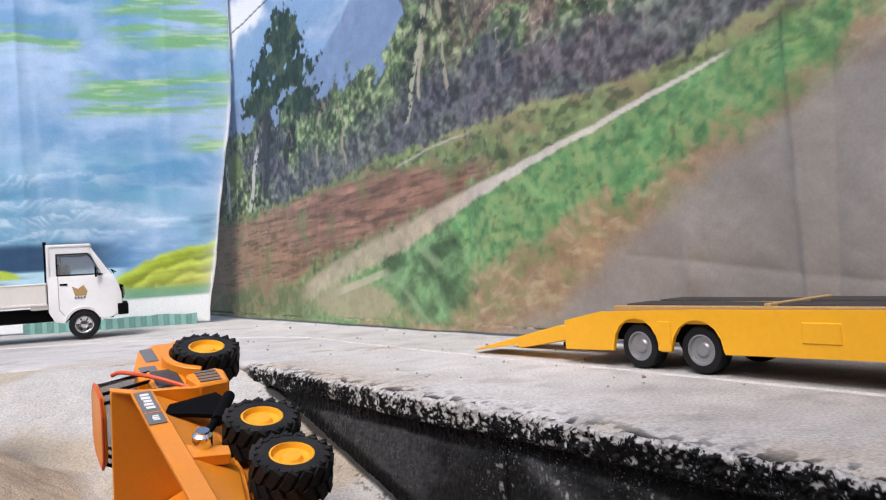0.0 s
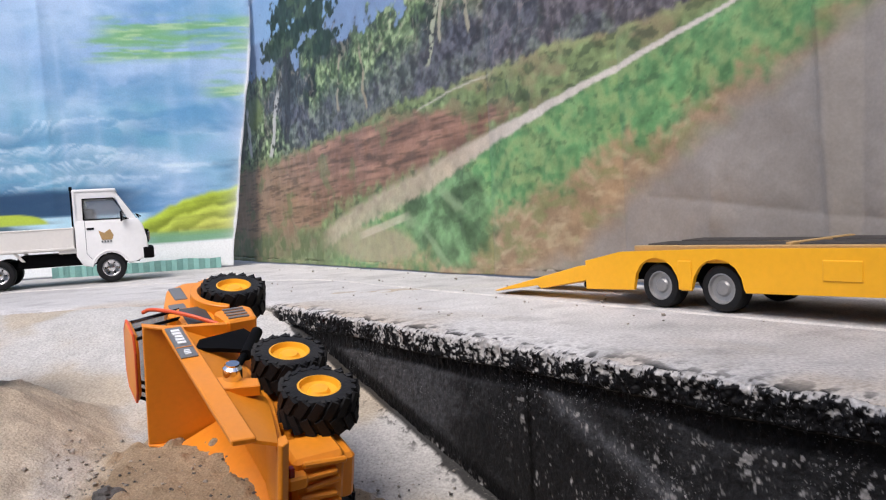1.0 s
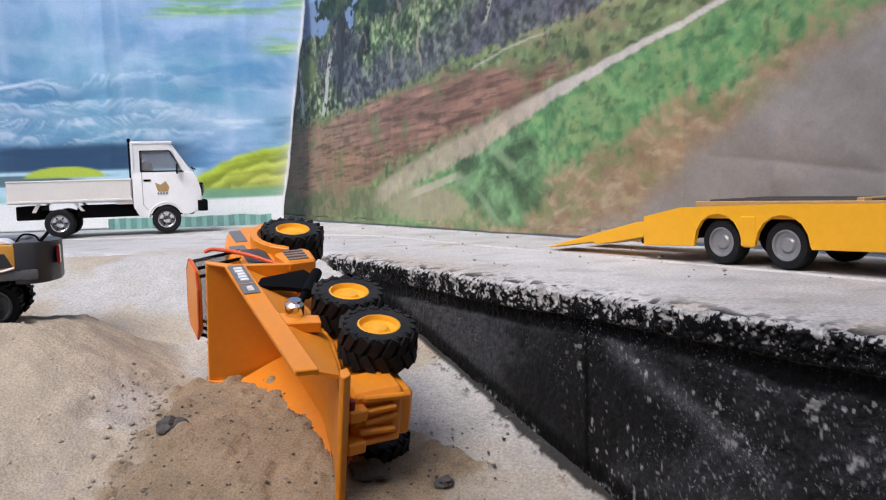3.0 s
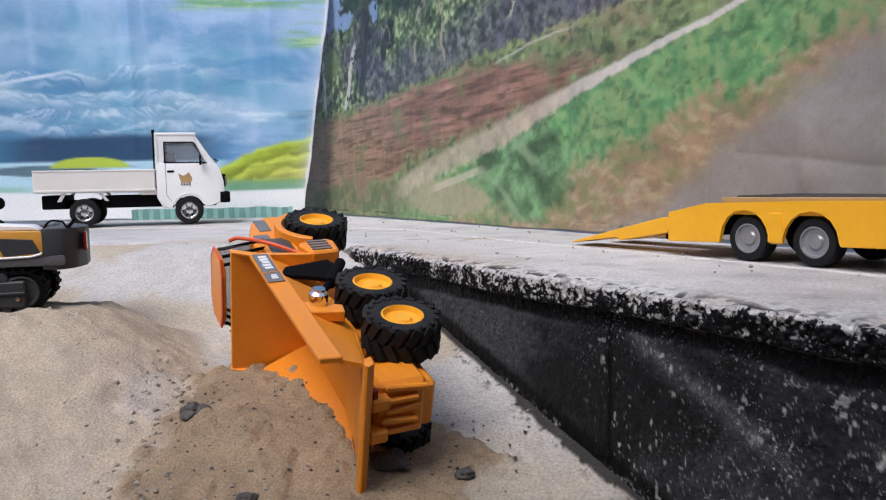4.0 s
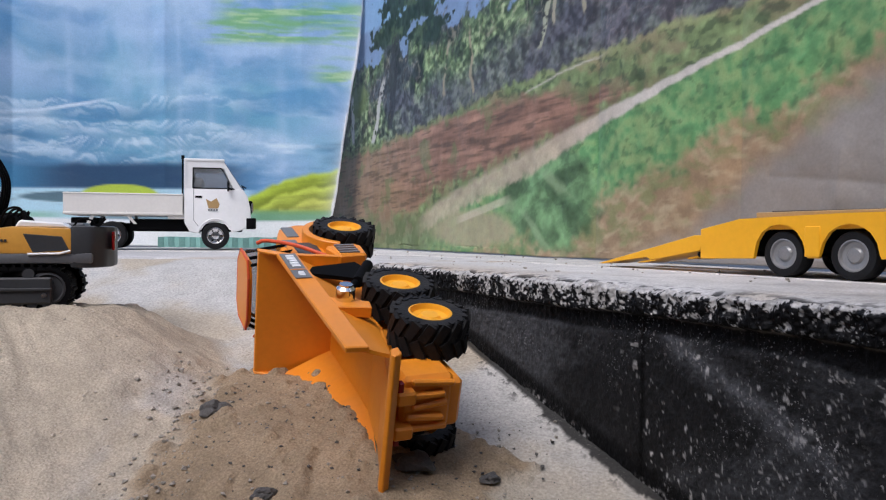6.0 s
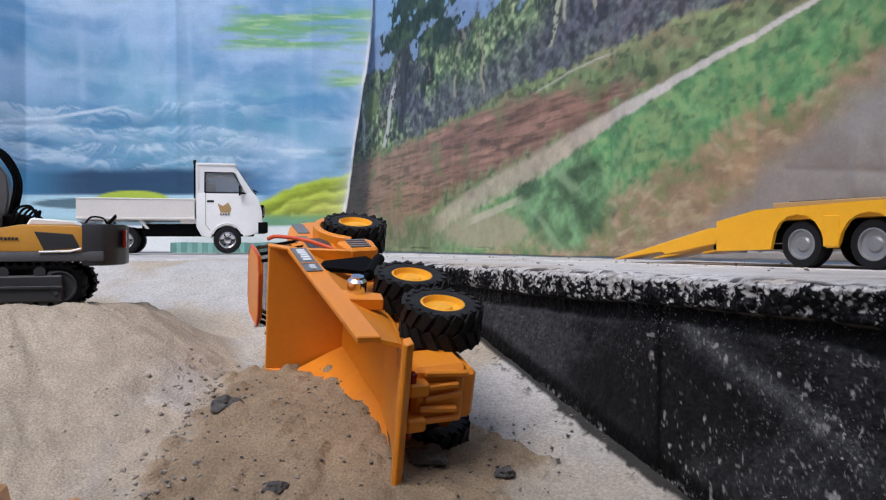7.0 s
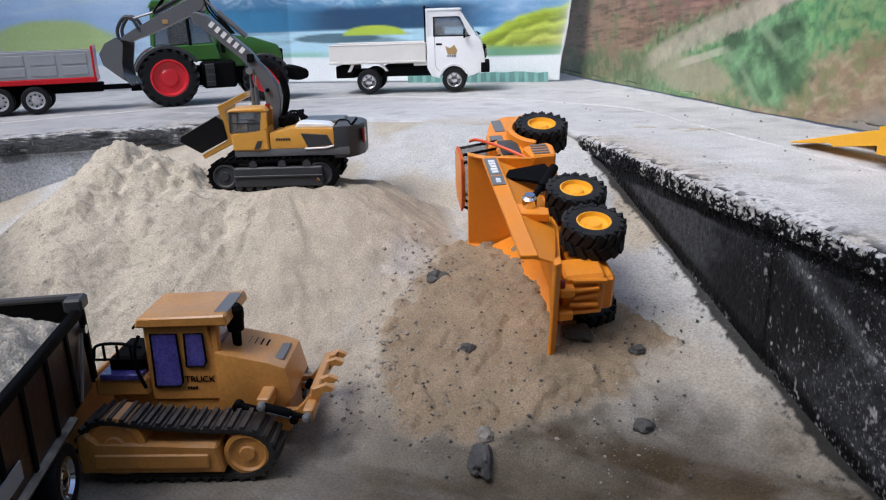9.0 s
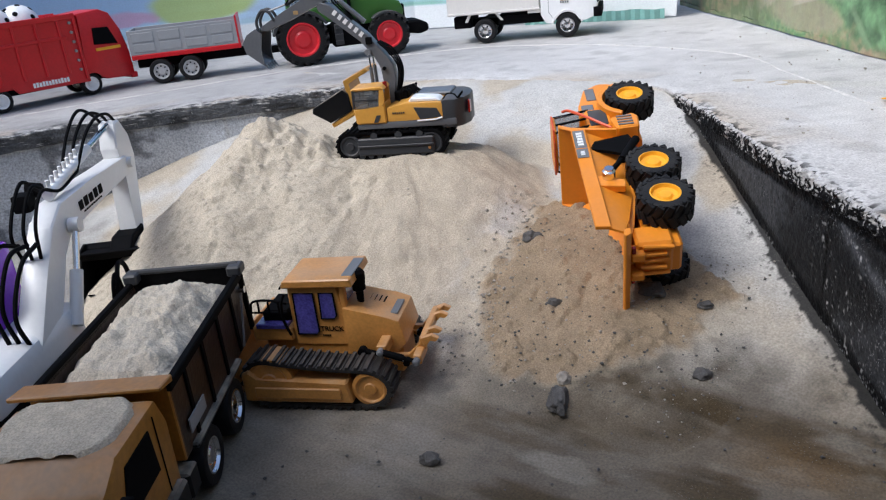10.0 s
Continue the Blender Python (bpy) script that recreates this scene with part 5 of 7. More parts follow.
    part("grille", prism([(0.2715, 0.052), (0.2715, 0.066), (0.2780, 0.064), (0.2770, 0.052)], -0.026, 0.026, "y", 0.001), charcoal, bonnet)
    part("panel", box(0.232, 0.262, -0.0432, -0.0415, 0.074, 0.086, 0.001), badge, bonnet, "grey side panel")
    part("vent", box(0.202, 0.222, -0.0432, -0.0415, 0.080, 0.095, 0.001), badge, bonnet)
    for s in (-1, 1):
        arch = [(0.212 + 0.040 * math.cos(a), 0.036 + 0.040 * math.sin(a)) for a in np.linspace(0.35, 2.75, 14)]
        arch += [(0.212 + 0.034 * math.cos(a), 0.036 + 0.034 * math.sin(a)) for a in np.linspace(2.75, 0.35, 14)]
        f = part("fender", prism(arch, s * 0.028, s * 0.054, "y", 0.0006), orange, th)
        tank = part("step_box", prism([(0.142, 0.036), (0.140, 0.062), (0.166, 0.068), (0.172, 0.040), (0.165, 0.034)], s * 0.028, s * 0.055, "y", 0.002), orange, th)
        for k in range(4):
            part("louvre", box(0.1450 + k * 0.006, 0.1478 + k * 0.006, s * 0.0556 - 0.0006, s * 0.0556 + 0.0006, 0.042, 0.060, 0), badge, tank)
        part("bar", tube(bend([(0.150, s * 0.050, 0.068), (0.172, s * 0.054, 0.092), (0.200, s * 0.050, 0.112), (0.206, s * 0.046, 0.120)], 6), 0.0018, 8), red_trim, th, "thin red handrail")
    cab = part("cab", prism([(0.158, 0.062), (0.160, 0.092), (0.205, 0.094), (0.208, 0.062)], -0.046, 0.046, "y", 0.003), orange, th)
    part("cab_window", box(0.165, 0.200, -0.0475, -0.0455, 0.068, 0.090, 0.001), charcoal, cab)
    for xx in (0.170, 0.188, 0.206):
        for s in (-1, 1):
            part("post", tube([(xx, s * 0.044, 0.088), (xx + 0.004, s * 0.028 - 0.008, 0.132)], 0.0016, 8), black, cab)
    part("windscreen", box(0.2055, 0.2065, -0.040, 0.040, 0.094, 0.130), smoke_glass, cab)
    roof = part("cab_roof", prism([(0.168, -0.026), (0.174, -0.040), (0.206, -0.040), (0.216, -0.028), (0.216, 0.012), (0.206, 0.024), (0.174, 0.024), (0.168, 0.012)], 0.1305, 0.1350, "z", 0.0015), orange, cab)
    part("roof_rim", tube([(x, y, 0.1340) for x, y in ((0.1685, -0.026), (0.174, -0.0405), (0.206, -0.0405), (0.2165, -0.028), (0.2165, 0.012), (0.206, 0.0245), (0.174, 0.0245), (0.1685, 0.012), (0.1685, -0.026))], 0.0012, 8), red_trim, roof, "red roof edging")
    part("seat", box(0.166, 0.186, -0.014, 0.014, 0.092, 0.112, 0.002), charcoal, cab)


hauler()


# ---- small white pickup on the road ----
def pickup():
    d = Vector((0.171, 0.072, 0)).normalized()
    lft = Vector((-d.y, d.x, 0))
    o = Vector((-0.847, 1.39, 0.002)) + lft * 0.060
    m = Matrix.Translation(o) @ Matrix.Rotation(math.atan2(d.y, d.x), 4, "Z")
    th = thing("pickup_truck", m, "small white toy pickup truck with open flat bed", "toy truck")
    W = 0.064
    for x in (0.0, 0.188):
        for s in (-1, 1):
            wheel(th, x, s * 0.053, 0.0265, 0.0265, 0.022, s, 0.0155, chrome, name="wheel", holes=6)
    part("chassis", box(-0.075, 0.24, -0.03, 0.03, 0.034, 0.050, 0.002), black, th)
    part("underbody", box(0.03, 0.135, -0.052, 0.052, 0.036, 0.058, 0.002), black, th)
    part("rear_underbody", box(-0.074, -0.032, -0.05, 0.05, 0.034, 0.060, 0.002), black, th)
    bed = part("bed_floor", box(-0.082, 0.128, -W, W, 0.064, 0.072, 0.001), offwhite, th)
    for s in (-1, 1):
        bs = part("bed_side", box(-0.084, 0.127, s * W - 0.002, s * W + 0.002, 0.068, 0.105, 0.001), offwhite, th)
        part("rail", box(-0.085, 0.128, s * W - 0.003, s * W + 0.003, 0.1035, 0.1065, 0.0008), offwhite, bs)
        part("lower_rail", box(-0.085, 0.128, s * W - 0.0032, s * W + 0.0032, 0.0655, 0.070, 0.0008), offwhite, bs)
        for k in range(7):
            part("hinge", box(-0.07 + k * 0.03, -0.064 + k * 0.03, s * (W + 0.0022) - 0.0008, s * (W + 0.0022) + 0.0008, 0.069, 0.0735, 0), offwhite, bs)
        for q in ((-0.036, -0.046), (0.030, 0.044)):
            part("bracket", prism([(q[0], 0.066), (q[0] + 0.007, 0.066), (q[1] + 0.007, 0.048), (q[1], 0.048)] if q[0] < 0 else [(q[0] - 0.007, 0.066), (q[0], 0.066), (q[1], 0.048), (q[1] - 0.006, 0.048)], s * 0.058, s * 0.062, "y", 0.0005), offwhite, bs)
        part("skirt", box(0.10, 0.130, s * 0.060, s * 0.0635, 0.058, 0.068, 0.001), offwhite, bs)
    part("tailgate", box(-0.085, -0.081, -W, W, 0.068, 0.1065, 0.001), offwhite, th)
    part("headboard", box(0.124, 0.128, -W, W, 0.07, 0.1075, 0.001), offwhite, th)
    # cab shell, with window openings framed by posts
    arch = [(0.188 + 0.032 * math.cos(a), 0.027 + 0.032 * math.sin(a)) for a in np.linspace(math.pi - 0.12, 0.15, 12)]
    low = [(0.1295, 0.052), (0.140, 0.033), (0.154, 0.031)] + arch + [(0.232, 0.036), (0.252, 0.042), (0.256, 0.060), (0.254, 0.082), (0.249, 0.104), (0.240, 0.118), (0.1295, 0.118)]
    cab = part("cab", prism(low, -W, W, "y", 0.0035, seg=2), white, th)
    for s in (-1, 1):
        y0, y1 = (s * W - (0.004 if s > 0 else 0), s * W + (0 if s > 0 else 0.004))
        y0, y1 = y0 - s * 0.002, y1 - s * 0.002
        part("post", prism([(0.1295, 0.115), (0.1310, 0.172), (0.145, 0.172), (0.146, 0.115)], y0, y1, "y", 0.0006), white, cab)
        part("post", prism([(0.197, 0.172), (0.203, 0.172), (0.238, 0.117), (0.222, 0.117)], y0, y1, "y", 0.0006), white, cab)
        part("window_bar", box(0.144, 0.204, min(y0, y1), max(y0, y1), 0.158, 0.172), white, cab)
        part("side_window", prism([(0.145, 0.118), (0.146, 0.159), (0.200, 0.159), (0.224, 0.118)], s * (W - 0.0045), s * (W - 0.0035), "y"), clear_glass, cab)
        part("window_rubber", tube([(0.146, s * (W - 0.0015), 0.119), (0.1465, s * (W - 0.0015), 0.158), (0.199, s * (W - 0.0015), 0.158), (0.222, s * (W - 0.0015), 0.119), (0.146, s * (W - 0.0015), 0.119)], 0.0014, 6), black, cab)
        part("mirror", box(0.210, 0.2135, s * (W + 0.008) - 0.004, s * (W + 0.008) + 0.004, 0.113, 0.133, 0.001), black, cab)
        part("mirror_arm", tube([(0.224, s * (W - 0.002), 0.118), (0.212, s * (W + 0.006), 0.116)], 0.001, 6), black, cab)
        part("door_handle", box(0.150, 0.163, s * W - 0.0012, s * W + 0.0012, 0.100, 0.104, 0.0006), black, cab)
        part("wheel_arch", tube([(0.188 + 0.0325 * math.cos(a), s * W, 0.027 + 0.0325 * math.sin(a)) for a in np.linspace(math.pi - 0.1, 0.15, 14)], 0.0015, 6), white, cab)
        seam = part("door_seam", tube([(0.1475, s * W, 0.117), (0.1475, s * W, 0.056), (0.156, s * W, 0.045)], 0.0005, 5), badge, cab)
    deco = part("decal", prism([(0.170, 0.098), (0.180, 0.093), (0.190, 0.100), (0.196, 0.088), (0.193, 0.080), (0.175, 0.080)], -W - 0.0005, -W + 0.0005, "y"), tan, cab, "small brown and grey sticker")
    bars("mark", deco, badge, 0.174, 0.194, 0.075, 0.079, -W - 0.0008, 4)
    part("back_panel", box(0.1295, 0.1335, -W, W, 0.116, 0.172), white, cab)
    part("roof", box(0.1290, 0.205, -W, W, 0.171, 0.1765, 0.0025, seg=2), white, cab)
    part("windscreen", prism([(0.203, 0.171), (0.205, 0.171), (0.2405, 0.118), (0.2385, 0.118)], -W + 0.006, W - 0.006, "y"), clear_glass, cab)
    part("wiper", tube([(0.243, -0.02, 0.119), (0.238, -0.045, 0.126), (0.246, -0.055, 0.121)], 0.0012, 6), black, cab)
    part("front_panel", box(0.2505, 0.2585, -W + 0.004, W - 0.004, 0.070, 0.096, 0.002), black, cab)
    for s in (-1, 1):
        part("headlight", box(0.2525, 0.2602, s * 0.046 - 0.014, s * 0.046 + 0.014, 0.073, 0.092, 0.002), chrome, cab)
    part("bumper", box(0.246, 0.2655, -W - 0.001, W + 0.001, 0.040, 0.062, 0.003, seg=2), black, th)
    part("seat", box(0.140, 0.165, -0.05, 0.05, 0.105, 0.140, 0.004), charcoal, cab)
    part("steering_wheel", lathe([(0.016, -0.001), (0.018, 0), (0.016, 0.001), (0.014, 0), (0.016, -0.001)], 20, "x", (0.215, -0.03, 0.128)), black, cab)
    rack = part("cab_guard", tube([(0.127, -W + 0.003, 0.105), (0.127, -W + 0.003, 0.181)], 0.0018, 6), black, th)
    part("guard_post", tube([(0.127, W - 0.003, 0.105), (0.127, W - 0.003, 0.181)], 0.0018, 6), black, rack)
    part("guard_bar", tube([(0.127, -W, 0.176), (0.127, W, 0.176)], 0.0016, 6), black, rack)
    part("light_knob", lathe([(0, 0.174), (0.003, 0.175), (0.003, 0.182), (0, 0.183)], 8, "z", (0.127, -W + 0.012, 0)), black, rack)


pickup()


# ---- low loader trailer on the road by the banner ----
def lowloader():
    d = Vector((0.6, -0.8, 0))
    o = Vector((0.8, 0.6, 0)) * 0.566 - d * 0.011 + Vector((0, 0, 0.002))
    m = Matrix.Translation(o) @ Matrix.Rotation(math.atan2(d.y, d.x), 4, "Z")
    th = thing("low_loader_trailer", m, "yellow toy low loader trailer with lowered ramp", "toy trailer")
    WD = 0.105

    def arch(x):
        return [(x + 0.0255 * math.cos(a), 0.020 + 0.0255 * math.sin(a)) for a in np.linspace(math.pi, 0, 9)]
    side = [(-0.546, 0.012), (-0.484, 0.014)] + arch(-0.4575) + [(-0.430, 0.016), (-0.420, 0.016)] + arch(-0.3925) + [(-0.366, 0.017), (-0.25, 0.020), (0.12, 0.024), (0.12, 0.0585), (-0.10, 0.0575), (-0.25, 0.0555), (-0.40, 0.0535), (-0.500, 0.050), (-0.546, 0.0405)]
    for y in (0.0, WD):
        s = part("side_frame", prism(side, y - 0.002, y + 0.002, "y", 0.0005), yellow, th)
        yo = y - 0.0022 if y == 0 else y + 0.0022
        for x in (-0.30, -0.20, -0.10, 0.0):
            part("recess", box(x, x + 0.03, yo - 0.0008, yo + 0.0008, 0.030, 0.046, 0.0006), yellow, s)
        part("skirt_block", box(-0.432, -0.418, yo - 0.001, yo + 0.001, 0.017, 0.043, 0.0006), yellow, s)
    part("deck", prism([(-0.546, 0.037), (-0.500, 0.0465), (-0.40, 0.050), (-0.25, 0.052), (0.12, 0.055), (0.12, 0.046), (-0.5, 0.040)], 0.002, WD - 0.002, "y"), yellow, th)
    for y0, y1 in ((0.010, 0.046), (0.059, 0.095)):
        for x0, x1 in ((-0.475, -0.335), (-0.325, -0.205), (-0.195, -0.075), (-0.065, 0.055)):
            z0 = 0.0542 + 0.02 * (x0 + 0.4) * 0.4
            bm = box(x0, x1, y0, y1, z0, z0 + 0.0035, 0.0006, m=Matrix.Identity(4))
            part("deck_board", bm, deck_black, th, "dark rough deck board")
    for y in (0.0525, 0.006, WD - 0.006):
        part("deck_rail", box(-0.485, 0.10, y - 0.0035, y + 0.0035, 0.0540, 0.0595, 0.0006, m=Matrix.Rotation(-0.008, 4, "Y")), tan, th)
    for x in (-0.330, -0.20, -0.07):
        part("cross_rail", box(x - 0.003, x + 0.003, 0.004, WD - 0.004, 0.0540, 0.0592, 0.0006), tan, th)
    rm = part("ramp", prism([(-0.701, 0.002), (-0.695, 0.0015), (-0.625, 0.012), (-0.620, 0.008), (-0.552, 0.0195), (-0.547, 0.035), (-0.560, 0.0345)], 0.004, 0.044, "y", 0.0006), yellow, th)
    part("ramp", prism([(-0.701, 0.002), (-0.695, 0.0015), (-0.625, 0.012), (-0.620, 0.008), (-0.552, 0.0195), (-0.547, 0.035), (-0.560, 0.0345)], WD - 0.044, WD - 0.004, "y", 0.0006), yellow, th)
    part("hinge", tube([(-0.550, 0.002, 0.016), (-0.550, WD - 0.002, 0.016)], 0.003, 10), black, th)
    for x in (-0.4575, -0.3925):
        for y, s in ((0.012, -1), (WD - 0.012, 1)):
            wheel(th, x, y, 0.019, 0.0205, 0.018, s, 0.0128, rim_grey, lugs=0, name="wheel")
        part("axle", tube([(x, 0.012, 0.0195), (x, WD - 0.012, 0.0195)], 0.003, 8), black, th)
    part("underframe", box(-0.54, 0.12, 0.03, WD - 0.03, 0.020, 0.042, 0.002), black, th)
    part("landing_foot", box(0.08, 0.10, 0.03, WD - 0.03, -0.002, 0.04, 0.002), black, th)


lowloader()


# ---- grey and amber excavator on top of the pile ----
def excavator():
    d = Vector((0.906, 0.423, 0)).normalized()
    m = Matrix.Translation((-0.561, 0.614, 0.0)) @ Matrix.Rotation(math.atan2(d.y, d.x), 4, "Z")
    th = thing("excavator", m, "amber and grey toy crawler excavator on the sand pile", "toy excavator")
    for y0 in (0.0, 0.074):
        t = crawler(th, -0.046, 0.110, y0, y0 + 0.027, -0.036, 0.003, black, charcoal, n=48, lug=0.002)
        yy = y0 - 0.0005
        fr = part("track_frame", box(-0.014, 0.094, yy - 0.002, y0 + 0.026, -0.030, -0.006, 0.0015), charcoal, t)
        part("rail", box(-0.014, 0.094, yy - 0.004, yy, -0.018, -0.0155, 0.0005), charcoal, t)
        for x in (0.010, 0.045, 0.075):
            part("roller", lathe([(0, yy - 0.001), (0.005, yy - 0.001), (0.005, y0 + 0.02), (0, y0 + 0.02)], 12, "y", (x, 0, -0.003)), charcoal, t)
        for k in range(9):
            part("roller", lathe([(0, yy), (0.004, yy), (0.004, y0 + 0.02), (0, y0 + 0.02)], 10, "y", (-0.010 + k * 0.0125, 0, -0.031)), charcoal, t)
        part("bolt", lathe([(0, yy - 0.0032), (0.0022, yy - 0.0032), (0.0022, yy), (0, yy)], 10, "y", (0.088, 0, -0.022)), chrome, t)
    part("turntable", lathe([(0, -0.02), (0.03, -0.02), (0.03, 0.008), (0, 0.008)], 28, "z", (0.04, 0.05, 0)), charcoal, th)
    part("centre_frame", box(0.0, 0.08, 0.02, 0.08, -0.03, -0.01, 0.002), charcoal, th)
    base = part("platform", box(-0.012, 0.128, 0.002, 0.098, 0.006, 0.016, 0.003, seg=2), steel_grey, th)
    # counterweight
    cw = [(0.108, 0.002), (0.128, 0.004), (0.138, 0.016), (0.144, 0.035), (0.144, 0.065), (0.138, 0.084), (0.128, 0.096), (0.108, 0.098)]
    c = part("counterweight", prism(cw, 0.002, 0.041, "z", 0.004, seg=2), charcoal, th)
    part("tail_light", box(0.1425, 0.1452, 0.018, 0.030, 0.018, 0.036, 0.001), lens_red, c)
    part("mirror", prism([(0.128, 0.040), (0.137, 0.050), (0.138, 0.047), (0.131, 0.039)], 0.010, 0.016, "y"), black, c)
    part("handrail", tube(bend([(0.110, 0.012, 0.040), (0.116, 0.012, 0.047), (0.126, 0.012, 0.046), (0.130, 0.012, 0.040)], 5), 0.001, 6), black, c)
    eng = part("engine_cover", prism([(0.032, 0.015), (0.032, 0.035), (0.060, 0.040), (0.110, 0.0385), (0.110, 0.015)], 0.002, 0.098, "y", 0.003, seg=2), amber, th)
    part("side_grille", prism([(0.070, 0.0335), (0.102, 0.031), (0.108, 0.0185), (0.078, 0.0165)], 0.0012, 0.003, "y", 0.0005), charcoal, eng)
    part("grille_edge", tube([(0.074, 0.0013, 0.0150), (0.100, 0.0013, 0.0155), (0.109, 0.0013, 0.018)], 0.0012, 6), white, eng)
    part("top_cover", prism([(0.062, 0.039), (0.066, 0.046), (0.102, 0.0435), (0.108, 0.0385)], 0.008, 0.036, "y", 0.0015), white, eng, "white top cover")
    part("top_hatch", box(0.066, 0.116, 0.044, 0.090, 0.039, 0.044, 0.0015), steel_grey, eng)
    bars("mark", eng, charcoal, 0.040, 0.058, 0.026, 0.0285, 0.0015, 6)
    # cab with glazing between posts
    cab = part("cab", prism([(-0.012, 0.014), (-0.014, 0.036), (0.022, 0.036), (0.031, 0.043), (0.0315, 0.014)], 0.000, 0.036, "y", 0.002), amber, th)
    part("cab_roof", prism([(-0.016, 0.0605), (-0.012, 0.0645), (0.029, 0.0655), (0.033, 0.0600)], -0.001, 0.037, "y", 0.0015), amber, cab)
    for y in (0.0015, 0.0345):
        part("post", prism([(0.022, 0.036), (0.031, 0.042), (0.031, 0.061), (0.0255, 0.061)], y - 0.0015, y + 0.0015, "y"), amber, cab)
        part("post", prism([(-0.0145, 0.036), (-0.0125, 0.036), (-0.0105, 0.061), (-0.0135, 0.061)], y - 0.0015, y + 0.0015, "y"), charcoal, cab)
        part("side_window", prism([(-0.0130, 0.036), (0.023, 0.036), (0.026, 0.061), (-0.0115, 0.061)], y - 0.0004, y + 0.0004, "y"), smoke_glass, cab)
        part("window_bar", box(-0.012, 0.024, y - 0.0012, y + 0.0012, 0.047, 0.0482), charcoal, cab)
    part("windscreen", prism([(-0.0135, 0.036), (-0.0145, 0.036), (-0.0135, 0.061), (-0.0125, 0.061)], 0.003, 0.033, "y"), smoke_glass, cab)
    part("seat", box(0.004, 0.018, 0.010, 0.026, 0.034, 0.050, 0.002), charcoal, cab)
    part("step_mark", prism([(0.013, 0.016), (0.019, 0.016), (0.024, 0.026), (0.018, 0.026)], -0.0008, 0.0008, "y"), charcoal, cab)
    # boom, stick and bucket
    yb = 0.052
    boom = [(0.022, 0.030), (0.036, 0.034), (0.041, 0.068), (0.039, 0.086), (0.028, 0.102), (0.006, 0.131), (-0.040, 0.172), (-0.054, 0.178), (-0.060, 0.172), (-0.058, 0.165), (-0.048, 0.160), (-0.004, 0.121), (0.014, 0.100), (0.022, 0.082), (0.023, 0.055)]
    b = part("boom", prism(boom, yb - 0.008, yb + 0.008, "y", 0.0012), steel_grey, th)
    for i in range(6):
        t = i / 5.0
        x, z = -0.035 + t * 0.034, 0.1615 - t * 0.031
        part("mark", box(x - 0.0025, x + 0.0025, yb - 0.0088, yb - 0.0078, z - 0.0036, z + 0.0036, 0, None, Matrix.Translation((x, 0, z)) @ Matrix.Rotation(0.76, 4, "Y") @ Matrix.Translation((-x, 0, -z))), white, b, "pale lettering bar")
    for yy in (yb - 0.0105, yb + 0.0105):
        cy = part("boom_cylinder", tube([(0.008, yy, 0.040), (0.007, yy, 0.085)], 0.0026, 10), steel_grey, b)
        part("piston_rod", tube([(0.007, yy, 0.080), (0.006, yy, 0.104)], 0.0014, 8), chrome, cy)
        part("pin", lathe([(0, yy - 0.003), (0.0042, yy - 0.003), (0.0042, yy + 0.003), (0, yy + 0.003)], 14, "y", (0.006, 0, 0.106)), rim_grey, cy)
        part("pin", lathe([(0, yy - 0.002), (0.0025, yy - 0.002), (0.0025, yy + 0.002), (0, yy + 0.002)], 10, "y", (0.026, 0, 0.082)), black, cy)
    part("valve_block", box(0.004, 0.013, yb - 0.011, yb - 0.007, 0.116, 0.126, 0.001, m=Matrix.Identity(4)), black, b)
    cy = part("stick_cylinder", tube([(0.004, yb, 0.146), (-0.028, yb, 0.176)], 0.0034, 10), steel_grey, b)
    part("piston_rod", tube([(-0.026, yb, 0.174), (-0.048, yb, 0.196)], 0.0016, 8), rim_grey, cy)
    stick = [(-0.040, 0.186), (-0.044, 0.197), (-0.060, 0.193), (-0.130, 0.159), (-0.144, 0.152), (-0.146, 0.146), (-0.138, 0.144), (-0.100, 0.157), (-0.058, 0.174), (-0.046, 0.178)]
    st = part("stick", prism(stick, yb - 0.0075, yb + 0.0075, "y", 0.001), steel_grey, th)
    part("sticker", box(-0.094, -0.087, yb - 0.0084, yb - 0.0074, 0.164, 0.169, 0, m=Matrix.Identity(4)), tan, st)
    cy = part("bucket_cylinder", tube([(-0.066, yb, 0.1965), (-0.106, yb, 0.1775)], 0.003, 10), charcoal, st)
    part("piston_rod", tube([(-0.104, yb, 0.1785), (-0.137, yb, 0.170)], 0.0014, 8), rim_grey, cy)
    for yy in (yb - 0.007, yb + 0.007):
        part("link", tube(bend([(-0.124, yy, 0.158), (-0.130, yy, 0.170), (-0.140, yy, 0.173), (-0.150, yy, 0.160), (-0.150, yy, 0.148)], 4), 0.0022, 8), charcoal, st)
    def near(p):
        return [(-0.148 + 0.85 * (x + 0.148), 0.150 + 0.85 * (z - 0.150)) for x, z in p]
    bk = near([(-0.150, 0.150), (-0.166, 0.142), (-0.176, 0.128), (-0.172, 0.112), (-0.158, 0.100), (-0.144, 0.090), (-0.142, 0.0925), (-0.155, 0.103), (-0.168, 0.114), (-0.1715, 0.128), (-0.163, 0.139), (-0.149, 0.146)])
    bu = part("bucket", prism(bk, yb - 0.018, yb + 0.018, "y", 0.0004), steel_grey, th)
    plate = near([(-0.150, 0.150), (-0.166, 0.142), (-0.176, 0.128), (-0.172, 0.112), (-0.144, 0.090), (-0.146, 0.112), (-0.140, 0.142)])
    for yy in (yb - 0.0185, yb + 0.0185):
        part("cheek", prism(plate, yy - 0.0008, yy + 0.0008, "y"), steel_grey, bu)
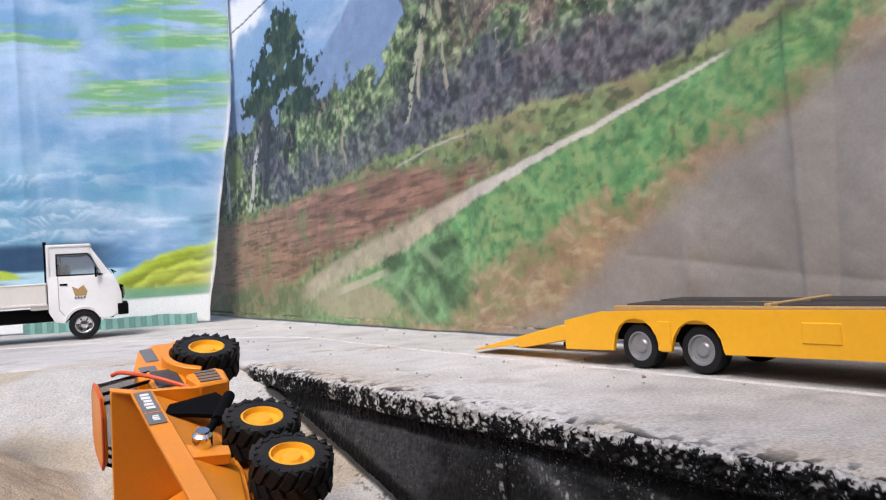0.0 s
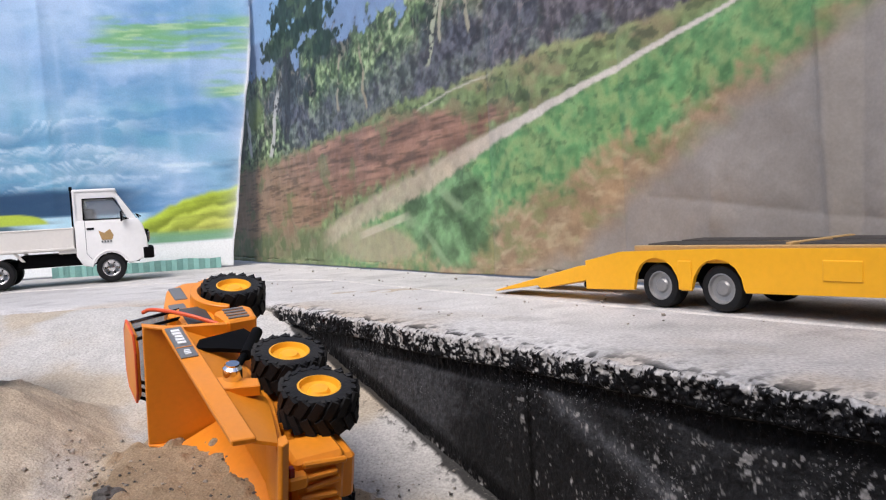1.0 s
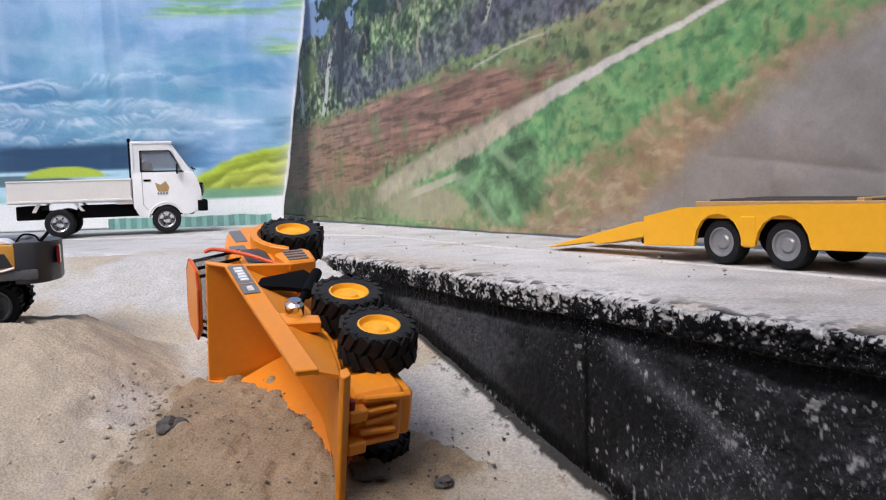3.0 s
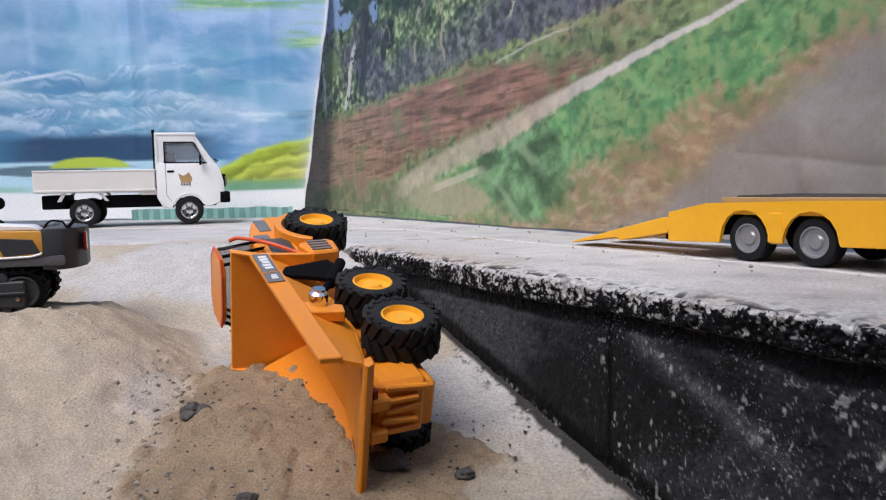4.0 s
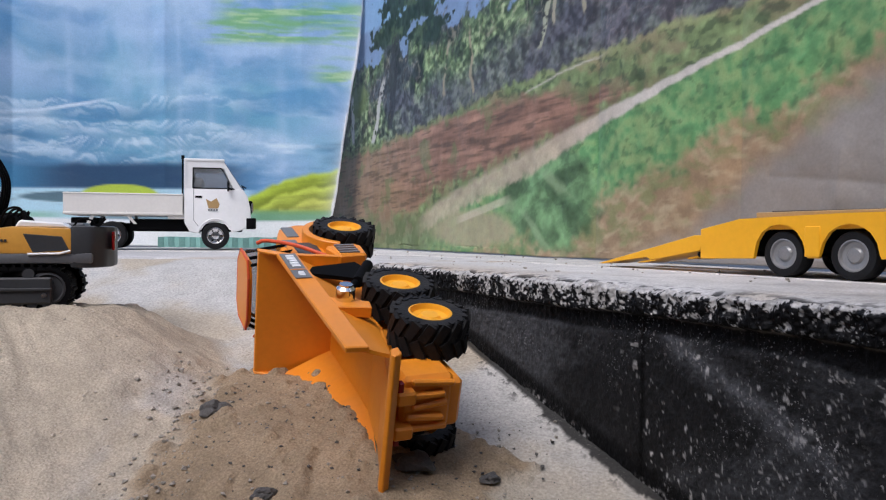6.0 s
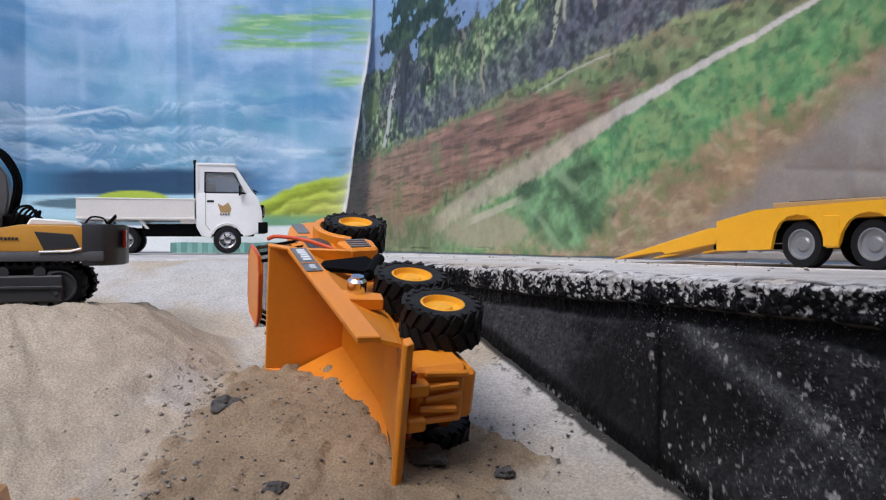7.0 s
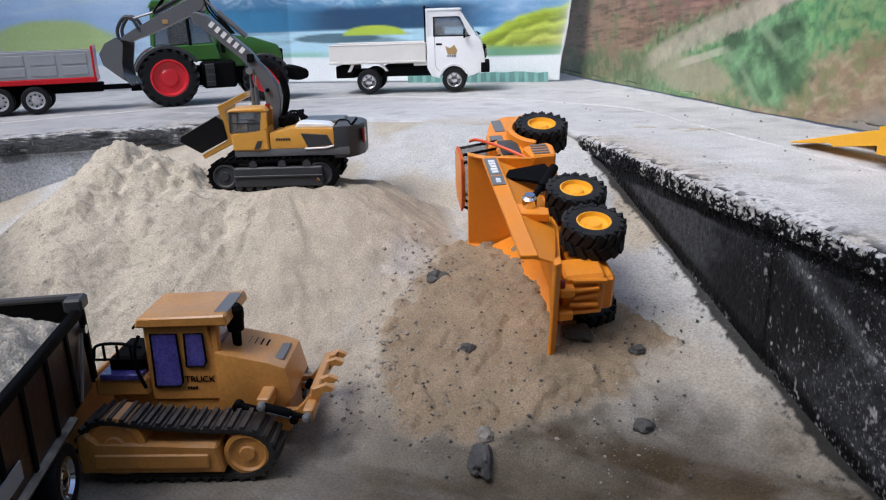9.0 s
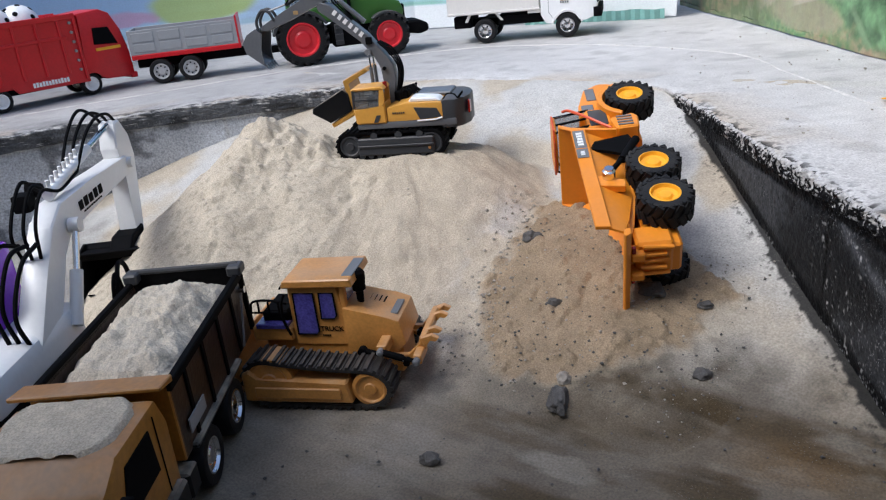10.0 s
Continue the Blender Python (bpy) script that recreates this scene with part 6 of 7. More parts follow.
    for k in range(5):
        part("tooth", prism(near([(-0.146, 0.0925), (-0.142, 0.094), (-0.136, 0.083)]), yb - 0.018 + k * 0.0078, yb - 0.0142 + k * 0.0078, "y"), steel_grey, bu)
    # hoses at the foot of the boom
    for k in range(4):
        y = 0.044 + 0.005 * k
        p = bend([(0.036, y, 0.038), (0.043 + 0.001 * k, y, 0.060), (0.045 + 0.001 * k, y, 0.084), (0.034 + 0.001 * k, y, 0.104 + 0.001 * k), (0.020, y + 0.001, 0.118)], 6)
        part("hose", tube(p, 0.0012, 6), black, th)
    for k in range(5):
        y = 0.03 + 0.01 * k
        p = bend([(0.044, y, 0.036), (0.050 + 0.003 * k, y, 0.054), (0.062, y, 0.057 - 0.002 * k), (0.068, y, 0.044)], 6)
        part("hose", tube(p, 0.0012, 6), black, th)
    for k in range(3):
        y = yb - 0.006 + 0.006 * k
        p = bend([(-0.104, y, 0.178), (-0.078, y, 0.207 + 0.003 * k), (-0.058, y, 0.212 + 0.002 * k), (-0.044, y, 0.196), (-0.036 + 0.002 * k, y, 0.176), (-0.012, y, 0.150)], 6)
        part("hose", tube(p, 0.0011, 6), black, th)
    part("pump_block", box(0.036, 0.056, 0.04, 0.075, 0.036, 0.050, 0.002), black, th)
    part("beacon", lathe([(0, 0.060), (0.003, 0.060), (0.003, 0.068), (0, 0.069)], 10, "z", (0.030, 0.018, 0)), lens_red, cab)


excavator()


# ---- tipping bed standing behind the excavator ----
def tipping_bed():
    d = Vector((0.906, 0.423, 0)).normalized()
    m = Matrix.Translation((-0.561, 0.614, 0.0)) @ Matrix.Rotation(math.atan2(d.y, d.x), 4, "Z") @ Matrix.Translation((0, 0.125, 0))
    th = thing("dumper_skip", m, "amber toy dumper skip with black tipping tray", "toy dumper")
    part("frame", prism([(-0.085, -0.006), (-0.048, 0.012), (-0.058, 0.058), (-0.020, 0.075), (-0.016, 0.070), (-0.050, 0.054), (-0.040, 0.008), (-0.082, -0.012)], -0.020, 0.035, "y", 0.001), amber, th)
    part("tray", prism([(-0.112, 0.012), (-0.110, 0.020), (-0.060, 0.046), (-0.052, 0.040), (-0.048, 0.014), (-0.085, -0.004)], -0.022, 0.037, "y", 0.001), dusty_black, th, "black tray")
    part("body", box(-0.03, 0.03, -0.015, 0.03, -0.075, 0.030, 0.003), amber, th)
    for x in (-0.02, 0.025):
        wheel(th, x, -0.018, -0.068, 0.018, 0.012, -1, 0.009, rim_grey)
        wheel(th, x, 0.033, -0.068, 0.018, 0.012, 1, 0.009, rim_grey)


tipping_bed()


# ---- ochre bulldozer ----
def bulldozer():
    d = Vector((0.914, 0.406, 0)).normalized()
    m = SEAT @ Matrix.Translation((-0.415, 0.353, 0.0)) @ Matrix.Rotation(math.atan2(d.y, d.x), 4, "Z")
    th = thing("bulldozer", m, "worn ochre toy bulldozer on crawler tracks beside the sand", "toy bulldozer")
    for y0, near in ((-0.050, True), (0.066, False)):
        t = crawler(th, -0.095, 0.072, y0, y0 + 0.034, -0.214, -0.153, cleat, ochre, n=40, lug=0.003, sag=0.004, fall=0.24)
        yo = y0 if near else y0 + 0.034
        part("track_frame", prism([(-0.094, -0.206), (-0.094, -0.172), (-0.085, -0.168), (-0.078, -0.180), (0.025, -0.180), (0.030, -0.206)], y0 - 0.004, y0 + 0.037, "y", 0.002), ochre, t)
        part("plate", box(-0.080, 0.018, yo - 0.006 if near else yo, yo if near else yo + 0.006, -0.200, -0.187, 0.001), ochre, t)
    # body and cab
    part("body", box(-0.085, 0.075, 0.002, 0.056, -0.200, -0.150, 0.003), ochre, th)
    cab = part("cab", prism([(-0.048, -0.165), (-0.048, -0.092), (0.010, -0.092), (0.016, -0.135), (0.016, -0.165)], 0.0, 0.056, "y", 0.002), ochre, th)
    roof = part("roof", prism([(-0.053, -0.093), (-0.050, -0.084), (0.028, -0.082), (0.030, -0.092)], -0.005, 0.061, "y", 0.0015), ochre, cab)
    part("roof_vent", box(0.016, 0.0285, 0.004, 0.052, -0.0825, -0.0812, 0.0004), badge, roof)
    part("roof_edge", tube([(-0.053, -0.006, -0.092), (-0.055, 0.02, -0.091), (-0.053, 0.062, -0.092)], 0.0012, 6), black, roof)
    for x0, x1, s0 in ((-0.042, -0.017, 0.002), (-0.012, 0.006, 0.0)):
        zl = -0.150 if x0 < -0.03 else -0.131
        w = part("door_window", prism([(x0, zl), (x0 + 0.001, -0.100), (x1 - 0.001, -0.100), (x1, zl + 0.004), (x1 - 0.003, zl)], -0.0016, 0.0012, "y", 0.0006), purple, cab, "purple tinted window")
        part("window_frame", tube([(x0, -0.0014, zl), (x0 + 0.001, -0.0014, -0.100), (x1 - 0.001, -0.0014, -0.100), (x1, -0.0014, zl + 0.004), (x1 - 0.003, -0.0014, zl), (x0, -0.0014, zl)], 0.0010, 6), black, w)
    part("rear_window", prism([(0.0105, -0.098), (0.0115, -0.098), (0.0165, -0.128), (0.0150, -0.128)], 0.008, 0.048, "y"), purple, cab)
    part("corner_post", box(0.012, 0.018, 0.0, 0.008, -0.135, -0.092, 0.001), ochre, cab)
    cu = bpy.data.curves.new("lettering", "FONT")
    cu.body, cu.size, cu.extrude, cu.align_x = "TRUCK", 0.0082, 0.0003, "LEFT"
    cu.materials.append(black)
    tx = new("lettering", cu)
    tx.parent, tx.matrix_basis = cab, pose(-0.0155, -0.0006, -0.1465, 90, 0, 0)
    tx.scale = (1.0, 1, 1)
    bars("mark", cab, black, -0.014, -0.004, -0.1530, -0.1510, -0.0006, 4)
    # engine housing
    eng = part("engine_housing", prism([(0.014, -0.172), (0.014, -0.117), (0.060, -0.128), (0.076, -0.133), (0.082, -0.160), (0.070, -0.172)], -0.004, 0.060, "y", 0.002, seg=2), ochre, th)
    for k in range(4):
        part("slot", box(0.034 + k * 0.0055, 0.0362 + k * 0.0055, 0.030, 0.044, -0.1245 - 0.0012 * k, -0.1222 - 0.0012 * k, 0), black, eng)
    part("vent_panel", box(0.058, 0.072, 0.010, 0.044, -0.1315, -0.1292, 0.0004, m=Matrix.Identity(4)), badge, eng)
    ex = part("exhaust", lathe([(0, -0.13), (0.0035, -0.13), (0.0045, -0.108), (0.0075, -0.106), (0.0078, -0.097), (0.0085, -0.095), (0.0085, -0.086), (0.0055, -0.082), (0, -0.082)], 16, "z", (0.028, 0.022, 0)), black, th)
    # drawn tool frame at the end
    for y in (-0.006, 0.062):
        part("arm", prism([(0.060, -0.178), (0.060, -0.170), (0.085, -0.172), (0.104, -0.150), (0.112, -0.146), (0.108, -0.156), (0.094, -0.182), (0.080, -0.186)], y - 0.003, y + 0.003, "y", 0.001), ochre, th)
        cy = part("cylinder", tube([(0.034, y - 0.007, -0.164), (0.056, y - 0.007, -0.170)], 0.0035, 10), black, th)
        part("piston_rod", tube([(0.054, y - 0.007, -0.1695), (0.082, y - 0.007, -0.177)], 0.0017, 8), chrome, cy)
        part("pin", lathe([(0, y - 0.012), (0.0045, y - 0.012), (0.0045, y - 0.003), (0, y - 0.003)], 12, "y", (0.034, 0, -0.164)), black, cy)
        part("pin", lathe([(0, y - 0.012), (0.0038, y - 0.012), (0.0038, y - 0.003), (0, y - 0.003)], 12, "y", (0.083, 0, -0.177)), black, cy)
    part("crossbar", box(0.098, 0.106, -0.010, 0.066, -0.160, -0.149, 0.0015), ochre, th)
    part("crossbar", box(0.085, 0.091, -0.008, 0.064, -0.184, -0.176, 0.0015), ochre, th)
    for y in (-0.008, 0.010, 0.046, 0.064):
        part("claw", prism([(0.100, -0.150), (0.112, -0.146), (0.120, -0.150), (0.116, -0.154), (0.110, -0.152), (0.104, -0.162)], y - 0.003, y + 0.003, "y", 0.0006), ochre, th)
    cy = part("blade_cylinder", tube([(0.060, -0.030, -0.156), (0.084, -0.030, -0.163)], 0.0038, 10), black, th, "black blade cylinder")
    part("piston_rod", tube([(0.082, -0.030, -0.1625), (0.098, -0.030, -0.167)], 0.0024, 8), black, cy)
    for x, zz in ((0.060, -0.156), (0.098, -0.167)):
        part("bolt", lathe([(0, -0.035), (0.0020, -0.035), (0.0042, -0.033), (0.0042, -0.026), (0, -0.026)], 12, "y", (x, 0, zz)), badge, cy)
    part("cylinder_mount", box(0.055, 0.066, -0.028, 0.004, -0.162, -0.150, 0.001), ochre, th)
    part("cylinder_mount", box(0.094, 0.103, -0.028, 0.004, -0.172, -0.161, 0.001), ochre, th)
    # guard rail and blade at the other end
    part("front_deck", box(-0.096, -0.048, -0.004, 0.060, -0.158, -0.140, 0.002), ochre, th)
    part("front_panel", box(-0.090, -0.052, -0.006, 0.02, -0.142, -0.136, 0.001), purple, th)
    part("engine_block", box(-0.085, -0.052, 0.004, 0.052, -0.140, -0.124, 0.003), black, th)
    r = part("guard_rail", tube(bend([(-0.050, -0.002, -0.112), (-0.070, -0.002, -0.108), (-0.090, -0.002, -0.110), (-0.094, -0.002, -0.122)], 5), 0.0014, 6), black, th)
    for x in (-0.060, -0.072, -0.084):
        part("rail_post", tube([(x, -0.002, -0.110), (x, -0.002, -0.124)], 0.0012, 6), black, r)
    part("rail_lower", tube([(-0.050, -0.002, -0.123), (-0.094, -0.002, -0.123)], 0.0012, 6), black, r)
    part("grab_bar", tube(bend([(-0.050, -0.004, -0.150), (-0.055, -0.006, -0.130), (-0.054, -0.006, -0.110), (-0.050, -0.004, -0.100)], 4), 0.0016, 6), black, cab)
    part("blade", prism([(-0.112, -0.210), (-0.118, -0.180), (-0.114, -0.150), (-0.110, -0.150), (-0.112, -0.180), (-0.106, -0.208)], -0.045, 0.095, "y", 0.001), ochre, th)


bulldozer()


# ---- green tractor and its trailer ----
def tractor():
    d = Vector((0.676, 0.737, 0)).normalized()
    m = Matrix.Translation((-1.139, 1.096, 0.002)) @ Matrix.Rotation(math.atan2(d.y, d.x), 4, "Z")
    th = thing("tractor", m, "green toy farm tractor with large red rims", "toy tractor")
    for y, s in ((0.018, -1), (0.118, 1)):
        wheel(th, 0.0, y, 0.056, 0.055, 0.036, s, 0.036, redrim, lugs=20, lug_h=0.003)
        wheel(th, 0.195, y, 0.045, 0.044, 0.030, s, 0.029, redrim, lugs=18, lug_h=0.0026)
    part("chassis", box(-0.02, 0.235, 0.045, 0.09, 0.035, 0.075, 0.004), black, th)
    part("side_tank", box(0.065, 0.135, 0.012, 0.042, 0.030, 0.085, 0.005), black, th)
    part("step", box(0.072, 0.090, 0.004, 0.014, 0.035, 0.080, 0.001), charcoal, th)
    for k in range(3):
        part("tread", box(0.072, 0.090, 0.000, 0.012, 0.042 + k * 0.014, 0.045 + k * 0.014), charcoal, th)
    part("bonnet", prism([(0.105, 0.070), (0.105, 0.140), (0.180, 0.130), (0.232, 0.112), (0.240, 0.090), (0.235, 0.070)], 0.042, 0.094, "y", 0.006, seg=2), green, th)
    part("grille", box(0.232, 0.2415, 0.046, 0.090, 0.072, 0.104, 0.002), black, th)
    part("front_weight", prism([(0.235, 0.040), (0.235, 0.066), (0.270, 0.066), (0.292, 0.056), (0.292, 0.040), (0.270, 0.034)], 0.03, 0.106, "y", 0.004), black, th)
    for y in (0.020, 0.116):
        ar = [(0.068 * math.cos(a), 0.056 + 0.064 * math.sin(a)) for a in np.linspace(0.5, 2.9, 14)] + [(0.062 * math.cos(a), 0.056 + 0.058 * math.sin(a)) for a in np.linspace(2.9, 0.5, 14)]
        part("rear_fender", prism(ar, y - 0.020, y + 0.020, "y", 0.0006), charcoal, th)
        ar = [(0.195 + 0.053 * math.cos(a), 0.045 + 0.051 * math.sin(a)) for a in np.linspace(0.5, 2.3, 10)] + [(0.195 + 0.049 * math.cos(a), 0.045 + 0.047 * math.sin(a)) for a in np.linspace(2.3, 0.5, 10)]
        part("front_fender", prism(ar, y - 0.014, y + 0.014, "y", 0.0006), charcoal, th)
    cab = part("cab", prism([(-0.020, 0.085), (-0.024, 0.118), (0.100, 0.122), (0.108, 0.085)], 0.024, 0.112, "y", 0.004), green, th)
    for x0, x1 in ((-0.022, -0.014), (0.050, 0.048), (0.100, 0.088)):
        for y in (0.027, 0.109):
            part("post", tube([(x0, y, 0.118), (x1, y, 0.196)], 0.0035, 8), green if x0 != 0.05 else black, cab)
    part("roof", prism([(-0.024, 0.194), (-0.016, 0.208), (0.085, 0.208), (0.096, 0.194)], 0.020, 0.116, "y", 0.004, seg=2), green, cab)
    for y in (0.027, 0.109):
        part("side_glass", prism([(-0.021, 0.120), (0.098, 0.122), (0.088, 0.194), (-0.014, 0.194)], y - 0.0004, y + 0.0004, "y"), smoke_glass, cab)
    part("rear_glass", prism([(-0.0225, 0.12), (-0.0215, 0.12), (-0.0145, 0.194), (-0.0155, 0.194)], 0.03, 0.106, "y"), smoke_glass, cab)
    part("seat", box(0.01, 0.045, 0.05, 0.086, 0.118, 0.165, 0.005), black, cab)
    part("exhaust", tube([(0.115, 0.034, 0.10), (0.115, 0.034, 0.185)], 0.004, 10), black, th)
    part("drawbar", box(-0.075, -0.02, 0.062, 0.074, 0.030, 0.040, 0.001), black, th)
    part("rear_light", box(-0.040, -0.034, 0.012, 0.024, 0.100, 0.112, 0.001), lens_red, th)


tractor()


def tipping_trailer():
    d = Vector((0.70, 0.71, 0)).normalized()
    m = Matrix.Translation((-1.374, 0.88, 0.002)) @ Matrix.Rotation(math.atan2(d.y, d.x), 4, "Z")
    th = thing("farm_trailer", m, "grey and red toy tipping trailer on four wheels", "toy trailer")
    W = 0.096
    for x in (0.002, 0.066):
        for y, s in ((0.008, -1), (W - 0.008, 1)):
            wheel(th, x, y, 0.0255, 0.0265, 0.020, s, 0.0165, alloy, holes=8)
    part("frame", box(-0.05, 0.19, 0.03, W - 0.03, 0.034, 0.052, 0.002), black, th)
    part("red_rail", box(-0.054, 0.182, -0.001, W + 0.001, 0.055, 0.0655, 0.0015), red, th)
    part("floor", box(-0.05, 0.178, 0.002, W - 0.002, 0.0655, 0.069), light_grey, th)
    for y in (0.0015, W - 0.0015):
        s = part("side_board", box(-0.052, 0.178, y - 0.0015, y + 0.0015, 0.0655, 0.117, 0.0006), light_grey, th)
        yo = y - 0.002 if y < 0.05 else y + 0.002
        for k in range(4):
            x = -0.046 + k * 0.056
            for z0, z1 in ((0.071, 0.088), (0.092, 0.111)):
                part("panel", box(x, x + 0.046, yo - 0.0008, yo + 0.0008, z0, z1, 0.0006), light_grey, s)
    part("tailboard", box(-0.054, -0.051, 0.0, W, 0.0655, 0.117, 0.0006), light_grey, th)
    part("headboard", box(0.177, 0.181, -0.001, W + 0.001, 0.062, 0.125, 0.0006), red, th)
    part("drawbar", box(0.18, 0.27, W / 2 - 0.006, W / 2 + 0.006, 0.036, 0.046, 0.001), black, th)


tipping_trailer()


def cargo_truck():
    d = Vector((0.16, 0.98, 0)).normalized()
    m = Matrix.Translation((-1.449, 0.759, 0.002)) @ Matrix.Rotation(math.atan2(d.y, d.x), 4, "Z")
    th = thing("cargo_truck", m, "bright red wooden toy cargo truck with high sides", "toy truck")
    W = 0.10
    for x in (0.0, -0.185, -0.235):
        for y, s in ((0.010, -1), (W - 0.010, 1)):
            wheel(th, x, y, 0.0215, 0.0225, 0.016, s, 0.0145, white, lugs=0)
    part("chassis", box(-0.30, 0.09, 0.02, W - 0.02, 0.026, 0.040, 0.002), black, th)
    part("box_floor", box(-0.31, -0.004, 0.002, W - 0.002, 0.040, 0.046), red, th)
    for y in (0.0, W):
        s = part("box_side", prism([(-0.31, 0.046), (-0.21, 0.046), (-0.16, 0.046), (-0.150, 0.030), (-0.004, 0.028), (-0.004, 0.166), (-0.31, 0.168)], y - 0.0025, y + 0.0025, "y", 0.0008), red, th)
        yo = y - 0.004 if y == 0 else y + 0.004
        part("rail", box(-0.31, -0.004, yo - 0.002, yo + 0.002, 0.158, 0.169, 0.001), red, s)
        part("rail", box(-0.31, -0.030, yo - 0.002, yo + 0.002, 0.120, 0.127, 0.001), red, s)
        for x in (-0.27, -0.225, -0.18, -0.135, -0.09, -0.045):
            part("rib", box(x, x + 0.006, yo - 0.002, yo + 0.002, 0.052, 0.160, 0.001), red, s)
        for k in range(6):
            part("peg", lathe([(0, yo - 0.003), (0.003, yo - 0.003), (0.003, yo + 0.003), (0, yo + 0.003)], 8, "y", (-0.018, 0, 0.056 + k * 0.019)), rim_grey, s)
        part("side_bar", box(-0.012, -0.006, yo - 0.003, yo + 0.003, 0.034, 0.160, 0.001), red, s)
    bars("mark", th, white, -0.120, -0.045, 0.036, 0.046, -0.0032, 12, 0.25)
    part("tailboard", box(-0.312, -0.308, 0.0, W, 0.04, 0.168), red, th)
    part("headboard", box(-0.006, -0.002, 0.0, W, 0.028, 0.166), red, th)
    arch = [(0.004 + 0.027 * math.cos(a), 0.021 + 0.027 * math.sin(a)) for a in np.linspace(math.pi * 0.93, 0.2, 10)]
    prof = [(-0.002, 0.044)] + arch[1:] + [(0.090, 0.022), (0.097, 0.030), (0.096, 0.075), (0.086, 0.125), (0.070, 0.160), (0.050, 0.170), (-0.002, 0.166)]
    cab = part("cab", prism(prof, -0.002, W + 0.002, "y", 0.004, seg=2), red, th)
    for y in (-0.003, W + 0.003):
        wn = part("cab_window", prism([(0.022, 0.100), (0.026, 0.134), (0.060, 0.132), (0.074, 0.096)], y - 0.0012, y + 0.0012, "y", 0.0008), black, cab)
        part("stripe", box(0.024, 0.078, y - 0.0012, y + 0.0012, 0.086, 0.092), hub_yellow, cab)
    part("windscreen", prism([(0.0985, 0.082), (0.0895, 0.125), (0.0875, 0.125), (0.0965, 0.082)], 0.008, W - 0.008, "y"), black, cab)
    part("headlight", box(0.094, 0.0985, 0.002, 0.016, 0.036, 0.050, 0.001), white, cab)
    part("bumper", box(0.088, 0.103, -0.002, W + 0.002, 0.018, 0.030, 0.002), red, cab)


cargo_truck()


def dotted_ball(x, y, z, r):
    th = thing("ball", Matrix.Translation((x, y, z)), "white ball with black dots in the red truck", "ball", "dotted balls")
    b = part("shell", lathe([(r * math.cos(a), r * math.sin(a)) for a in np.linspace(-math.pi / 2 + 0.001, math.pi / 2 - 0.001, 16)], 28, "z"), white, th)
    bm = BM()
    rnd = random.Random(int(x * 1000))
    for i in range(26):
        k = (i + 0.5) / 26
        ph, tt = math.acos(1 - 2 * k), i * 2.39996
        v = Vector((math.sin(ph) * math.cos(tt), math.sin(ph) * math.sin(tt), math.cos(ph)))
        q = v.to_track_quat("Z", "Y").to_matrix().to_4x4()
        lathe([(0, 0.0006), (r * 0.13, 0.0004), (r * 0.13, -0.002)], 10, "z", (0, 0, 0), bm, Matrix.Translation(v * r) @ q @ Matrix.Rotation(rnd.random(), 4, "Z"))
    part("dot", bm, black, th, "black dots")


for bx in (-0.095, -0.145, -0.205):
    dd = Vector((0.16, 0.98, 0)).normalized()
    p = Vector((-1.449, 0.759, 0)) + dd * bx + Vector((-dd.y, dd.x, 0)) * 0.05
    dotted_ball(p.x, p.y, 0.160, 0.040)


# ---- black and ochre tipper loaded with sand ----
F, LAT = Vector((0.56, -0.83, 0)).normalized(), Vector((0.83, 0.56, 0)).normalized()


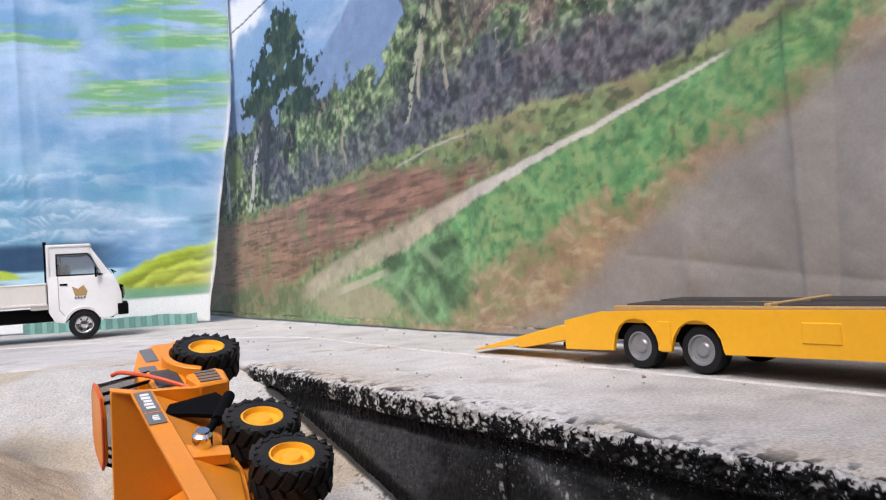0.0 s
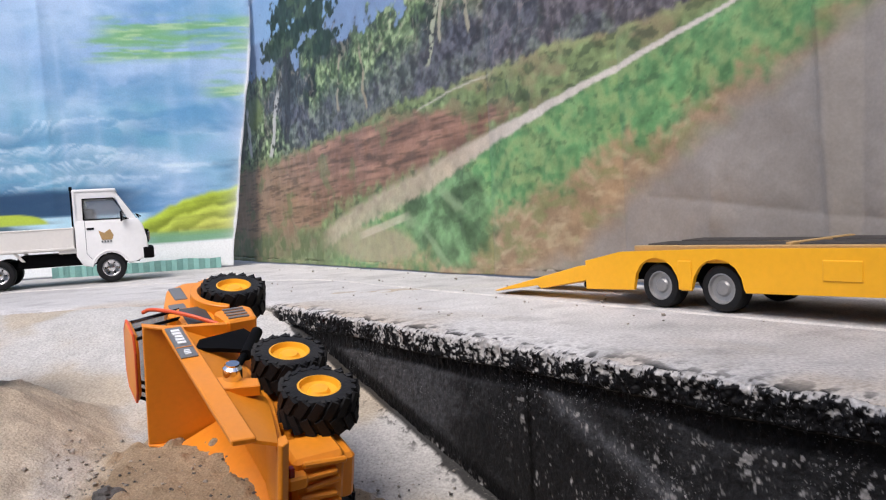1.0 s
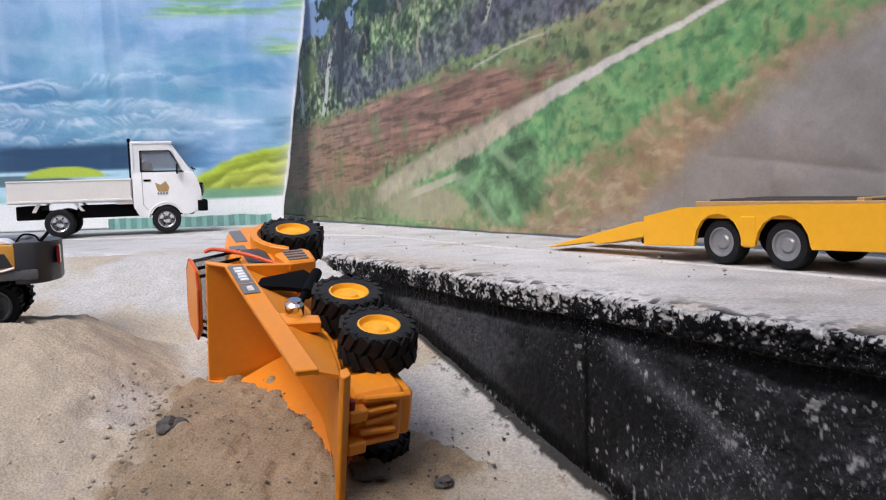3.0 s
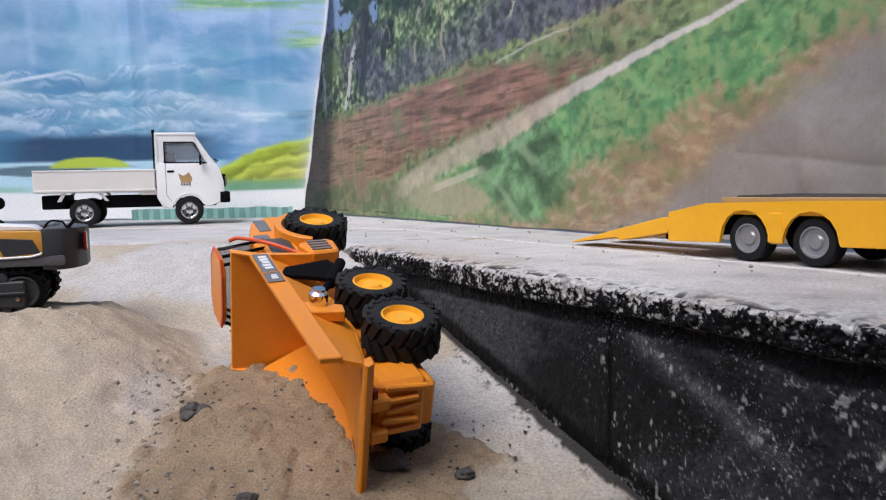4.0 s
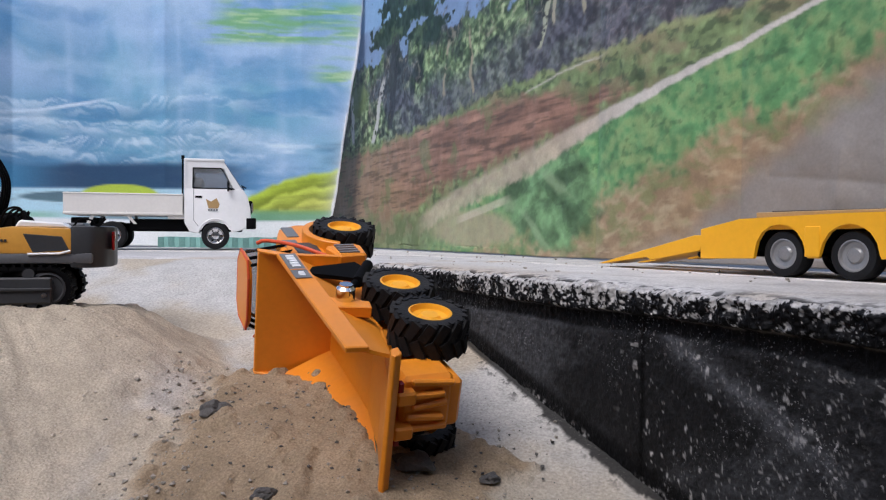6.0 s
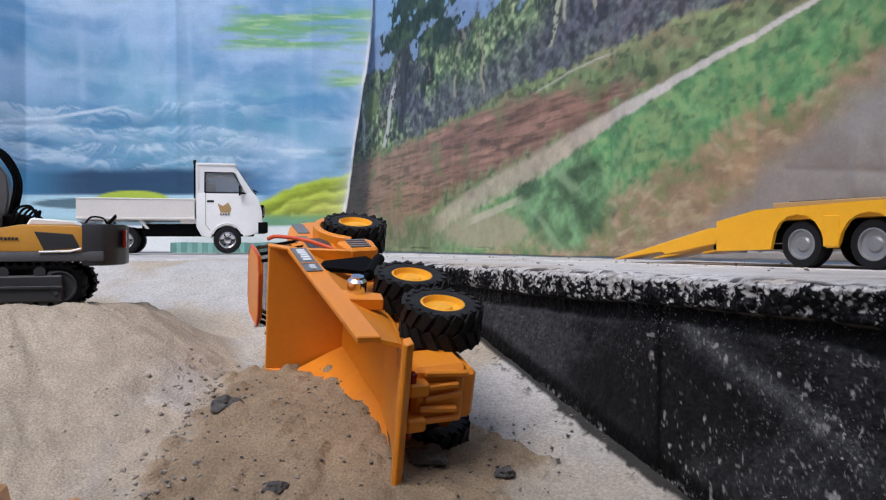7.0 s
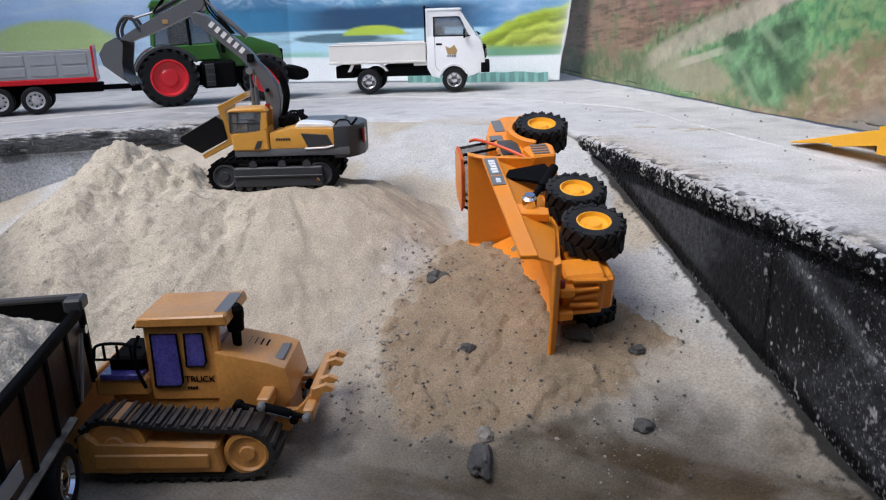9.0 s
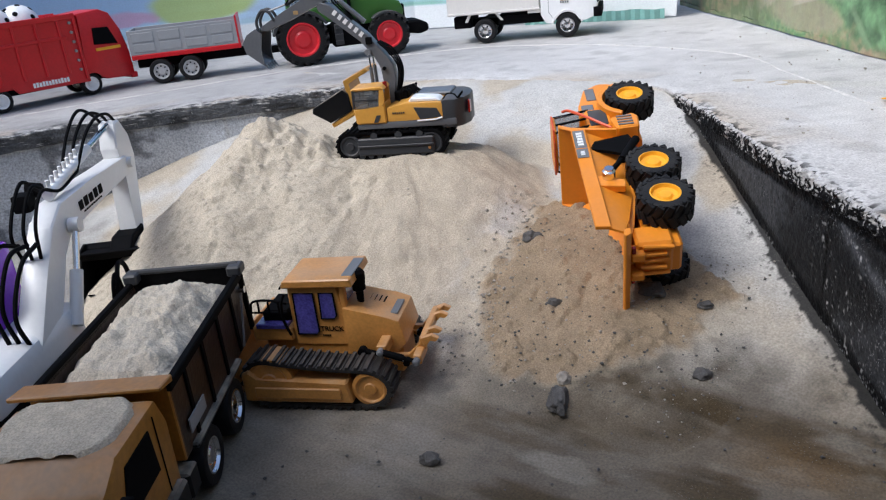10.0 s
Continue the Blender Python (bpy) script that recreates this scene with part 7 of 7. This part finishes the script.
def tipper():
    m = SEAT @ Matrix.Translation(LAT * -0.307 + F * -0.314 + Vector((0, 0, -0.215))) @ Matrix.Rotation(math.atan2(F.y, F.x), 4, "Z")
    th = thing("tipper_truck", m, "black and ochre toy tipper truck heaped with sand", "toy truck")
    for x in (-0.135, -0.052, 0.105):
        for s in (-1, 1):
            wheel(th, x, s * 0.052, 0.0295, 0.0295, 0.022, s, 0.017, chrome, name="wheel")
        part("axle", tube([(x, -0.05, 0.03), (x, 0.05, 0.03)], 0.004, 8), black, th)
    part("chassis", box(-0.22, 0.16, -0.024, 0.024, 0.034, 0.056, 0.002), black, th)
    for s in (-1, 1):
        part("mudguard", box(-0.170, -0.018, s * 0.052 - 0.014, s * 0.052 + 0.014, 0.061, 0.067, 0.002), dusty_black, th, "black mudguard caked with sand")
        part("tank", box(0.018, 0.072, s * 0.052 - 0.014, s * 0.052 + 0.014, 0.022, 0.060, 0.003), dusty_black, th)
        part("step", box(-0.010, 0.012, s * 0.052 - 0.012, s * 0.052 + 0.012, 0.03, 0.056, 0.002), dusty_black, th)
    part("bed_floor", box(-0.232, -0.004, -0.052, 0.052, 0.062, 0.072), black, th)
    for s in (-1, 1):
        sd = part("bed_side", prism([(-0.234, 0.062), (-0.226, 0.137), (-0.002, 0.137), (-0.002, 0.062)], s * 0.056, s * 0.060, "y", 0.0008), rusty, th)
        part("top_rail", box(-0.232, 0.0, s * 0.0595 - 0.0035, s * 0.0595 + 0.0035, 0.132, 0.141, 0.001), black, sd)
        for x in (-0.19, -0.14, -0.09, -0.04):
            part("rib", box(x, x + 0.006, s * 0.061 - 0.001, s * 0.061 + 0.001, 0.066, 0.132, 0.0006), black, sd)
        part("badge", box(-0.060, -0.018, s * 0.0624 - 0.0006, s * 0.0624 + 0.0006, 0.078, 0.092), light_grey, sd)
        part("strut", tube([(-0.222, s * 0.062, 0.120), (-0.196, s * 0.062, 0.066)], 0.0014, 6), rim_grey, sd)
        part("latch", lathe([(0, s * 0.062 - 0.004), (0.004, s * 0.062 - 0.004), (0.004, s * 0.062 + 0.004), (0, s * 0.062 + 0.004)], 10, "y", (-0.224, 0, 0.122)), chrome, sd)
    tg = part("tailgate", prism([(-0.246, 0.066), (-0.240, 0.146), (-0.234, 0.146), (-0.238, 0.064)], -0.062, 0.062, "y", 0.001), black, th)
    part("tail_bar", tube([(-0.236, -0.060, 0.148), (-0.236, 0.060, 0.148)], 0.0035, 8), charcoal, tg)
    part("corner_plate", box(-0.242, -0.222, 0.050, 0.066, 0.138, 0.150, 0.002), charcoal, tg)
    part("corner_plate", box(-0.242, -0.222, -0.066, -0.050, 0.138, 0.150, 0.002), charcoal, tg)
    part("headboard", box(-0.006, 0.000, -0.060, 0.060, 0.062, 0.146, 0.001), old_ochre, th)
    part("cab_shield", prism([(-0.004, 0.140), (0.022, 0.146), (0.022, 0.150), (-0.006, 0.146)], -0.064, 0.064, "y", 0.001), old_ochre, th)
    cab = part("cab", prism([(0.012, 0.040), (0.010, 0.112), (0.022, 0.140), (0.100, 0.142), (0.128, 0.128), (0.146, 0.090), (0.150, 0.040)], -0.058, 0.058, "y", 0.005, seg=2), old_ochre, th)
    for s in (-1, 1):
        part("side_window", prism([(0.045, 0.088), (0.048, 0.128), (0.094, 0.128), (0.112, 0.088)], s * 0.0575, s * 0.0595, "y", 0.0008), black, cab)
        part("door_seam", tube([(0.036, s * 0.0585, 0.132), (0.036, s * 0.0585, 0.050), (0.112, s * 0.0585, 0.050)], 0.0007, 5), black, cab)
        part("mirror", box(0.118, 0.124, s * 0.069 - 0.005, s * 0.069 + 0.005, 0.092, 0.122, 0.0015), black, cab)
    part("windscreen", prism([(0.1325, 0.125), (0.1300, 0.125), (0.1445, 0.094), (0.1480, 0.094)], -0.050, 0.050, "y"), black, cab)
    part("roof_hatch", box(0.040, 0.085, -0.030, 0.030, 0.1405, 0.1445, 0.0015), old_ochre, cab)
    part("bumper", box(0.146, 0.160, -0.06, 0.06, 0.018, 0.045, 0.003), black, th)
    # sand heaped in the bed, and a skin of it on the cab roof
    xs, ys = np.linspace(-0.232, -0.006, 150), np.linspace(-0.056, 0.056, 76)
    X, Y = np.meshgrid(xs, ys)
    e = np.minimum(np.minimum((X + 0.232), (-0.006 - X)) / 0.05, np.minimum(Y + 0.056, 0.056 - Y) / 0.035)
    Z = 0.122 + 0.026 * np.clip(e, 0, 1) ** 0.8 + 0.016 * (fbm(X * 40, Y * 40, 71) - 0.5) + 0.011 * (fbm(X * 110, Y * 110, 72) - 0.5) + 0.006 * np.exp(-(((X + 0.16) / 0.05) ** 2 + (Y / 0.04) ** 2))
    c = np.array([0.60, 0.53, 0.42]) * (0.85 + 0.3 * fbm(X * 90, Y * 90, 73))[..., None]
    sd = sheet("sand_load", X, Y, Z, sand_mat, c, label="heaped pale sand filling the tipper's bed", category="sand", kind="stuff")
    sd.matrix_world = m
    X, Y = np.meshgrid(np.linspace(0.024, 0.098, 40), np.linspace(-0.050, 0.050, 50))
    keep = 1 - ((X - 0.060) / 0.040) ** 4 - ((Y + 0.002) / 0.052) ** 4 + 0.9 * (fbm(X * 45, Y * 45, 75) - 0.5)
    ridge = np.exp(-((np.abs(X - 0.062) - 0.020) / 0.0016) ** 2) * (np.abs(Y) < 0.030) + np.exp(-((np.abs(Y) - 0.030) / 0.0016) ** 2) * (np.abs(X - 0.062) < 0.020)
    Z = 0.1388 + 0.0062 * sstep(0.0, 0.30, keep) + 0.0014 * fbm(X * 200, Y * 200, 76) + 0.0012 * ridge
    c = np.array([0.54, 0.47, 0.36]) * (0.8 + 0.4 * fbm(X * 90, Y * 90, 77))[..., None]
    sd = sheet("sand_skin", X, Y, Z, sand_mat, c, label="thin skin of sand on the cab roof", category="sand", kind="stuff")
    sd.matrix_world = m


tipper()


# ---- white excavator at the edge of the pit floor ----
def white_excavator():
    d = Vector((-0.622, 0.783, 0)).normalized()
    m = SEAT @ Matrix.Translation((-0.70, 0.20, 0.0)) @ Matrix.Rotation(math.atan2(d.y, d.x), 4, "Z")
    th = thing("excavator", m, "white toy excavator with black bucket resting by the sand", "toy excavator")
    boom = [(-0.085, -0.118), (-0.040, -0.134), (0.000, -0.090), (0.030, -0.052), (0.062, -0.034), (0.150, -0.032), (0.290, -0.030), (0.308, -0.016), (0.292, -0.002), (0.160, 0.002), (0.055, 0.004), (0.018, -0.014), (-0.030, -0.062)]
    b = part("boom", prism(boom, -0.014, 0.014, "y", 0.002), white, th)
    bars("mark", b, black, 0.100, 0.185, -0.022, -0.010, -0.0146, 5, 0.3, "row of dark lettering bars")
    bars("mark", b, black, 0.110, 0.175, -0.027, -0.025, -0.0146, 8, 0.3)
    stick = [(0.272, 0.012), (0.288, 0.046), (0.306, 0.048), (0.330, 0.022), (0.336, -0.010), (0.300, -0.118), (0.272, -0.122), (0.266, -0.110), (0.284, -0.020)]
    st = part("stick", prism(stick, -0.012, 0.012, "y", 0.002), white, th)
    for y in (-0.017, 0.017):
        part("pin", lathe([(0, y - 0.004), (0.008, y - 0.004), (0.008, y + 0.004), (0, y + 0.004)], 14, "y", (0.296, 0, -0.014)), white, st)
        cy = part("boom_cylinder", tube([(-0.010, y * 1.3, -0.125), (0.028, y * 1.3, -0.072)], 0.0075, 12), white, th)
        part("piston_rod", tube([(0.026, y * 1.3, -0.075), (0.056, y * 1.3, -0.030)], 0.004, 10), chrome, cy)
        part("pin", lathe([(0, y * 1.3 - 0.006), (0.009, y * 1.3 - 0.006), (0.009, y * 1.3 + 0.006), (0, y * 1.3 + 0.006)], 14, "y", (0.058, 0, -0.026)), white, cy)
    cy = part("stick_cylinder", tube([(0.060, 0, 0.012), (0.200, 0, 0.032)], 0.007, 12), white, b)
    part("piston_rod", tube([(0.195, 0, 0.0315), (0.290, 0, 0.043)], 0.004, 10), chrome, cy)
    for k in range(10):
        part("rivet", lathe([(0, 0.0), (0.0026, 0.0), (0.0026, 0.010), (0, 0.011)], 8, "z", (0.068 + 0.0135 * k, 0, 0.018 + 0.0019 * k)), white, cy)
    dx = -0.060
    bk = [(0.312, -0.116), (0.330, -0.128), (0.336, -0.150), (0.322, -0.176), (0.290, -0.192), (0.252, -0.188), (0.238, -0.172), (0.242, -0.170), (0.256, -0.182), (0.288, -0.186), (0.316, -0.172), (0.328, -0.150), (0.322, -0.132), (0.300, -0.122)]
    bu = part("bucket", prism([(p + dx, q) for p, q in bk], -0.038, 0.058, "y", 0.0008), black, th, "black digging bucket")
    cheek = [(0.306, -0.114), (0.330, -0.128), (0.336, -0.150), (0.322, -0.176), (0.290, -0.192), (0.252, -0.188), (0.238, -0.172), (0.270, -0.146), (0.286, -0.118)]
    for y in (-0.0385, 0.0585):
        part("cheek", prism([(p + dx, q) for p, q in cheek], y - 0.0015, y + 0.0015, "y"), black, bu)
    part("bucket_back", prism([(p + dx, q) for p, q in [(0.270, -0.118), (0.330, -0.126), (0.334, -0.140), (0.275, -0.130)]], -0.036, 0.056, "y", 0.001), black, bu)
    part("bucket_ear", prism([(0.215, -0.122), (0.240, -0.106), (0.290, -0.106), (0.282, -0.128)], -0.016, 0.016, "y", 0.002), black, bu)
    for k in range(5):
        part("tooth", prism([(0.242 + dx, -0.174), (0.246 + dx, -0.168), (0.222 + dx, -0.160)], -0.036 + k * 0.021, -0.026 + k * 0.021, "y"), black, bu)
    for k in range(3):
        y = -0.006 + k * 0.010
        part("hose", tube(bend([(-0.010, y, -0.040), (0.000 - k * 0.008, y, -0.004), (0.035, y, 0.024 + 0.006 * k), (0.080, y, 0.012), (0.140, y, 0.018)], 7), 0.0022, 6), black, b)
        part("hose", tube(bend([(0.140, y, 0.018), (0.190, y, 0.050 + 0.004 * k), (0.240, y, 0.064 + 0.006 * k), (0.285, y, 0.060), (0.312, y, 0.040)], 7), 0.0022, 6), black, b)
        part("hose", tube(bend([(-0.085, y, -0.110), (-0.095, y, -0.070 + 0.01 * k), (-0.055, y, -0.030 + 0.01 * k), (-0.010, y, -0.022)], 7), 0.0026, 6), black, b)
    lp = part("lamp", box(0.070, 0.094, 0.030, 0.050, -0.010, 0.012, 0.004, seg=2), black, b)
    part("lamp_arm", tube([(0.082, 0.010, -0.010), (0.082, 0.040, -0.004)], 0.003, 8), black, lp)
    part("lamp", lathe([(0, 0.024), (0.008, 0.024), (0.011, 0.040), (0, 0.040)], 12, "y", (0.100, 0, 0.010)), black, b)
    loop = bend([(0.045, -0.052, -0.135), (0.055, -0.054, -0.100), (0.080, -0.050, -0.088), (0.108, -0.046, -0.104), (0.116, -0.046, -0.140)], 6)
    part("hose_guard", tube(loop, 0.003, 8), black, th)
    part("hose_guard", tube(bend([(0.062, -0.040, -0.14), (0.068, -0.042, -0.112), (0.088, -0.040, -0.106), (0.098, -0.040, -0.14)], 6), 0.003, 8), black, th)
    ml = m.inverted()
    bodym = ml @ (SEAT @ Matrix.Translation(LAT * -0.500 + F * -0.495 + Vector((0, 0, -0.215))) @ Matrix.Rotation(math.atan2(F.y, F.x), 4, "Z"))
    up = part("upper_body", box(-0.085, 0.120, -0.048, 0.052, 0.060, 0.112, 0.018, seg=4), white, th)
    up.matrix_basis = bodym
    lo = part("lower_skirt", box(-0.080, 0.118, -0.049, 0.0535, 0.040, 0.074, 0.006, seg=2), black, th)
    lo.matrix_basis = bodym
    bars("mark", lo, white, -0.06, 0.03, 0.052, 0.062, 0.0540, 7, 0.3)
    cb = part("cab", box(-0.075, 0.015, 0.036, 0.095, -0.125, -0.020, 0.008, seg=2), violet, th, "violet translucent cab")
    for s in (-0.075, 0.055):
        t = crawler(th, -0.10, 0.12, s - 0.018, s + 0.014, 0.001, 0.044, rubber, charcoal, n=40, lug=0.002)
        t.matrix_basis = bodym
    pl = part("undercarriage", box(-0.05, 0.08, -0.06, 0.05, 0.018, 0.045, 0.003), charcoal, th)
    pl.matrix_basis = bodym


white_excavator()


# ---- stones, pebbles and crumbs ----
def stone(x, y, z, sx, sy, sz, seed, turn, label, mat=None):
    bm = bmesh.new()
    bmesh.ops.create_icosphere(bm, subdivisions=3, radius=1.0)
    for v in bm.verts:
        n = noise.noise(v.co * 1.3 + Vector((seed, 0, 0))) * 0.45 + noise.noise(v.co * 3.5 + Vector((0, seed, 0))) * 0.18
        p = v.co * (1 + n)
        v.co = Vector((p.x * sx, p.y * sy, max(p.z, -0.45) * sz))
    ob = part("stone", bm, mat or rock_mat, None, label, "stone", "stones on the ramp", sharp=28)
    ob.matrix_world = Matrix.Translation((x, y, z)) @ Matrix.Rotation(turn, 4, "Z")
    return ob


def ground(x, y):
    return float(max(sand_z(np.array([x]), np.array([y]))[0], floor_z(np.array([x]), np.array([y]))[0]))


for x, y, sx, sy, sz, seed, turn, label in (
        (-0.292, 0.585, 0.0125, 0.0085, 0.008, 1.0, 0.2, "dark grey stone lying on the damp sand"),
        (-0.218, 0.497, 0.008, 0.0055, 0.005, 2.0, 0.7, "small dark stone half sunk in damp sand"),
        (-0.125, 0.546, 0.0155, 0.011, 0.008, 3.0, 0.1, "dark lump of stone beside the tipped truck"),
        (-0.045, 0.468, 0.0085, 0.0075, 0.006, 4.0, 0.5, "round dark stone on the bare concrete"),
        (-0.156, 0.382, 0.0095, 0.021, 0.010, 5.0, 0.5, "long dark lump of rock on the dirty floor"),
        (-0.163, 0.409, 0.007, 0.008, 0.006, 6.0, 0.4, "pale broken lump beside the long rock"),
        (-0.070, 0.556, 0.008, 0.006, 0.004, 7.0, 0.9, "small dark stone near the tipped truck"),
        (-0.225, 0.262, 0.0095, 0.007, 0.006, 8.0, 0.3, "small dark stone on the dirty floor")):
    stone(x, y, ground(x, y) + sz * 0.3, sx, sy, sz, seed, turn, label, pebble_mat if "pale" in label else None)

rng = random.Random(7)


def scatter(name, spots, mat, label):
    """Many small angular crumbs in one mesh."""
    bm = bmesh.new()
    for x, y, z, r in spots:
        q = Euler((rng.random() * 6, rng.random() * 6, rng.random() * 6)).to_matrix()
        vs = []
        for d in ((1, 0, 0), (-1, 0, 0), (0, 1, 0), (0, -1, 0), (0, 0, 1), (0, 0, -1)):
            p = q @ (Vector(d) * r * rng.uniform(0.55, 1.2))
            vs.append(bm.verts.new((x + p.x, y + p.y, z + 0.7 * p.z + 0.25 * r)))
        for i in (0, 1):
            for j in (2, 3):
                for k in (4, 5):
                    bm.faces.new((vs[i], vs[j], vs[k]))
    return part(name, bm, mat, None, label, "pebbles", kind="stuff", sharp=20)


def spots(n, fx, rmin, rmax):
    out = []
    while len(out) < n:
        x, y = fx()
        r = rmin + (rmax - rmin) * rng.random() ** 3
        out.append((x, y, ground(x, y), r))
    return out


trail = spots(420, lambda: (lambda t: (-0.335 + 0.05 * t + rng.gauss(0, 0.018), 0.66 - 0.26 * t + rng.gauss(0, 0.02)))(rng.random()), 0.0007, 0.0035)
scatter("gravel", trail, pebble_mat, "grey gravel crumbs strewn along the foot of the sand")
damp = spots(900, lambda: (rng.uniform(-0.31, -0.02), rng.uniform(0.38, 0.64)), 0.0006, 0.0026)
scatter("crumbs", damp[:520], rock_mat, "dark crumbs scattered over the damp sand")
scatter("crumbs", damp[520:], pebble_mat, "pale crumbs scattered over the damp sand")
slope = spots(520, lambda: (rng.uniform(-0.86, -0.36), rng.uniform(0.36, 0.66)), 0.0006, 0.0024)
scatter("crumbs", slope, material("sand_lump", (0.47, 0.41, 0.34), rough=0.95, vary=0.2), "pale lumps rolled down the sand pile")
floor_c = spots(300, lambda: (rng.uniform(-0.35, 0.15), rng.uniform(0.08, 0.46)), 0.0006, 0.0030)
scatter("crumbs", floor_c, rock_mat, "dark grit on the dirty concrete floor")
road_c = [(x, y, 0.001, 0.0007 + 0.0024 * rng.random() ** 3) for x, y in ((rng.uniform(-1.1, 0.3), rng.uniform(0.6, 1.6)) for _ in range(520)) if 0.8 * x + 0.6 * y > 0.40 and y > 1.0 or 0.40 < 0.8 * x + 0.6 * y < 0.7 and y > 0.4]
scatter("crumbs", road_c, pebble_mat, "fine grit on the concrete road")
